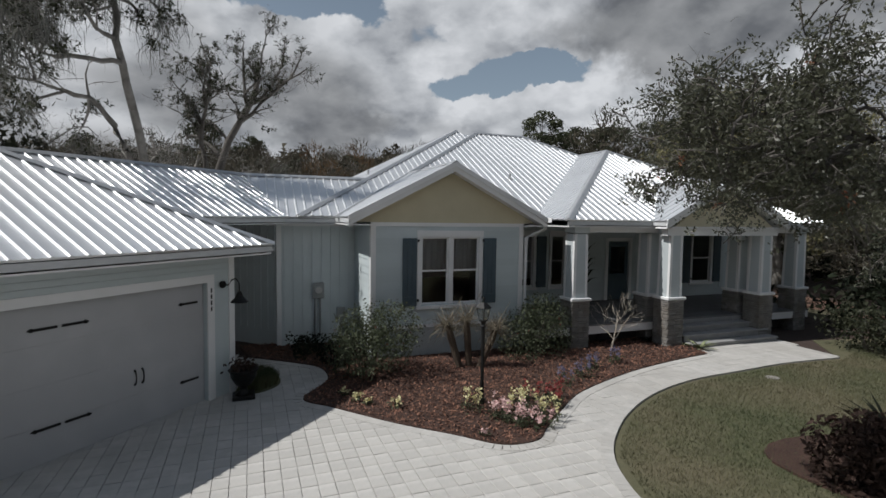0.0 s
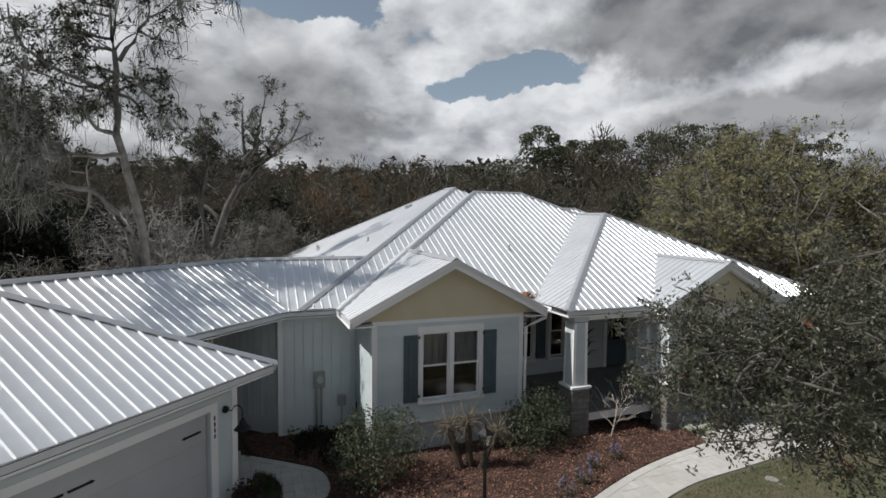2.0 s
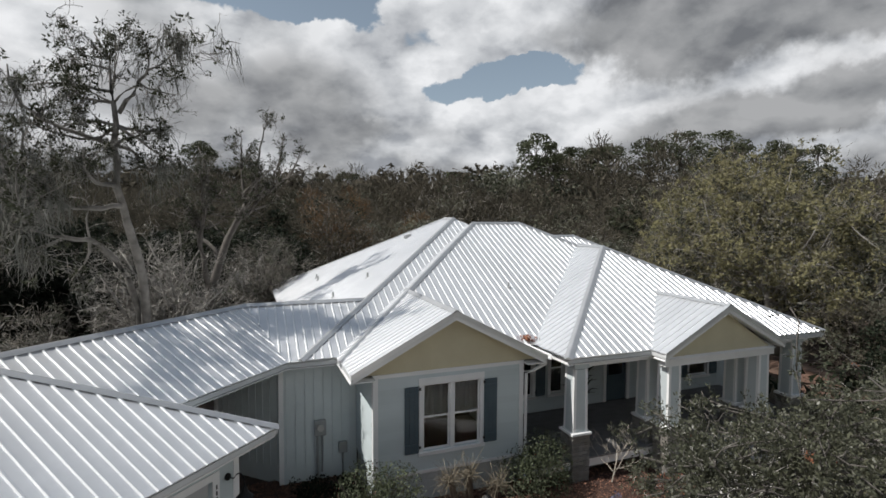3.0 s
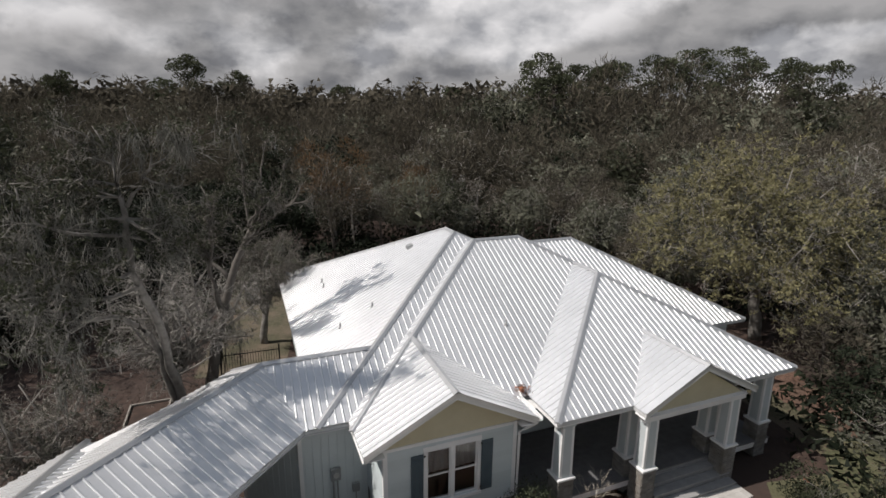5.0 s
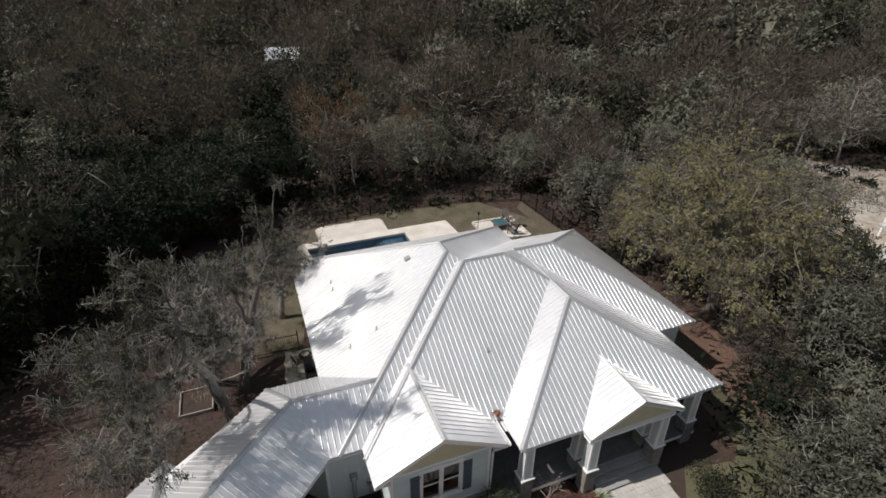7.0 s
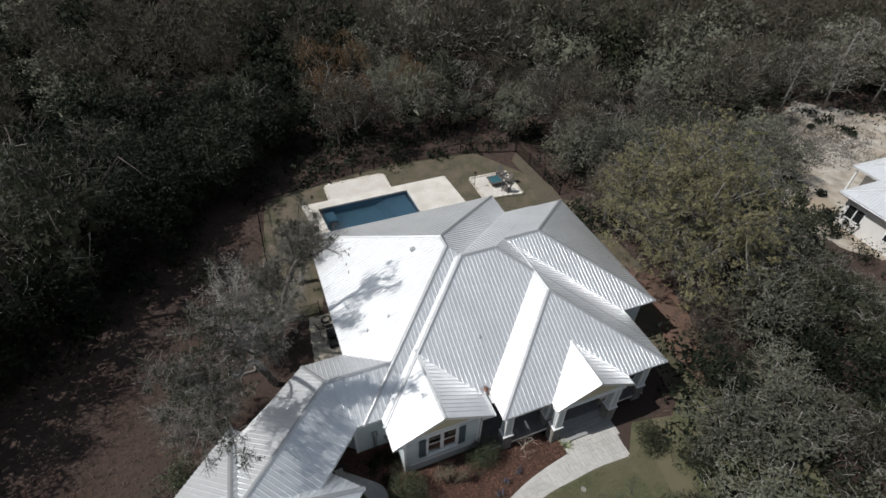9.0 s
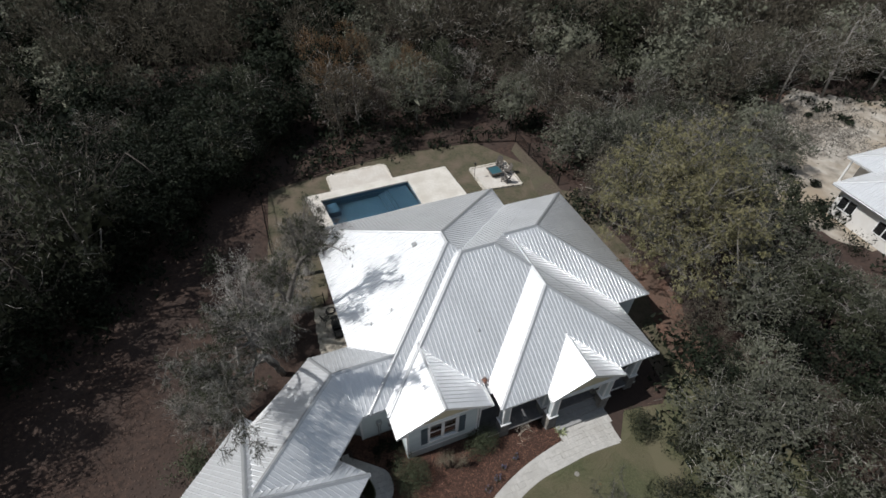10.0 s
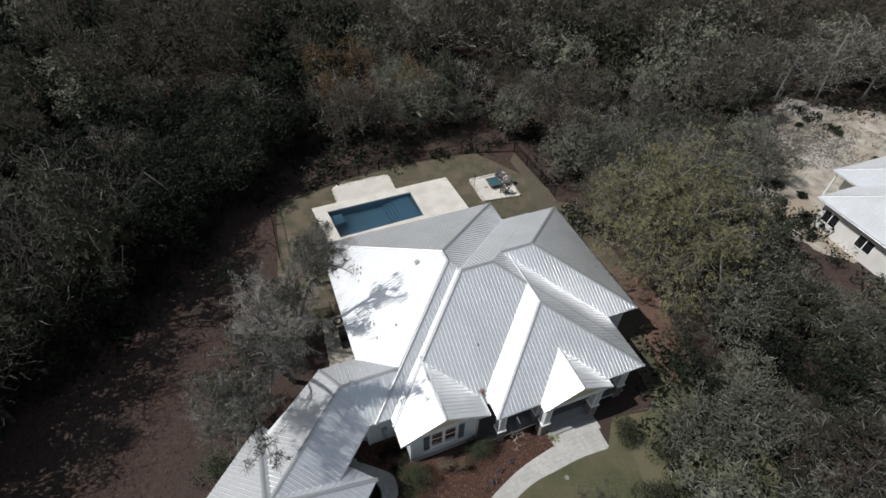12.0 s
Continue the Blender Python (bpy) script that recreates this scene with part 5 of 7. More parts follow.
def patio_group():
    c = Vector((5.55, 38.25, 0.12))
    t = thing("fire_table", "square fire table with teal top on the patio", "table", pose(*(c + Vector((0.25, 0.3, 0))), 0, 0, 20))
    part("tabletop", Build().soft(-0.5, -0.5, 0.42, 0.5, 0.5, 0.50, 0.02), M_TEAL, t)
    part("base", Build().soft(-0.4, -0.4, 0, 0.4, 0.4, 0.42, 0.02), M_DARKWOOD, t)
    for turn in (0, 90, 180, 270):
        part("rim_board", Build().soft(-0.60, -0.62, 0.44, 0.60, -0.505, 0.51, 0.012, pose(0, 0, 0, 0, 0, turn)), M_DARKWOOD, t)
    for dx, dy, turn in ((1.35, 0.5, -75), (0.8, 1.45, -15), (1.15, -0.8, -130)):
        adirondack_chair(pose(c.x + dx, c.y + dy, c.z, 0, 0, turn), "weathered wooden garden chair facing the fire table")
    st = thing("patio_lantern", "black torch stake at the patio edge", "lantern", pose(3.9, 38.0, 0))
    part("pole", Build().tube([(0, 0, 0), (0, 0, 1.5)], 0.02), M_BLACK, st)
    part("head", Build().lathe([(0.03, 1.5), (0.09, 1.6), (0.10, 1.75), (0.02, 1.8)], 8), M_BLACK, st)
    edging(bpy.data.objects["patio_pad"], PAD, 4, True)


patio_group()


g = thing("barbecue_grill", "black covered barbecue grill on the side patio", "grill", pose(-6.55, 20.95, 0.06, 0, 0, 19.5))
part("cover", Build().soft(-0.28, -0.55, 0.0, 0.28, 0.55, 0.75, 0.05).soft(-0.22, -0.34, 0.75, 0.22, 0.34, 1.0, 0.10), M_BLACK, g)
for side in (-0.72, 0.72):
    part("side_shelf", Build().soft(-0.22, side - 0.16, 0.70, 0.22, side + 0.16, 0.74, 0.012), M_BLACK, g)


def metal_chair(m):
    ob = thing("metal_chair", "black metal garden chair on the side patio", "chair", m)
    for sx in (-0.24, 0.24):
        part("leg", Build().tube([(sx, -0.26, 0), (sx, -0.24, 0.62), (sx, 0.24, 0.64)], 0.016, 6), M_BLACK, ob)
        part("leg", Build().tube([(sx, 0.28, 0), (sx, 0.24, 0.44), (sx, 0.34, 0.92)], 0.016, 6), M_BLACK, ob)
    for k in range(6):
        part("seat_bar", Build().box(-0.24, -0.24 + 0.085 * k, 0.42, 0.24, -0.19 + 0.085 * k, 0.44), M_BLACK, ob)
    for k in range(5):
        part("back_bar", Build().box(-0.24, 0.24 + 0.018 * k, 0.52 + 0.085 * k, 0.24, 0.26 + 0.018 * k, 0.57 + 0.085 * k), M_BLACK, ob)


metal_chair(pose(-7.35, 21.75, 0.06, 0, 0, 130))
hose = thing("garden_hose", "dark garden hose coiled on the side patio", "hose", pose(-7.25, 22.75, 0.06))
part("coil", Build().tube([(0.36 * math.cos(a * 0.45) * (1 - 0.006 * a), 0.36 * math.sin(a * 0.45) * (1 - 0.006 * a), 0.02 + 0.002 * a) for a in range(60)], 0.018, 6), M_BLACK, hose)

rb = thing("raised_bed", "old raised garden bed framed in pale boards", "planter", pose(-11.95, 19.3, 0, 0, 0, 20))
for y in (-0.85, 0.85):
    part("board", Build().box(-0.75, y - 0.03, 0.0, 0.75, y + 0.03, 0.22), M_WOOD, rb)
for x in (-0.75, 0.75):
    part("board", Build().box(x - 0.03, -0.88, 0.0, x + 0.03, 0.88, 0.22), M_WOOD, rb)
part("soil", Build().box(-0.72, -0.82, 0.0, 0.72, 0.82, 0.12), M_SOIL, rb)


def neighbour():
    ob = thing("neighbour_house", "white neighbouring house with pale metal roof on a sand lot", "house", pose(34.0, 32.9, 0, 0, 0, 18.4))
    part("wall", Build().box(0, -14, 0, 0.2, 0, 2.8), M_WHITEWALL, ob)
    part("wall", Build().box(0.2, -0.2, 0, 12, 0, 2.8), M_WHITEWALL, ob)
    part("wall", Build().box(11.8, -14, 0, 12, -0.2, 2.8), M_WHITEWALL, ob)
    part("wall", Build().box(0.2, -14, 0, 11.8, -13.8, 2.8), M_WHITEWALL, ob)
    hip_roof(ob, -0.6, 12.6, -14.6, 0.6, 2.95)
    for y in (-1.05, -4.4, -8.4):
        w = part("window", Build().box(-0.05, y - 0.75, 0.95, 0.02, y + 0.75, 1.03).box(-0.05, y - 0.75, 2.12, 0.02, y + 0.75, 2.2).box(-0.05, y - 0.75, 1.03, 0.02, y - 0.67, 2.12).box(-0.05, y + 0.67, 1.03, 0.02, y + 0.75, 2.12).box(-0.05, y - 0.04, 1.03, 0.02, y + 0.04, 2.12), M_TRIM, ob)
        for a, c in ((y - 0.67, y - 0.04), (y + 0.04, y + 0.67)):
            part("pane", Build().box(-0.02, a, 1.03, -0.01, c, 2.12), M_GLASS, w)
    part("wall", Build().box(5.6, 0, 0, 12, 2.5, 2.8), M_WHITEWALL, ob)
    hip_roof(ob, 4.0, 12.6, -3.5, 3.1, 2.95, edges="lbr")
    part("porch_post", Build().box(4.3, 2.65, 0, 4.45, 2.8, 2.8), M_TRIM, ob)
    part("eave_gutter", Build().soft(-0.74, -14.5, 2.80, -0.62, 0.55, 2.92, 0.02), M_CAP, ob)


neighbour()


def lot_debris():
    """Dead brush and scrub strewn over the cleared lot."""
    rng = np.random.default_rng(71)
    q = np.stack([rng.normal(40, 4.6, 420), rng.normal(47, 3.2, 420)], 1)
    q = q[(q[:, 0] > 31) & (q[:, 1] > 41)]
    n = 16
    C = np.repeat(np.concatenate([q, np.full((len(q), 1), 0.08)], 1), n, axis=0) + rng.normal(0, 1, (len(q) * n, 3)) * np.array([0.42, 0.42, 0.09])
    C[:, 2] = np.abs(C[:, 2])
    ob = new("brush_debris", blade_mesh("brush_debris", rng, C, 0.26, M_TWIGM, 0.16))
    tagged(ob, "dead grey brush strewn over the cleared sand lot", "brush", kind="stuff")


lot_debris()


# ---- fittings of the house ----
def fittings():
    def pipe(x, y, z, h=0.28, r=0.045):
        v = part("vent_pipe", Build().lathe([(0.09, -0.05), (0.08, 0.02), (r * 0.8, 0.035), (r * 0.8, h * 0.7)], 10, (x, y, z)), M_RIBBON, house)
        return v
    left = lambda x: EAVE + PITCH * (x - 0.9) - 0.01
    for x, y in ((2.65, 24.0), (2.62, 23.3), (3.75, 18.55), (2.5, 18.5)):
        pipe(x, y, left(x))
    pipe(7.9, 15.6, EAVE + PITCH * (15.6 - 13.1))
    zb = left(6.3)
    hood = Build().loft([[(6.17, 21.78, zb - 0.12), (6.43, 21.78, zb + 0.02), (6.43, 22.04, zb + 0.02), (6.17, 22.04, zb - 0.12)], [(6.17, 21.78, zb + 0.10), (6.43, 21.78, zb + 0.17), (6.43, 22.04, zb + 0.17), (6.17, 22.04, zb + 0.10)]])
    part("vent_hood", hood, M_RIBBON, house)
    # gutter of the bay with its downspout, and a few leaves in its end
    g = Build()
    for a, c in ((7.03, 7.045), (7.145, 7.16)):
        g.box(a, 11.80, 3.40, c, 13.2, 3.53)
    g.box(7.045, 11.80, 3.40, 7.145, 13.2, 3.415)
    part("gutter", g, M_TRIM, house)
    part("downspout", Build().tube([(7.09, 11.98, 3.40), (7.09, 11.98, 3.25), (6.75, 12.06, 3.08), (6.56, 12.09, 3.0), (6.55, 12.10, 0.25), (6.55, 11.9, 0.15)], 0.045, 6), M_TRIM, house)
    part("gutter_leaves", leaf_mesh("gutter_leaves", np.random.default_rng(3), np.random.default_rng(3).normal(0, 1, (160, 3)) * np.array([0.10, 0.14, 0.05]) + np.array([7.25, 13.25, 3.66]), 0.045, M_RUST), None, house)
    # electricity meter, conduit and a service box
    mt = part("meter_box", Build().soft(1.28, 14.00, 1.30, 1.58, 14.10, 1.72, 0.015), M_RIBBON, house)
    part("meter_dial", Build().loft([[(1.43 + 0.09 * math.cos(a * math.pi / 6), y, 1.53 + 0.09 * math.sin(a * math.pi / 6)) for a in range(12)] for y in (13.99, 13.93)]), M_CURTAIN, mt)
    part("dial_ring", Build().loft([[(1.43 + r * math.cos(a * math.pi / 6), y, 1.53 + r * math.sin(a * math.pi / 6)) for a in range(12)] for r, y in ((0.11, 14.0), (0.11, 13.965), (0.095, 13.96))]), M_RIBBON, mt)
    part("conduit", Build().tube([(1.36, 14.05, 1.30), (1.36, 14.05, 0.1)], 0.035, 8), M_RIBBON, mt)
    part("conduit", Build().tube([(1.48, 14.06, 1.30), (1.48, 14.06, 0.3)], 0.022, 8), M_RIBBON, mt)
    part("service_box", Build().soft(1.92, 14.00, 0.75, 2.14, 14.10, 1.05, 0.012), M_RIBBON, house)
    part("conduit", Build().tube([(2.03, 14.06, 0.75), (2.03, 14.06, 0.1)], 0.018, 6), M_RIBBON, house)
    # front door with a glazed upper half and transom
    d = part("front_door", Build().box(11.45, PB + 0.05, FLOOR, 12.35, PB + 0.10, 2.72), M_SHUT, house, "dark front door with glazed upper half")
    part("casing", Build().box(11.33, PB - 0.03, FLOOR, 11.45, PB + 0.1, 2.86).box(12.35, PB - 0.03, FLOOR, 12.47, PB + 0.1, 2.86).box(11.33, PB - 0.03, 2.74, 12.47, PB + 0.1, 2.86), M_TRIM, house)
    part("pane", Build().box(11.60, PB + 0.04, 1.6, 12.20, PB + 0.05, 2.55), M_GLASS, d)
    part("door_handle", Build().tube([(11.53, PB + 0.03, 1.6), (11.53, PB, 1.65), (11.53, PB, 1.75), (11.53, PB + 0.03, 1.8)], 0.012), M_BLACK, d)


fittings()


def goose_lamp(m):
    ob = thing("barn_light", "black gooseneck lamp on the garage front", "lamp", m)
    part("backplate", Build().loft([[(0.07 * math.cos(a * math.pi / 5), y, 0.07 * math.sin(a * math.pi / 5)) for a in range(10)] for y in (0.0, 0.03)]), M_BLACK, ob)
    part("arm", Build().tube([(0, 0.02, 0), (0, 0.16, 0.0), (0, 0.24, 0.10), (0, 0.34, 0.14), (0, 0.42, 0.06), (0, 0.43, -0.10)], 0.012, 6), M_BLACK, ob)
    part("shade", Build().lathe([(0.03, -0.10), (0.05, -0.14), (0.07, -0.20), (0.16, -0.30), (0.15, -0.30), (0.05, -0.18)], 14, (0, 0.43, 0)), M_BLACK, ob)


goose_lamp(garage.matrix_basis @ pose(0.27, 0.03, 2.19))

# ---- trees on the lot ----
R = np.random.default_rng
aimed_tree("live_oak", "tall bare grey oak hung with moss behind the passage", R(5),
           [[(-9.6, 17.9, -0.1, 0.189), (-9.4, 17.0, 2.4, 0.156), (-9.1, 16.1, 4.5, 0.135), (-8.7, 14.8, 6.5, 0.115), (-8.4, 13.7, 7.9, 0.094), (-8.32, 13.5, 9.5, 0.070), (-8.4, 13.5, 10.7, 0.041), (-8.8, 13.5, 11.7, 0.016)],
            [(-9.8, 17.9, 0.2, 0.131), (-9.6, 16.6, 3.6, 0.107), (-9.3, 15.6, 5.2, 0.094), (-9.2, 14.8, 5.95, 0.082), (-9.35, 14.0, 6.45, 0.066), (-9.9, 13.4, 6.7, 0.049), (-10.6, 13.0, 7.1, 0.029)],
            [(-8.5, 13.9, 7.4, 0.070), (-8.85, 13.3, 7.3, 0.061), (-9.85, 13.0, 7.35, 0.049), (-10.4, 12.8, 7.75, 0.037), (-10.8, 12.5, 8.5, 0.021)],
            [(-8.25, 13.5, 9.7, 0.057), (-7.7, 13.5, 10.5, 0.041), (-7.2, 13.5, 10.95, 0.026), (-6.6, 13.5, 11.2, 0.011)]],
           [(0, 0.80, -9.1, 13.4, 10.0), (0, 0.84, -9.9, 13.4, 10.3), (0, 0.84, -10.9, 13.3, 10.3), (0, 0.90, -9.35, 13.4, 10.9), (0, 0.95, -9.5, 13.5, 11.5), (0, 0.95, -8.1, 13.4, 11.4), (0, 0.72, -7.1, 14.0, 8.5), (0, 0.76, -7.4, 14.1, 9.4), (0, 0.68, -7.9, 14.2, 8.3),
            (0, 0.74, -9.5, 13.0, 9.2), (0, 0.72, -10.0, 13.0, 9.3), (0, 0.68, -9.0, 13.0, 8.3), (3, 0.5, -7.5, 13.4, 11.4), (3, 0.4, -6.9, 13.6, 10.2), (3, 0.8, -6.7, 13.3, 11.5)] + [
            (2, 0.6, -9.9, 12.8, 8.0), (2, 0.7, -9.5, 13.0, 8.2), (2, 0.8, -10.4, 12.7, 8.6), (2, 0.9, -11.4, 12.4, 9.0), (2, 0.9, -10.6, 12.0, 8.3), (2, 0.7, -10.0, 11.0, 9.0), (2, 0.8, -10.9, 10.6, 8.7), (2, 0.6, -9.4, 11.3, 9.7), (2, 0.9, -11.3, 11.4, 9.6), (2, 0.5, -9.2, 11.9, 8.6), (0, 0.7, -9.6, 11.8, 10.4), (2, 0.5, -8.4, 10.0, 7.8), (2, 0.5, -8.9, 10.5, 8.3), (2, 0.4, -8.1, 10.6, 7.5), (2, 0.6, -9.3, 9.8, 8.1), (2, 0.4, -8.7, 11.0, 8.8), (2, 0.5, -7.8, 9.6, 7.9), (0, 0.6, -7.9, 11.6, 8.6), (1, 0.9, -10.8, 12.6, 7.6), (1, 0.8, -10.4, 12.6, 6.2), (1, 0.9, -11.4, 13.2, 6.9), (1, 0.7, -10.0, 14.4, 5.6)],
           leaf=[(9500, 0.09, 0.048, M_LEAF), (2600, 0.10, 0.046, M_LEAFG)], twig=(3600, 0.07, 0.17, 0.006, M_TWIGM), moss=900, levels=3, sub=7, shoot=0.22, clump=0.16, narrow=0.5, simple=True, bark=M_LIMB, stout=0.58)
def dome(n, centre, radii, trunk=0, share=(0.35, 0.8), seed=1, low=-0.35):
    """Ends of limbs spread over the dome of a crown."""
    rng, out = R(seed), []
    for k in range(n):
        z = 1 - (1 - low) * (k + 0.5) / n
        a, q = 2.39996 * k, math.sqrt(max(0.0, 1 - z * z)) * rng.uniform(0.72, 1.0)
        out.append((trunk, rng.uniform(*share), centre[0] + radii[0] * q * math.cos(a), centre[1] + radii[1] * q * math.sin(a), centre[2] + radii[2] * z * rng.uniform(0.85, 1.0)))
    return out


aimed_tree("live_oak", "crooked grey oak reaching over the roof edge", R(6),
           [[(-9.9, 20.2, -0.1, 0.28), (-9.4, 20.1, 2.4, 0.22), (-8.7, 20.1, 4.8, 0.17), (-7.8, 20.3, 7.0, 0.12), (-7.1, 20.6, 8.8, 0.06)],
            [(-8.9, 20.1, 4.4, 0.12), (-8.8, 19.4, 6.2, 0.09), (-8.5, 18.8, 7.8, 0.05)]],
           [(0, 0.9, -7.8, 20.8, 10.2), (0, 0.95, -7.0, 21.2, 10.8), (0, 0.9, -6.1, 20.5, 10.2), (0, 0.85, -5.3, 19.9, 9.6), (0, 0.8, -5.0, 19.5, 8.9), (0, 0.85, -6.4, 20.1, 9.0), (0, 0.8, -7.5, 20.1, 9.3), (1, 0.95, -8.5, 18.5, 9.6), (1, 0.9, -8.2, 18.9, 9.0), (1, 0.9, -8.9, 18.5, 8.8), (1, 0.8, -8.3, 18.2, 8.4),
            (1, 0.7, -9.7, 19.0, 8.2), (1, 0.6, -9.9, 19.2, 7.3), (1, 0.7, -9.0, 18.8, 7.5), (0, 0.6, -10.2, 21.0, 6.4)],
           leaf=(6600, 0.09, 0.046, M_LEAF), twig=(2400, 0.07, 0.18, 0.0055, M_TWIGM), moss=60, levels=3, sub=8, shoot=0.22, clump=0.2, narrow=0.5, simple=True, bark=M_BARK)
aimed_tree("live_oak", "low spreading oak covered with lichen-grey twigs", R(16),
           [[(-11.4, 20.6, -0.1, 0.26), (-11.2, 20.4, 1.4, 0.20), (-11.0, 20.4, 2.8, 0.15), (-10.8, 20.6, 4.2, 0.08)]],
           dome(22, (-10.5, 20.2, 3.2), (3.0, 3.5, 3.5), seed=3, low=-0.1),
           leaf=(2600, 0.10, 0.055, M_LEAFG), stout=0.55, simple=True, narrow=0.5, twig=(9000, 0.13, 0.34, 0.010, M_TWIG), moss=60, levels=3, shoot=0.26, clump=0.15, bark=M_LIMB)
aimed_tree("live_oak", "low grey oak between the fence and the house corner", R(17),
           [[(-9.4, 26.4, -0.1, 0.22), (-9.2, 26.4, 1.6, 0.17), (-8.8, 26.6, 3.2, 0.11), (-8.5, 26.8, 4.6, 0.05)]],
           dome(16, (-8.5, 26.2, 3.4), (2.2, 2.2, 2.4), seed=4, low=-0.1),
           leaf=(4000, 0.10, 0.055, M_LEAFG), stout=0.42, simple=True, narrow=0.5, twig=(8500, 0.14, 0.36, 0.010, M_TWIGM), moss=60, levels=3, shoot=0.26, clump=0.2, bark=M_LIMB)
aimed_tree("live_oak", "small twiggy grey oak behind the garage", R(18),
           [[(-12.4, 14.4, -0.1, 0.16), (-12.3, 14.3, 1.5, 0.12), (-12.1, 14.0, 2.8, 0.06)]],
           dome(12, (-12.2, 14.0, 2.4), (2.0, 2.0, 2.2), seed=5, low=-0.1),
           leaf=(3000, 0.10, 0.05, M_LEAFG), stout=0.42, simple=True, narrow=0.5, twig=(4500, 0.14, 0.34, 0.009, M_TWIGM), moss=0, levels=3, shoot=0.28, clump=0.25, bark=M_LIMB)
aimed_tree("live_oak", "leafy oak with lichen-grey limbs over the front lawn", R(8),
           [[(9.2, 6.6, -0.1, 0.24), (8.4, 6.4, 1.6, 0.18), (7.2, 6.1, 3.2, 0.13), (5.6, 5.7, 4.1, 0.080), (4.0, 5.3, 4.5, 0.045), (2.9, 5.1, 4.5, 0.020)],
            [(8.9, 6.6, 1.0, 0.18), (8.8, 7.2, 2.8, 0.14), (8.2, 8.0, 3.6, 0.09), (7.6, 8.6, 3.8, 0.04)]],
           [(0, 0.90, 1.90, 5.75, 4.45), (0, 0.95, 2.30, 5.05, 4.45), (0, 0.90, 2.35, 4.15, 4.05), (0, 0.80, 3.10, 4.70, 5.10), (0, 0.85, 2.95, 4.20, 4.45), (0, 0.80, 2.90, 6.15, 3.70), (0, 0.80, 3.35, 4.70, 3.80), (0, 0.92, 2.20, 4.45, 4.25),
            (0, 0.82, 2.75, 6.05, 5.00), (0, 0.88, 2.60, 4.85, 4.90), (0, 0.80, 3.20, 5.80, 4.00), (0, 0.90, 2.20, 5.50, 4.80), (0, 0.90, 2.15, 5.90, 4.10), (0, 0.85, 2.55, 5.40, 4.15), (0, 0.75, 3.60, 4.40, 5.20), (0, 0.75, 3.70, 5.20, 4.60)] + [
            (0, 0.65, 4.4, 5.0, 5.2), (0, 0.65, 4.2, 4.5, 4.3), (0, 0.6, 5.2, 6.3, 4.4), (0, 0.6, 5.0, 4.9, 5.3), (0, 0.5, 6.2, 5.4, 5.0), (0, 0.65, 4.0, 6.6, 4.2), (0, 0.55, 4.7, 7.2, 3.9), (0, 0.45, 6.0, 7.0, 4.6), (0, 0.45, 7.0, 5.8, 4.6), (0, 0.5, 5.6, 4.3, 4.5),
            (0, 0.6, 4.6, 4.2, 4.9), (0, 0.5, 5.8, 6.2, 3.6), (0, 0.65, 4.1, 5.6, 3.8), (1, 0.6, 8.4, 9.4, 3.5), (1, 0.7, 7.0, 9.0, 3.6), (1, 0.5, 9.8, 8.2, 3.6), (1, 0.4, 9.6, 7.0, 3.9)],
           leaf=[(56000, 0.085, 0.023, M_LEAFO), (14000, 0.18, 0.023, M_LEAFO), (260, 0.06, 0.024, M_RUST)], twig=(1600, 0.12, 0.14, 0.0026, M_TWIG), levels=3, sub=6, shoot=0.20, clump=0.36, narrow=0.44, stout=0.4)
aimed_tree("oak_tree", "broad oak with yellow-green spring buds beside the house", R(11),
           [[(18.0, 26.6, -0.1, 0.36), (17.6, 26.4, 2.0, 0.28), (17.2, 26.6, 4.4, 0.20), (16.8, 26.8, 6.4, 0.12), (16.6, 27.0, 8.0, 0.06)]],
           dome(38, (16.9, 27.0, 4.4), (6.3, 6.6, 6.0), seed=6, low=-0.15),
           leaf=[(46000, 0.36, 0.080, M_LEAFY), (9000, 0.36, 0.080, M_LEAFG)], twig=(11000, 0.40, 0.45, 0.011, M_TWIGM), levels=3, shoot=0.24, clump=0.5, narrow=0.55, simple=True, bark=M_LIMB, stout=0.26)

# ---- the woods ----
def stick(height, radius, rng, limbs):
    """Trunk and main limbs of a woodland tree, as one mesh."""
    paths = []
    top = Vector((rng.normal(0, 0.5), rng.normal(0, 0.5), height * 0.8))
    trunk = [Vector((0, 0, -0.2)), top * 0.35 + Vector(rng.normal(0, 0.15, 3)), top * 0.7 + Vector(rng.normal(0, 0.2, 3)), top]
    paths.append((trunk, [height * 0.018, height * 0.014, height * 0.009, 0.03], 1))
    for k in range(limbs):
        s = rng.uniform(0.25, 0.9)
        a = rng.uniform(0, 6.28)
        p = top * s
        e = p + Vector((math.cos(a) * radius * rng.uniform(0.45, 0.98), math.sin(a) * radius * rng.uniform(0.45, 0.98), height * rng.uniform(0.08, 0.30)))
        line = [p]
        for t in (0.28, 0.52, 0.76):
            line.append(p.lerp(e, t) + Vector(rng.normal(0, 0.11 * radius, 3)))
        line.append(e)
        r = height * 0.0068
        paths.append((line, [r, r * 0.8, r * 0.6, r * 0.4, 0.008], 2))
        for q in range(1 + k % 2):
            m = line[2 + q]
            f = m + Vector(rng.normal(0, 0.22 * radius, 3)) + Vector((0, 0, 0.4))
            paths.append(([m, m.lerp(f, 0.5) + Vector(rng.normal(0, 0.25, 3)), f], [r * 0.6, r * 0.42, 0.008], 2))
    return wood(paths)


CORE = 130   # large leaves in the heart of a crown


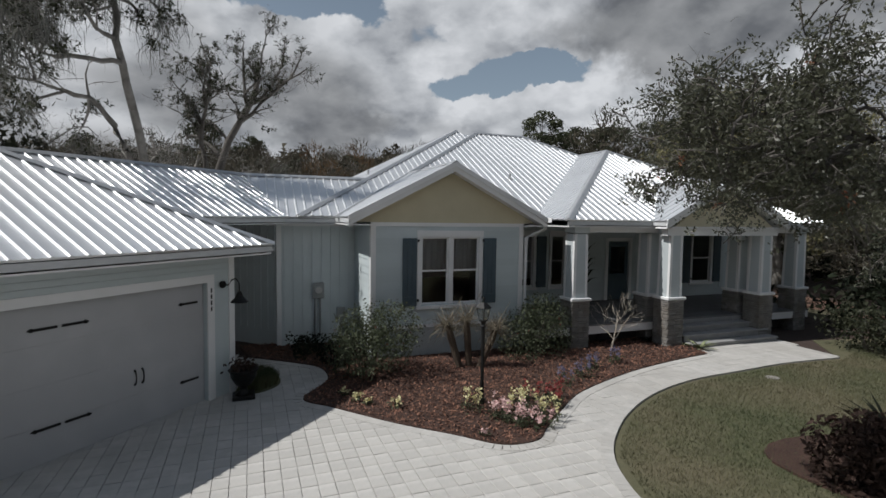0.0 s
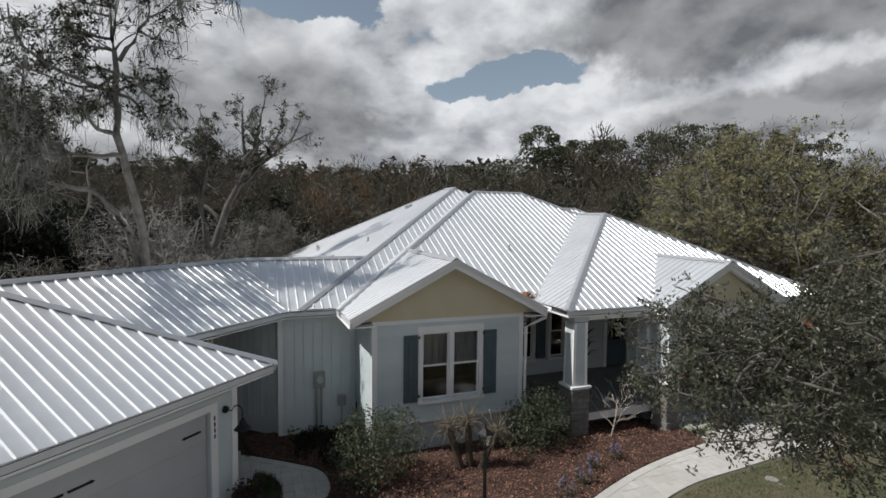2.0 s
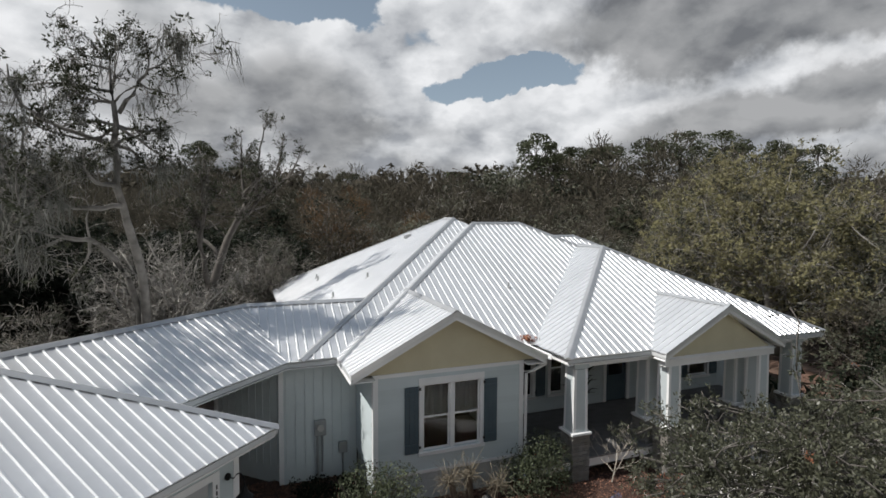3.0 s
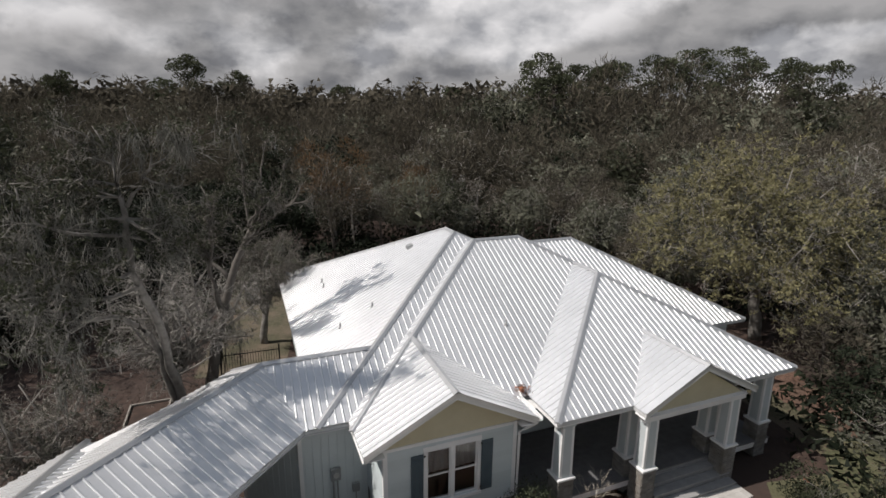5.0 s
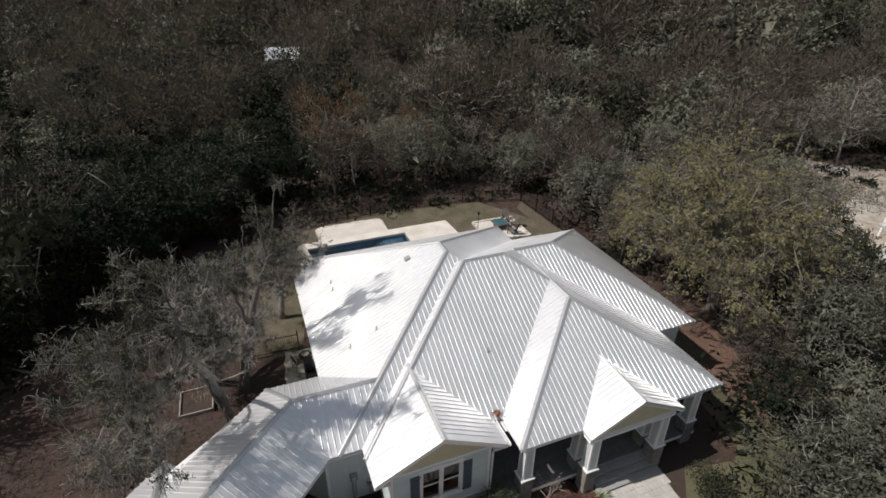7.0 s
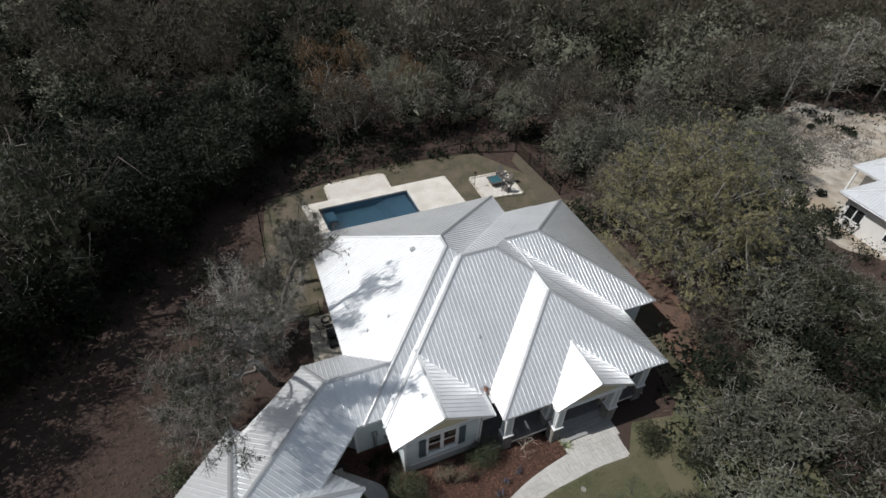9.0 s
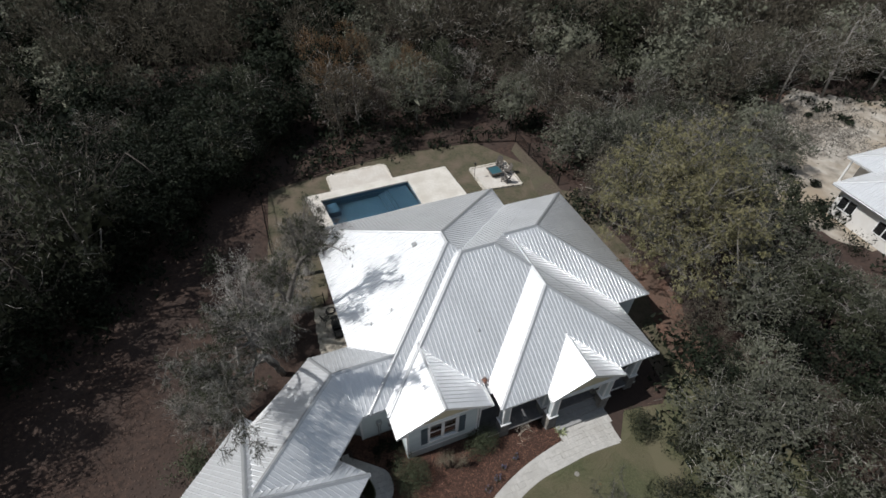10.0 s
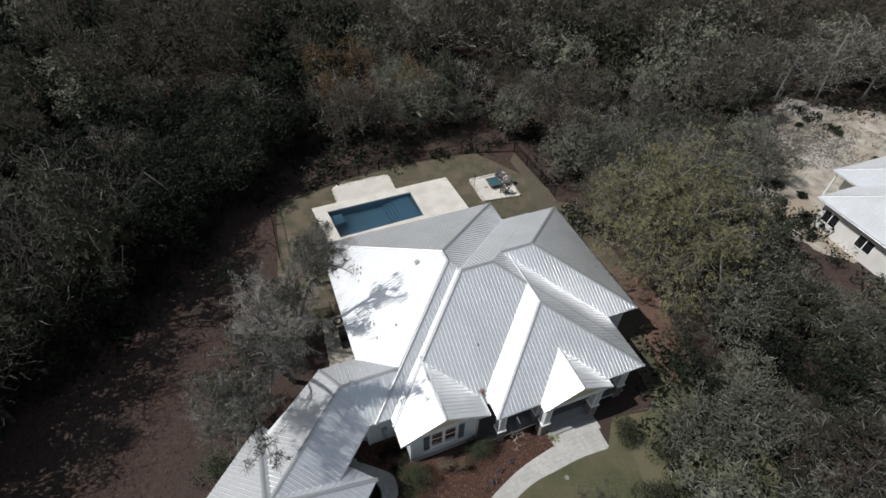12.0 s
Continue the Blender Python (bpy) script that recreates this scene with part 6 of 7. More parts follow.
def wood_kind(seed, height, radius, leaves, size, leaf_mat, twigs, twig_mat, bark, low=0.25, loose=0.75, limbs=8, spray=False, lumps=17):
    rng = R(seed)
    pts, out = crown_points(rng, leaves + twigs, height, radius, low, lumps)
    mid, half = height * (1 + low) / 2, height * (1 - low) / 2
    heart = rng.normal(0, 1, (CORE, 3)); heart /= np.linalg.norm(heart, axis=1, keepdims=True)
    P = np.concatenate([np.array([0, 0, mid - 0.12 * half]) + heart * np.array([radius, radius, half]) * rng.uniform(0.2, 0.58, (CORE, 1)), pts[:leaves]])
    D = np.concatenate([heart, out[:leaves]])
    S = np.concatenate([np.full(CORE, 0.42 if spray else 0.60), np.full(leaves, size)])
    return dict(trunk=stick(height, radius, rng, limbs).mesh("trunk", bark, True),
                crown=blade_mesh("crown", rng, P, S, leaf_mat, 0.15 if spray else 0.5, D, loose, D if spray else None),
                branchwork=twig_mesh("branchwork", rng, pts[leaves:], 1.05, 0.014, twig_mat, 0.05, (0, 0, height * 0.4), 0.5))


KINDS = [
    (wood_kind(21, 11.0, 4.3, 3300, 0.25, M_LEAFB, 200, M_TWIGB, M_BARKD, 0.08, 0.6, 8, True), "leafless brown woodland tree in the dense woods"),
    (wood_kind(22, 12.0, 4.5, 3100, 0.26, M_LEAFB, 260, M_TWIG, M_BARKD, 0.10, 0.6, 9, True), "grey-brown bare woodland tree in the dense woods"),
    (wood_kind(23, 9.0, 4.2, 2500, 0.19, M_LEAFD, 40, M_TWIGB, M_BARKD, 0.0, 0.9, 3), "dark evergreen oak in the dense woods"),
    (wood_kind(24, 11.0, 4.4, 1900, 0.24, M_LEAFB, 620, M_TWIG, M_LIMB, 0.10, 1.2, 16, True), "pale grey twiggy oak in the woods"),
    (wood_kind(25, 10.0, 4.3, 2700, 0.175, M_LEAFG, 170, M_TWIG, M_LIMB, 0.02, 0.8, 12, False, 21), "olive-green live oak with grey limbs"),
    (wood_kind(26, 12.5, 4.6, 240, 0.20, M_LEAFB, 420, M_TWIGB, M_BARKD, 0.2, 1.2, 20, True), "tall bare dark oak at the edge of the woods"),
    (wood_kind(27, 10.5, 4.4, 2600, 0.18, M_LEAF, 150, M_TWIG, M_LIMB, 0.05, 0.8, 10, False, 14), "dull green live oak in the dense woods"),
]


def woodland_tree(kind, m):
    meshes, label = KINDS[kind]
    ob = thing("woodland_tree", label, "tree", m, "woodland trees")
    for name, me in meshes.items():
        p = part(name, me, None, ob)
        if name != "trunk":
            tagged(p, kind="stuff")
    return ob


def in_woods(x, y):
    """Where trees stand: round the lot, but not on it nor on the sand lot."""
    if math.hypot(x + 24.6, (y - 88) * 0.7) < 3.6:
        return False
    if -26 < x < 13 and y > np.interp(x, (-20, -14.8, -9, -3.4, 3, 11.4), (36.0, 37.8, 41.6, 43.6, 45.2, 45.4)):
        return True
    if y >= 54:
        return True
    if x < -11:
        return x < -27.5 + (y - 12) * 0.40
    if x > 10:
        if math.hypot(x - 45.5, (y - 40.5) * 0.98) < 13.2 or (x > 44 and 24 < y < 52) or (30 < x < 66 and 25.5 < y < 33):
            return False
        if math.hypot(x - 17, y - 27) < 5.4 or (x < 15.5 and 17 < y < 30.5):
            return False
        if y > 30:
            return x > 12.4 + max(0.0, 38 - y) * 0.28
        return x > 14.5 + max(0.0, 9 - y) * 0.35 and y > -12
    return False


def plant_woods():
    rng = R(77)
    spots = []
    grid = [(gx, gy) for gy in np.arange(-6, 64, 4.1) for gx in np.arange(-90, 100, 4.1)] + [(gx, gy) for gy in np.arange(65, 84, 4.9) for gx in np.arange(-100, 115, 4.9)] + [(gx, gy) for gy in np.arange(86, 124, 6.4) for gx in np.arange(-140, 150, 6.4)]
    for gx, gy in grid:
            x, y = gx + rng.uniform(-1.7, 1.7), gy + rng.uniform(-1.7, 1.7)
            if not in_woods(x, y) or abs(x) > max(28 + 0.6 * y, 8 + 0.92 * y):
                continue
            left_edge = -27.5 + (y - 12) * 0.40 - 7 < x < -11 and y < 44
            right_low = x > 10 and y < 44
            if right_low or left_edge:
                continue
            if x < -11 and y < 58:
                w = (0.13, 0.10, 0.36, 0.06, 0.14, 0.0, 0.21)
            elif x < -11 and y < 85:
                w = (0.20, 0.14, 0.42, 0.05, 0.07, 0.0, 0.12)
            elif y < 62:
                w = (0.12, 0.12, 0.08, 0.16, 0.38, 0.0, 0.14)
            elif y < 85:
                w = (0.30, 0.26, 0.05, 0.12, 0.17, 0.0, 0.10)
            elif x < 10:
                w = (0.44, 0.34, 0.02, 0.06, 0.09, 0.0, 0.05)
            else:
                w = (0.22, 0.16, 0.14, 0.06, 0.24, 0.0, 0.18)
            k = int(rng.choice(7, p=w))
            s = rng.uniform(0.62, 1.08) * (0.74 if y < 58 else 1.0 if y < 85 else 1.42 if x < 12 else 1.78)
            m = pose(x, y, 0, rng.uniform(-4, 4), rng.uniform(-4, 4), rng.uniform(0, 360)) @ Matrix.Diagonal((s, s, s * rng.uniform(0.88, 1.15), 1))
            spots.append((math.hypot(x, y - 14), k, m))
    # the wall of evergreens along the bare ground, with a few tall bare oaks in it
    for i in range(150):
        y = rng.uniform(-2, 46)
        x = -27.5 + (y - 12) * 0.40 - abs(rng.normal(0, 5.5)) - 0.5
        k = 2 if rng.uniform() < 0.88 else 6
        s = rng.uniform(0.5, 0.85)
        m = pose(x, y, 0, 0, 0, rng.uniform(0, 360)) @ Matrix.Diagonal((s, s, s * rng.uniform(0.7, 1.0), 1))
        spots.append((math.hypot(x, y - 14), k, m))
    for y in (6.0, 14.5, 27.0):
        x = -28.5 + (y - 12) * 0.40 + rng.uniform(-1.5, 1.0)
        s = rng.uniform(0.85, 1.05)
        spots.append((0.0, 5, pose(x, y, 0, 0, rng.uniform(0, 8), rng.uniform(0, 360)) @ Matrix.Diagonal((s, s, s, 1))))
    # taller oaks along the edge, whose shade lies over the bare ground
    for i, y in enumerate((5.0, 9.0, 12.0, 15.5, 18.5, 21.5, 25.0)):
        s = rng.uniform(0.92, 1.08)
        m = pose(-27.9 + (y - 12) * 0.40 + rng.uniform(-0.8, 0.8), y, 0, 0, 0, rng.uniform(0, 360)) @ Matrix.Diagonal((s * 0.8, s * 0.8, s * 1.1, 1))
        spots.append((0.0, 5 if i % 2 else 6, m))
    # the low, closed woods on the other side, a tree to every few paces
    taken = []
    for i in range(4000):
        x, y = rng.uniform(12, 44), rng.uniform(-10, 44)
        if not in_woods(x, y) or min([math.hypot(x - a, y - b) for a, b in taken] or [9]) < 2.55 or abs(x) > 24 + (y + 14) * 0.98 or (x > 26.6 and 22.5 < y < 37):
            continue
        taken.append((x, y))
        k = int(rng.choice(7, p=(0.06, 0.05, 0.10, 0.17, 0.44, 0.0, 0.18)))
        s = rng.uniform(0.42, 0.64) * (1.0 if x > 16 or y > 20 else 0.85)
        m = pose(x, y, 0, rng.uniform(-5, 5), rng.uniform(-5, 5), rng.uniform(0, 360)) @ Matrix.Diagonal((s * 1.12, s * 1.12, s * rng.uniform(0.8, 1.1), 1))
        spots.append((math.hypot(x, y - 14), k, m))
    # unseen woods added behind the viewer, to block low sky light from the house front
    for gx in np.arange(-62, 63, 5.2):
        for gy in (-18.0, -23.5, -29.0):
            m = pose(gx + rng.uniform(-1.8, 1.8), gy + rng.uniform(-1.8, 1.8), 0, 0, 0, rng.uniform(0, 360)) @ Matrix.Diagonal((1.25, 1.25, rng.uniform(1.15, 1.45), 1))
            spots.append((500.0, 2 if rng.uniform() < 0.5 else 4, m))
    for x, y, s in ((45.5, 53.5, 0.95), (39.5, 52.0, 0.8), (33.0, 50.5, 0.75), (52.0, 54.5, 0.9)):
        spots.append((0.0, 3, pose(x, y, 0, 0, 0, rng.uniform(0, 360)) @ Matrix.Diagonal((s, s, s, 1))))
    spots.sort(key=lambda q: q[0])
    for d, k, m in spots[:300]:
        woodland_tree(k, m)
    # the rest of the woods, past what one could count
    holder = tagged(thing("woods", "dense brown-grey woods behind the garden, with an added belt behind the viewer", "woods"), kind="stuff")
    rest = spots[300:]
    for key, step in (("crown", 3), ("branchwork", 5)):
        for kind in range(len(KINDS)):
            me = KINDS[kind][0][key]
            co = np.empty(len(me.vertices) * 3, dtype=np.float32); me.vertices.foreach_get("co", co)
            co = co.reshape(-1, step, 3)
            V = []
            # fewer and larger leaves farther off
            for near, far, share, grow in ((0, 80, 0.40, 1.45), (80, 999, 0.30, 1.38)):
                few = co[:CORE + int((len(co) - CORE) * share)] if key == "crown" else co[:int(len(co) * share * 0.5)]
                mid = few.mean(axis=1, keepdims=True)
                few = (mid + (few - mid) * (grow if key == "crown" else 1.2)).reshape(-1, 3)
                for d, k, m in rest:
                    if k == kind and near <= d < far:
                        a = np.array(m)
                        V.append(few @ a[:3, :3].T + a[:3, 3])
            if not V:
                continue
            V = np.concatenate(V)
            if key == "crown":
                F = np.arange(len(V)).reshape(-1, 3)
            else:
                q = 5 * np.arange(len(V) // 5)[:, None]
                F = np.concatenate([q + np.array([0, 1, 2]), q + np.array([0, 2, 3]), q + np.array([3, 2, 4])])
            tagged(part(key, np_mesh(key, V, F, me.materials[0]), None, holder), kind="stuff")
    return len(spots)


plant_woods()


def far_woods():
    rng = R(91)
    C, D = [], []
    for i in range(1350):
        y = 122 + 560 * rng.uniform(0, 1) ** 2.3
        x = rng.uniform(-1.05, 1.05) * y
        h = rng.uniform(16, 21.5)
        n = 95
        a = rng.normal(0, 1, (n, 3)); a[:, 2] += 0.3; a /= np.linalg.norm(a, axis=1, keepdims=True)
        D.append(a.copy())
        a *= rng.uniform(0.4, 1, (n, 1)) ** 0.5
        C.append(np.array([x, y, h * 0.60]) + a * np.array([rng.uniform(3.5, 5.5), rng.uniform(3.5, 5.5), h * 0.38]))
    ob = new("far_woods", blade_mesh("far_woods", rng, np.concatenate(C), 0.95, M_LEAFB, 0.6, np.concatenate(D), 0.7))
    tagged(ob, "brown-grey woods stretching to the horizon", "woods", kind="stuff")


far_woods()


def pine(x, y, height, seed):
    """A tall pine with a bare stem and flat tufts at the top."""
    rng = R(seed)
    ob = thing("pine_tree", "tall dark pine standing above the woods", "tree", pose(x, y, 0), "pines")
    b, C = Build(), []
    b.tube([(0, 0, -0.2), (rng.normal(0, 0.2), rng.normal(0, 0.2), height * 0.5), (rng.normal(0, 0.4), 0, height * 0.94)], [0.28, 0.2, 0.05], 6)
    D = []
    wide = height * rng.uniform(0.13, 0.20)
    for k in range(26):
        a, q = rng.uniform(0, 6.28), math.sqrt(rng.uniform(0.02, 1))
        e = np.array([math.cos(a) * wide * q, math.sin(a) * wide * q, height * (0.76 + 0.21 * math.sqrt(1 - 0.9 * q * q)) - (height * rng.uniform(0, 0.22) if rng.uniform() < 0.6 else 0)])
        z = e[2] - height * 0.07 - wide * q * 0.35
        b.tube([(0, 0, z), (e[0] * 0.55, e[1] * 0.55, z + (e[2] - z) * 0.35), tuple(e)], [0.09, 0.06, 0.02], 4)
        d = rng.normal(0, 1, (85, 3)); d[:, 2] += 0.5; d /= np.linalg.norm(d, axis=1, keepdims=True)
        C.append(e + d * np.array([height * 0.058, height * 0.058, height * 0.036]) * rng.uniform(0.5, 1.15, (85, 1)) ** 0.5)
        D.append(d)
    part("trunk", b, M_BARKD, ob)
    tagged(part("crown", leaf_mesh("crown", rng, np.concatenate(C), 0.26, M_PINE, 0.5, np.concatenate(D), 0.9), None, ob), kind="stuff")


for i, (x, y, h) in enumerate(((19.5, 95, 17.5), (24, 101, 15.5), (30, 108, 17), (34, 104, 16.5), (39, 112, 18), (46, 108, 18.5), (52, 106, 19.5), (57, 112, 18.5), (62, 108, 20), (68, 114, 19), (74, 110, 18.5), (82, 116, 18), (-52, 118, 18.5), (-44, 124, 16.5),
                                (-22, 140, 15), (-12, 130, 13.5), (6, 126, 14.5), (-62, 128, 15.5), (-80, 120, 16), (90, 118, 19))):
    pine(x, y, h * 1.32, 300 + i)


KINDS.append((wood_kind(28, 11.0, 4.2, 3000, 0.24, material("rust_brown_sprays", (0.105, 0.066, 0.036), (0.165, 0.108, 0.062), 0.4, 0.9, island=0.3, trans=0.3, spec=0.1), 200, M_TWIG, M_LIMB, 0.1, 0.8, 10, True), "brown-leaved oak that has kept its dead leaves"))
woodland_tree(len(KINDS) - 1, pose(-9.0, 47.5, 0, 0, 0, 40) @ Matrix.Diagonal((0.86, 0.86, 0.92, 1)))
woodland_tree(len(KINDS) - 1, pose(-1.5, 49.0, 0, 0, 0, 130) @ Matrix.Diagonal((0.6, 0.6, 0.72, 1)))


def far_house():
    """A pale roof that shows between the trees far behind the garden."""
    ob = thing("far_house", "pale roofed house half hidden by the far woods", "house", pose(-24.2, 92.0, -1.9, 0, 0, 12))
    part("wall", Build().box(-2.4, -3.0, 0, 2.4, 3.0, 7.2), M_WHITEWALL, ob)
    part("roof", Build().loft([[(x, -3.6, 7.2), (x, 3.6, 7.2), (x, 0, 8.8)] for x in (-2.8, 2.8)]), M_ROOF, ob)
    for x in (-1.3, 1.2):
        part("window", Build().box(x - 0.5, -3.04, 5.0, x + 0.5, -3.0, 6.3), M_GLASS, ob)


far_house()


def undergrowth():
    """Palmetto and evergreen scrub under the trees, past counting."""
    rng = R(55)
    C, D = [], []
    n = 0
    while n < 2300:
        y = rng.uniform(-8, 84)
        x = rng.uniform(-76, 76)
        rim = 28 < x < 46 and 24 < y < 54 and rng.uniform() < (0.4 if x < 33 or y > 48 else 0.06)
        edge = in_woods(x, y) or in_woods(x + 1.5, y + 1.5) or in_woods(x - 1.5, y + 1.5) or rim
        if not edge or abs(x) > max(28 + 0.6 * y, 8 + 0.92 * y):
            continue
        r = rng.uniform(0.8, 1.9) * (1.0 if y < 50 and not rim else 0.55 if rim else 1.35)
        k = 48
        d = rng.normal(0, 1, (k, 3)); d[:, 2] = np.abs(d[:, 2]); d /= np.linalg.norm(d, axis=1, keepdims=True)
        D.append(d)
        C.append(np.array([x, y, 0.1]) + d * np.array([r, r, r * rng.uniform(0.6, 1.1)]) * rng.uniform(0.5, 1.05, (k, 1)))
        n += 1
    # the dark leaf colour also paints the shade in the gaps between trees
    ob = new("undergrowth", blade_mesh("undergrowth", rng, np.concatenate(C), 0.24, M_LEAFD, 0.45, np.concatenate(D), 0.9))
    tagged(ob, "green scrub and palmetto under the woods, darkened for the shade between trees", "undergrowth", kind="stuff")


undergrowth()

# ---- planting and small things in front of the house ----
def shrub(name, label, x, y, r, h, leaves, size, mat, seed, flowers=None, stems=9, z=0.06, group="", dome=0.55):
    """A bush: stems from the ground and a lumpy crown of leaves."""
    rng = R(seed)
    ob = thing(name, label, "shrub", pose(x, y, z), group)
    b = Build()
    for k in range(stems):
        a = rng.uniform(0, 6.28)
        e = Vector((math.cos(a) * r * rng.uniform(0.3, 0.8), math.sin(a) * r * rng.uniform(0.3, 0.8), h * rng.uniform(0.55, 0.9)))
        b.tube([(0.05 * math.cos(a), 0.05 * math.sin(a), -0.1), e * 0.5 + Vector(rng.normal(0, 0.06, 3)), e], [0.022, 0.014, 0.006], 4)
    part("stem", b, M_BARKD, ob)
    lumps = 12
    c = np.stack([rng.normal(0, 0.42 * r, lumps), rng.normal(0, 0.42 * r, lumps), h * rng.uniform(0.25, 0.78, lumps)], 1)
    k = rng.integers(0, lumps, leaves)
    d = rng.normal(0, 1, (leaves, 3)); d /= np.linalg.norm(d, axis=1, keepdims=True)
    P = c[k] + d * (min(r, h) * dome * rng.uniform(0.35, 1.0, (leaves, 1)) ** 0.5)
    P[:, 2] = np.maximum(P[:, 2], 0.03)
    part("crown", leaf_mesh("crown", rng, P, size, mat, 0.5), None, ob)
    if flowers:
        n, fs, fm = flowers
        out = P[np.argsort(-(P[:, 2] + np.hypot(P[:, 0], P[:, 1])))[:leaves // 3]]
        part("blossom", leaf_mesh("blossom", rng, out[rng.integers(0, len(out), n)], fs, fm, 0.8), None, ob)
    return ob


shrub("azalea_bush", "rounded azalea bush with a few red buds in the mulch", -1.75, 11.35, 1.15, 1.55, 6000, 0.034, M_SHRUB, 41, (24, 0.024, M_REDFL))
shrub("azalea_bush", "rounded azalea bush beside the porch", 2.35, 13.0, 1.10, 1.35, 5600, 0.034, M_SHRUB, 42, (20, 0.024, M_REDFL))
shrub("low_shrub", "low dark shrub against the wing wall", -3.5, 12.8, 0.45, 0.42, 700, 0.045, M_LEAFD, 43)
shrub("low_shrub", "low dark shrub against the wing wall", -2.6, 13.0, 0.45, 0.4, 600, 0.045, M_LEAFD, 44)
shrub("low_shrub", "sprawling low shrub at the bed's shaded edge", -2.5, 11.9, 0.5, 0.4, 500, 0.04, M_LEAFD, 45)
shrub("low_shrub", "dark shrub at the foot of the porch", 4.9, 15.0, 0.55, 0.5, 600, 0.05, M_LEAFD, 46)
shrub("low_shrub", "dark shrub at the foot of the porch", 3.4, 14.5, 0.5, 0.7, 600, 0.05, M_LEAFD, 47)
shrub("purple_leaf_shrub", "low red-brown ornamental grass mound in the lawn bed", 5.75, 6.75, 0.85, 0.7, 3600, 0.05, M_REDSHRUB, 48, dome=0.6)
shrub("purple_leaf_shrub", "low red-brown ornamental grass mound in the lawn bed", 7.2, 6.3, 0.9, 0.75, 2600, 0.055, M_REDSHRUB, 49, dome=0.6)
shrub("green_bush", "small bright green bush beside the garage", -13.1, 12.0, 1.2, 1.7, 1800, 0.06, M_SHRUB, 50)
shrub("green_bush", "small green bush on the leaf litter", -16.0, 27.0, 1.0, 1.2, 1000, 0.06, M_SHRUB, 51)
for i, (x, y, r, h) in enumerate(((35.0, 36.6, 0.45, 0.7), (33.6, 33.9, 0.8, 0.6), (32.7, 31.2, 0.8, 0.7), (33.2, 28.2, 1.2, 1.5))):
    shrub("sand_scrub", "low dark scrub bush on the sand lot", x, y, r, h, 420, 0.09, M_LEAFD, 90 + i, z=0.0)
for i, (x, y, r, h) in enumerate(((11.6, 13.6, 0.9, 1.2), (13.3, 12.4, 1.3, 1.8), (12.4, 10.2, 1.2, 1.5), (14.6, 9.6, 1.6, 2.4), (15.6, 13.2, 1.7, 2.6))):
    shrub("wild_shrub", "wild olive-green shrub at the lawn's edge", x, y, r, h, 1800, 0.055, M_LEAF, 60 + i)


def spiky(name, label, x, y, n, length, mat, seed, z=0.06, width=0.025, rise=0.9):
    """A rosette of sword leaves."""
    rng = R(seed)
    ob = thing(name, label, "plant", pose(x, y, z))
    b = Build()
    for k in range(n):
        a = 2.4 * k + rng.uniform(-0.3, 0.3)
        t = rng.uniform(0.25, 1.0) * rise
        d = Vector((math.cos(a), math.sin(a), t)).normalized()
        s = Vector((-math.sin(a), math.cos(a), 0))
        L = length * rng.uniform(0.7, 1.1)
        p0, p1, p2 = Vector((0, 0, 0.02)), d * L * 0.55, d * L + Vector((0, 0, -0.12 * L))
        w = width
        b.add([p0 - s * w * 0.6, p0 + s * w * 0.6, p1 + s * w, p1 - s * w, p1 + Vector((0, 0, -w * 0.5)), p2], [(0, 1, 2, 4), (0, 4, 3), (3, 4, 5), (4, 2, 5), (0, 3, 2, 1)])
    part("frond", b, mat, ob)
    return ob


spiky("sago_palm", "dark spiky palm in the lawn bed", 7.1, 8.0, 46, 1.0, M_LEAFD, 70, 0.1)
spiky("spider_lily", "pale striped lily clump beside the steps", 6.95, 13.65, 34, 0.5, material("striped_lily_leaves", (0.16, 0.19, 0.09), (0.34, 0.36, 0.22), 6, 0.6, island=0.3), 71)
spiky("spider_lily", "dark strap-leaved clump at the porch foot", 5.9, 14.4, 26, 0.5, M_LEAFD, 72)


def stub_palms():
    rng = R(80)
    ob = thing("cut_back_palm", "multi-stemmed palm with fibrous trunks and dry tan fronds", "palm", pose(0.35, 11.75, 0.05))
    for (dx, dy, lx, h) in ((0, 0, -0.30, 1.0), (0.22, 0.05, -0.08, 1.1), (0.45, 0.0, 0.36, 0.9)):
        b = Build()
        pts = [(dx + lx * t, dy, h * t) for t in (0, 0.25, 0.5, 0.75, 1.0)]
        b.tube(pts, [0.075, 0.085, 0.08, 0.085, 0.06], 8)
        part("stem", b, material("fibrous_palm_trunk", (0.05, 0.036, 0.026), (0.11, 0.082, 0.058), 30, 0.95, 0, 0.9, 60), ob)
        f = R(81)
        C = np.array(pts[-1]) + f.normal(0, 0.07, (150, 3))
        part("frond", twig_mesh("frond", f, C, 0.5, 0.007, M_DRY, -0.3), None, ob, "dry tan frond tuft")


stub_palms()


def bare_shrub():
    rng = R(82)
    ob = thing("bare_shrub", "leafless pale-barked shrub in the mulch bed", "shrub", pose(4.45, 13.45, 0.06))
    paths, tips = skeleton(rng, 1.45, 1.5, fork=0.35, girth=0.026, limbs=6, levels=3, up=0.7, wander=0.16, split=2)
    b = Build()
    for pts, rad, lv in paths:
        b.tube(pts, [max(r, 0.0035) for r in rad], 4)
    part("branch", b, M_PALE, ob)


bare_shrub()


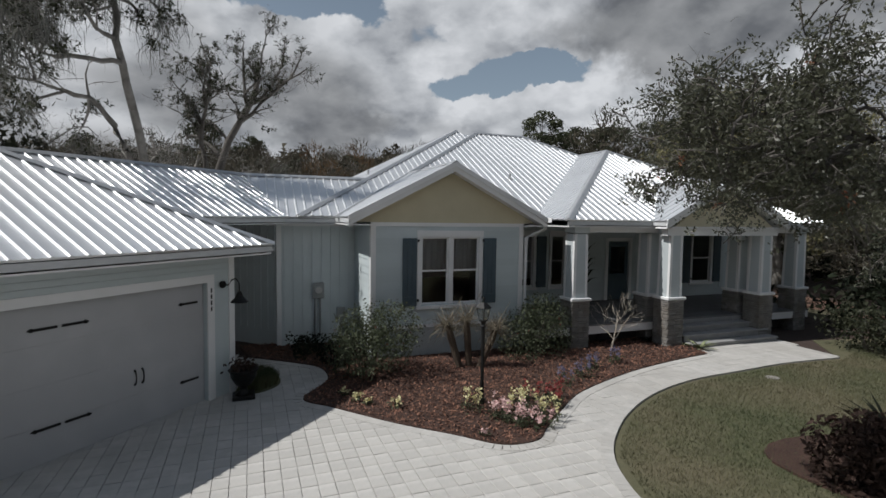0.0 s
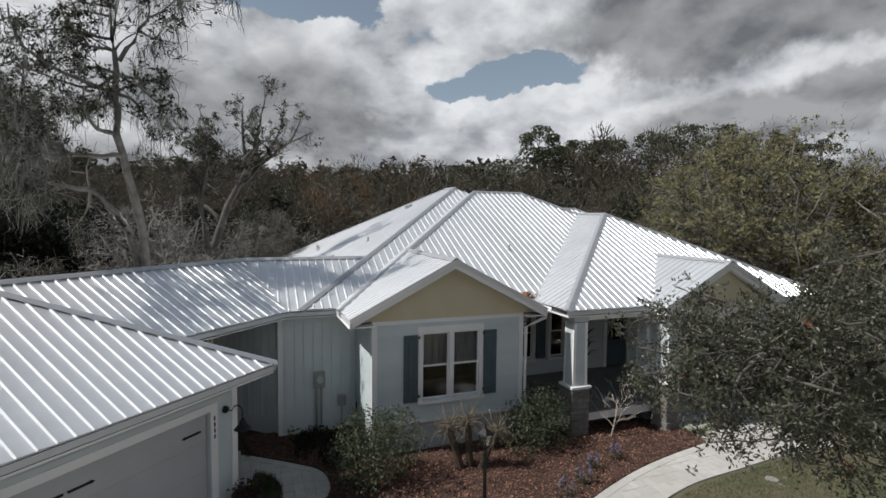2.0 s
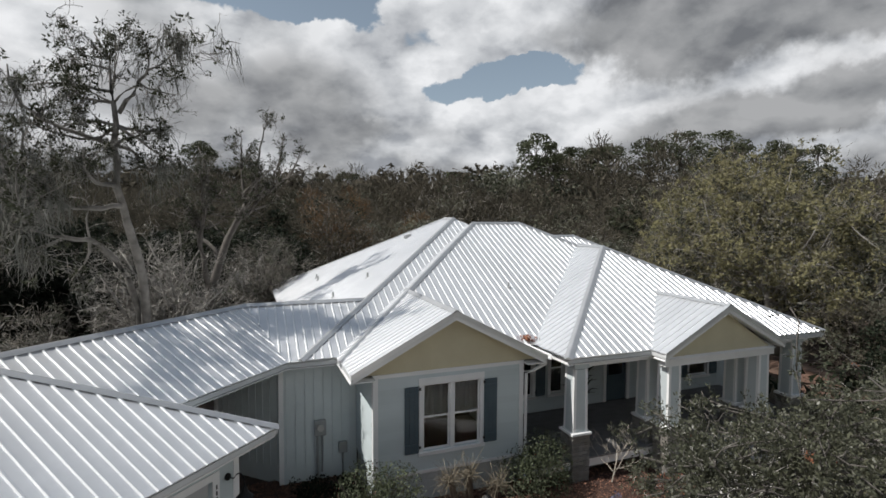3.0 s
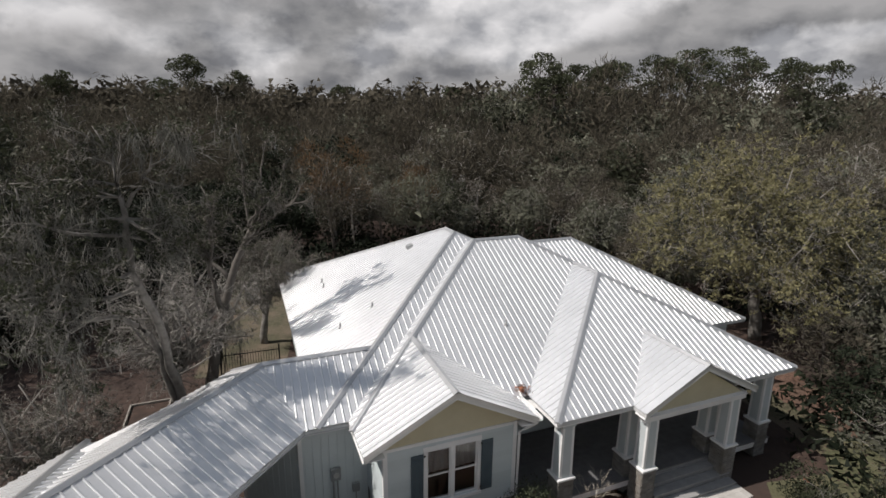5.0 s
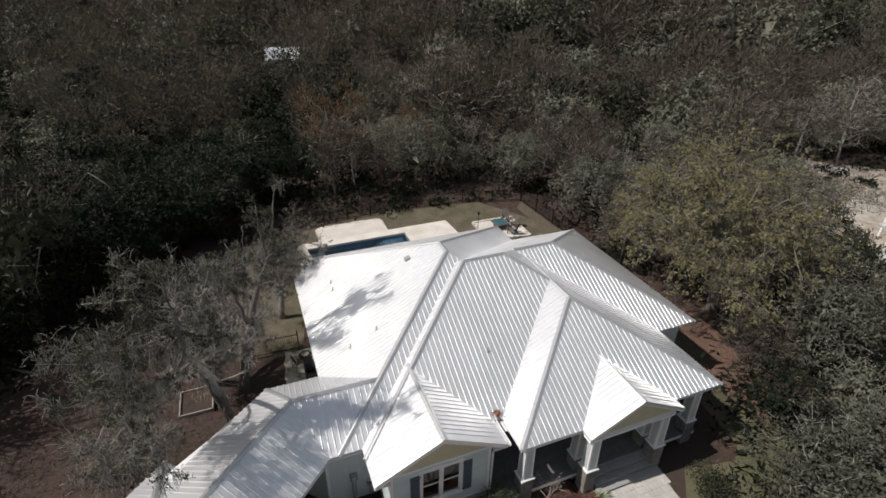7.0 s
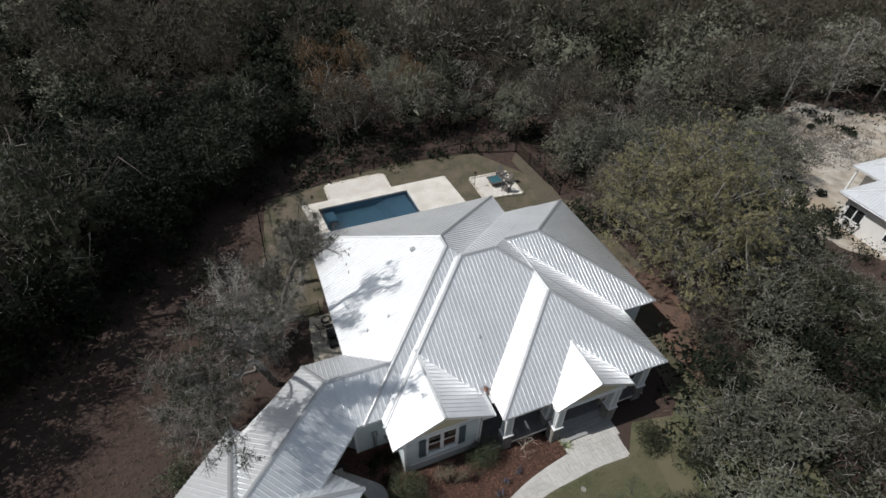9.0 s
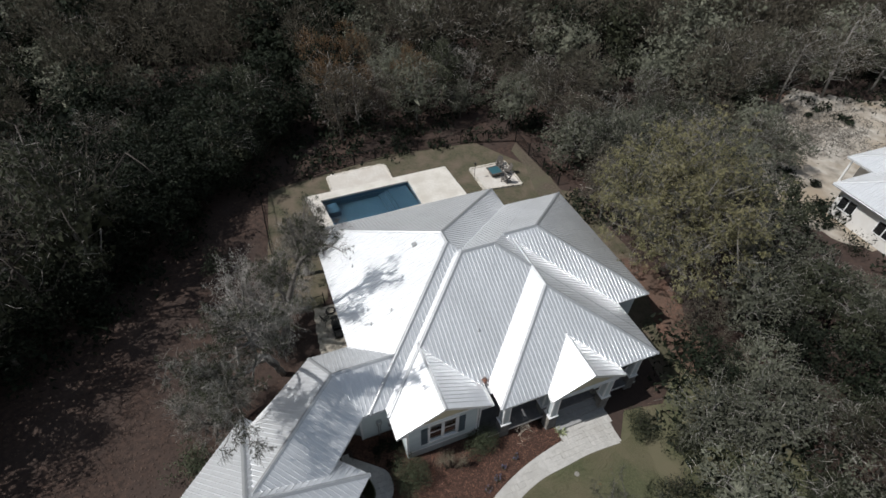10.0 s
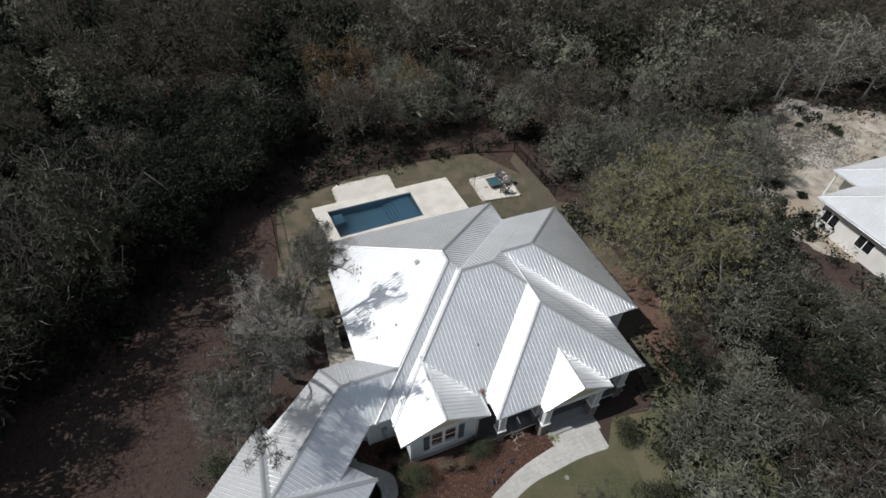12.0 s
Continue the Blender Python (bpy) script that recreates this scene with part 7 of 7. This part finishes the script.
def flower_clump(x, y, r, n, petal, seed, height=0.4, spires=True):
    rng = R(seed)
    names = {M_YELLOW: "yellow", M_PINK: "pink", M_REDFL: "dark red", M_PURPLE: "violet"}
    ob = thing("flower_clump", "clump of %s flowering bedding plants in the mulch" % names[petal], "flowers", pose(x, y, 0.06), "bedding flowers")
    F, G = [], []
    for k in range(n):
        a, q = rng.uniform(0, 6.28), r * math.sqrt(rng.uniform(0, 1))
        c = np.array([math.cos(a) * q, math.sin(a) * q, 0])
        h = height * rng.uniform(0.75, 1.15)
        m = 12 if spires else 6
        F.append(c + np.stack([rng.normal(0, 0.022, m), rng.normal(0, 0.022, m), rng.uniform(h * 0.55, h, m)], 1))
        G.append(c + np.stack([rng.normal(0, 0.04, 14), rng.normal(0, 0.04, 14), rng.uniform(0.02, h * 0.6, 14)], 1))
    part("foliage", leaf_mesh("foliage", rng, np.concatenate(G), 0.04, M_SHRUB, 0.3), None, ob)
    part("blossom", leaf_mesh("blossom", rng, np.concatenate(F), 0.022, petal, 0.9), None, ob)


for i, (x, y, r, n, p, h) in enumerate(((0.42, 9.05, 0.22, 12, M_YELLOW, 0.42), (1.35, 9.1, 0.30, 22, M_YELLOW, 0.42), (1.75, 8.75, 0.2, 12, M_YELLOW, 0.4), (0.85, 8.65, 0.22, 16, M_PINK, 0.4), (1.25, 8.5, 0.25, 18, M_PINK, 0.38), (1.55, 8.35, 0.16, 8, M_PINK, 0.3),
                                        (1.95, 9.35, 0.18, 8, M_REDFL, 0.42), (2.1, 9.75, 0.2, 8, M_REDFL, 0.42), (1.6, 9.6, 0.16, 6, M_REDFL, 0.4), (2.5, 10.5, 0.2, 8, M_PURPLE, 0.42), (3.0, 11.1, 0.22, 10, M_PURPLE, 0.4), (3.5, 11.7, 0.22, 10, M_PURPLE, 0.4), (4.1, 12.2, 0.2, 9, M_PURPLE, 0.38),
                                        (-1.95, 9.75, 0.10, 3, M_YELLOW, 0.16), (-1.7, 9.5, 0.12, 4, M_YELLOW, 0.16), (-1.45, 9.35, 0.08, 3, M_YELLOW, 0.15), (-0.95, 9.1, 0.12, 5, M_YELLOW, 0.18), (0.55, 8.0, 0.05, 2, M_PINK, 0.15))):
    flower_clump(x, y, r, n, p, 100 + i, h)


def lamp_post():
    ob = thing("lamp_post", "black post lantern standing in the mulch bed", "street lamp", pose(0.64, 9.45, 0.05) @ Matrix.Diagonal((1, 1, 0.93, 1)))
    part("post", Build().lathe([(0.06, 0), (0.06, 0.12), (0.035, 0.16), (0.032, 1.55), (0.05, 1.58), (0.03, 1.62), (0.06, 1.68)], 12), M_BLACK, ob)
    cage = part("lantern", Build().lathe([(0.075, 1.68), (0.08, 1.70), (0.03, 1.70)], 4), M_BLACK, ob)
    for k in range(4):
        a = math.pi / 2 * k
        part("frame_bar", Build().tube([(0.075 * math.cos(a), 0.075 * math.sin(a), 1.69), (0.125 * math.cos(a), 0.125 * math.sin(a), 1.95)], 0.008, 4), M_BLACK, cage)
    part("glass", Build().lathe([(0.066, 1.70), (0.115, 1.945), (0.112, 1.945), (0.063, 1.703)], 4), M_LAMPGLASS, cage)
    part("bulb", Build().lathe([(0.012, 1.70), (0.02, 1.76), (0.012, 1.82)], 8), M_RIBBON, cage)
    part("roof", Build().lathe([(0.15, 1.945), (0.145, 1.96), (0.05, 2.06), (0.02, 2.07), (0.015, 2.12), (0.025, 2.14), (0.005, 2.17)], 4), M_BLACK, cage)


lamp_post()


def urn():
    ob = thing("urn_planter", "black iron urn with a dark red plant beside the garage door", "planter", pose(-3.86, 9.72, 0.03, 0, 0, 20))
    part("base", Build().soft(-0.2, -0.2, 0, 0.2, 0.2, 0.09, 0.01), M_BLACK, ob)
    part("bowl", Build().lathe([(0.16, 0.09), (0.07, 0.16), (0.06, 0.22), (0.16, 0.30), (0.23, 0.42), (0.24, 0.52), (0.28, 0.56), (0.26, 0.57), (0.20, 0.52)], 16), M_BLACK, ob, smooth=True)
    rng = R(83)
    tagged(part("plant", leaf_mesh("plant", rng, rng.normal(0, 1, (300, 3)) * np.array([0.12, 0.12, 0.08]) + np.array([0, 0, 0.63]), 0.035, M_REDSHRUB, 0.6), None, ob), kind="stuff")


urn()
patch("grass_patch", smooth_line([(-4.1, 9.85), (-3.64, 9.96), (-3.42, 10.4), (-3.5, 10.8), (-3.85, 11.3), (-4.3, 11.4)], 4), 0.0, 0.075, M_GRASS, "small patch of grass beside the garage corner", "lawn")


def porch_palm():
    ob = thing("potted_palm", "dark potted palm on the porch", "plant", house.matrix_basis @ pose(9.75, 14.1, FLOOR))
    part("pot", Build().lathe([(0.17, 0), (0.24, 0.4), (0.26, 0.42), (0.22, 0.40)], 12), M_BLACK, ob)
    rng = R(84)
    b = Build()
    for k in range(34):
        a = 2.4 * k
        d = Vector((math.cos(a), math.sin(a), rng.uniform(0.6, 2.6))).normalized()
        L = rng.uniform(0.7, 1.25)
        base = Vector((0, 0, 0.4 + 0.03 * k))
        s = Vector((-math.sin(a), math.cos(a), 0)) * 0.05
        b.add([base, base + d * L * 0.6 + s, base + d * L + Vector((0, 0, -0.25)), base + d * L * 0.6 - s], [(0, 1, 2, 3)])
    part("frond", b, M_LEAFD, ob)


porch_palm()
# a sunken valve lid at the lawn's edge and a loose stone
lid = thing("valve_lid", "round irrigation valve lid in the lawn", "lid", pose(7.35, 11.25, 0.02))
part("cover", Build().lathe([(0.14, 0.0), (0.14, 0.025), (0.12, 0.03)], 14), M_JOINT, lid)


# ---- loose covering ----
def inside(x, y, poly):
    hit = False
    for (x0, y0), (x1, y1) in zip(poly, poly[1:] + poly[:1]):
        if (y0 > y) != (y1 > y) and x < x0 + (x1 - x0) * (y - y0) / (y1 - y0):
            hit = not hit
    return hit


BED_AREA = BED + [(6.7, 14.6), (2.7, 15.2), (-2.5, 14.6), (-5.3, 13.4)]


def scatter(outline, n, seed):
    rng = R(seed)
    P = np.array(outline)
    lo, hi = P.min(0), P.max(0)
    x0, y0 = P[:, 0], P[:, 1]
    x1, y1 = np.roll(x0, -1), np.roll(y0, -1)
    out = np.empty((0, 2))
    while len(out) < n:
        q = rng.uniform(lo, hi, (n, 2))
        a, b = q[:, :1], q[:, 1:]
        cross = ((y0 > b) != (y1 > b)) & (a < x0 + (x1 - x0) * (b - y0) / np.where(y1 == y0, 1e-9, y1 - y0))
        out = np.concatenate([out, q[cross.sum(1) % 2 == 1]])
    return out[:n]


def mulch_chips():
    q = scatter(BED_AREA, 30000, 121)
    rng = R(122)
    C = np.concatenate([q, rng.uniform(0.075, 0.11, (len(q), 1))], 1)
    ob = new("mulch_chips", leaf_mesh("mulch_chips", rng, C, 0.032, M_CHIP, 0.36, np.array([0.0, 0.0, 1.0]), 0.8))
    tagged(ob, "loose red-brown bark chips on the planting bed", "mulch", kind="stuff")


def grass_blades():
    near = [(2.4, 5.5), (9, 5.0), (12, 10), (11.5, 13.8), (10.2, 12.8), (8.42, 12.3), (6.92, 11.6), (5.45, 10.95), (4.25, 10.05), (3.35, 9.05), (2.77, 8.1), (2.5, 7.4)]
    q = np.concatenate([scatter(near, 56000, 123), scatter([(-4.05, 9.9), (-3.64, 9.98), (-3.44, 10.4), (-3.52, 10.8), (-3.85, 11.25), (-4.25, 11.35)], 4000, 129)])
    rng = R(124)
    n = len(q)
    a = rng.uniform(0, 6.28, n)
    s = np.stack([np.cos(a), np.sin(a), np.zeros(n)], 1) * 0.006
    base = np.concatenate([q, np.where(q[:, :1] < 0, 0.07, 0.02)], 1)
    tip = base + np.concatenate([rng.normal(0, 0.025, (n, 2)), (rng.uniform(0.03, 0.075, n) + np.where(q[:, 0] < 0, 0.13, 0.0))[:, None]], 1)
    V = np.stack([base - s, base + s, tip], 1).reshape(-1, 3)
    ob = new("grass_blades", np_mesh("grass_blades", V, np.arange(3 * n).reshape(n, 3), M_BLADE))
    tagged(ob, "short mown grass blades on the front lawn", "grass", kind="stuff")


def fallen_leaves():
    rng = R(125)
    q = np.concatenate([scatter([(-26, 12), (-14, 8), (-7, 14), (-8, 22), (-12, 28), (-16, 36), (-22, 30)], 9000, 126), scatter([(12.5, 14), (17, 14), (17, 34), (11.5, 36)], 2500, 127)])
    C = np.concatenate([q, rng.uniform(0.01, 0.05, (len(q), 1))], 1)
    ob = new("fallen_leaves", leaf_mesh("fallen_leaves", rng, C, 0.06, material("fallen_brown_leaves", (0.028, 0.019, 0.015), (0.10, 0.068, 0.052), 1, 0.95, island=0.5), 0.55, np.array([0.0, 0.0, 1.0]), 0.5))
    tagged(ob, "fallen brown leaves on the bare ground", "leaves", kind="stuff")


mulch_chips()
grass_blades()
fallen_leaves()


# ---- pavers, last ----
def pavers():
    ob = bpy.data.objects["paving_bed"]
    a = radians(TURN_H)
    ex, ey = np.array([math.cos(a), math.sin(a)]), np.array([-math.sin(a), math.cos(a)])
    area = PATH_OUT + [(8, -6), (-8.2, -6), (-6.5, 5.0), (-4.75, 10.3), (-5.4, 12.6)] + BED + [(6.6, 13.72), (9.9, 14.85)]
    edge = [Vector((*p, 0)) for p in PATH_OUT] , [Vector((*p, 0)) for p in BED]
    pts = np.array([(p.x, p.y) for line in edge for p in line])
    seg0 = np.concatenate([np.array([(p.x, p.y) for p in line[:-1]]) for line in edge])
    seg1 = np.concatenate([np.array([(p.x, p.y) for p in line[1:]]) for line in edge])

    def gap(q):
        d = seg1 - seg0
        t = np.clip(((q - seg0) * d).sum(1) / (d * d).sum(1), 0, 1)
        return np.linalg.norm(seg0 + d * t[:, None] - q, axis=1).min()

    size, deep = 0.215, 0.300
    meshes = []
    rnd = random.Random(9)
    for k in range(4):
        h, g = size / 2 - 0.0028, deep / 2 - 0.0028
        meshes.append(Build().soft(-h, -g, 0.0, h, g, 0.052 + 0.001 * k, 0.006).mesh("paver", M_PAVER))
    rest = Build()
    found = []
    for i in range(-70, 90):
        for j in range(-46, 74):
            q = ex * (i * size) + ey * (j * deep)
            if not (-8.4 < q[0] < 10.8 and -6.2 < q[1] < 15.2):
                continue
            g = gap(q)
            if g > 0.225:
                if inside(q[0], q[1], area):
                    found.append((abs(q[0] - 0.2) + abs(q[1] - 6.9), q))
                continue
            # cut pavers along the border course
            for u in (-0.25, 0.25):
                for v in (-0.375, -0.125, 0.125, 0.375):
                    c = q + ex * (u * size) + ey * (v * deep)
                    if inside(c[0], c[1], area) and gap(c) > 0.11:
                        h, w = size / 4 - 0.0012, deep / 8 - 0.0004
                        rest.loft([[Vector((x, y, z)) for x, y in ((-h, -w), (h, -w), (h, w), (-h, w))] for z in (0.0, 0.053)], pose(c[0], c[1], 0, 0, 0, TURN_H))
    found.sort(key=lambda f: f[0])
    for n, (_, q) in enumerate(found):
        m = pose(q[0] + rnd.uniform(-0.002, 0.002), q[1] + rnd.uniform(-0.002, 0.002), rnd.uniform(-0.002, 0.002), rnd.uniform(-0.2, 0.2), rnd.uniform(-0.2, 0.2), TURN_H + rnd.uniform(-0.6, 0.6))
        if n < 300:
            part("paver", meshes[n % 4], None, ob).matrix_basis = m
        else:
            h, g = size / 2 - 0.0028, deep / 2 - 0.0028
            rest.loft([[Vector((x * s, y * s, z)) for x, y in ((-h, -g), (h, -g), (h, g), (-h, g))] for z, s in ((0.0, 1), (0.050, 1), (0.053, 0.98))], m)
    # the border course along both edges
    for line in edge:
        run = 0.0
        for p, q in zip(line, line[1:]):
            d = q - p
            if d.length < 0.02:
                continue
            left = Vector((-d.y, d.x, 0)).normalized()
            mid = (p + q) / 2
            inward = left if inside(mid.x + left.x * 0.1, mid.y + left.y * 0.1, area) else -left
            n = 1
            for k in range(n):
                c0, c1 = p + d * ((k + 0.004) / n), p + d * ((k + 0.996) / n)
                o = [c0 + inward * 0.01, c1 + inward * 0.01, c1 + inward * 0.20, c0 + inward * 0.20]
                if inward != left:
                    o = [o[1], o[0], o[3], o[2]]
                rest.loft([[Vector((v.x, v.y, z)) for v in o] for z in (0.0, 0.060)])
    tagged(part("paver_field", rest, M_PAVER, ob), kind="stuff")


pavers()
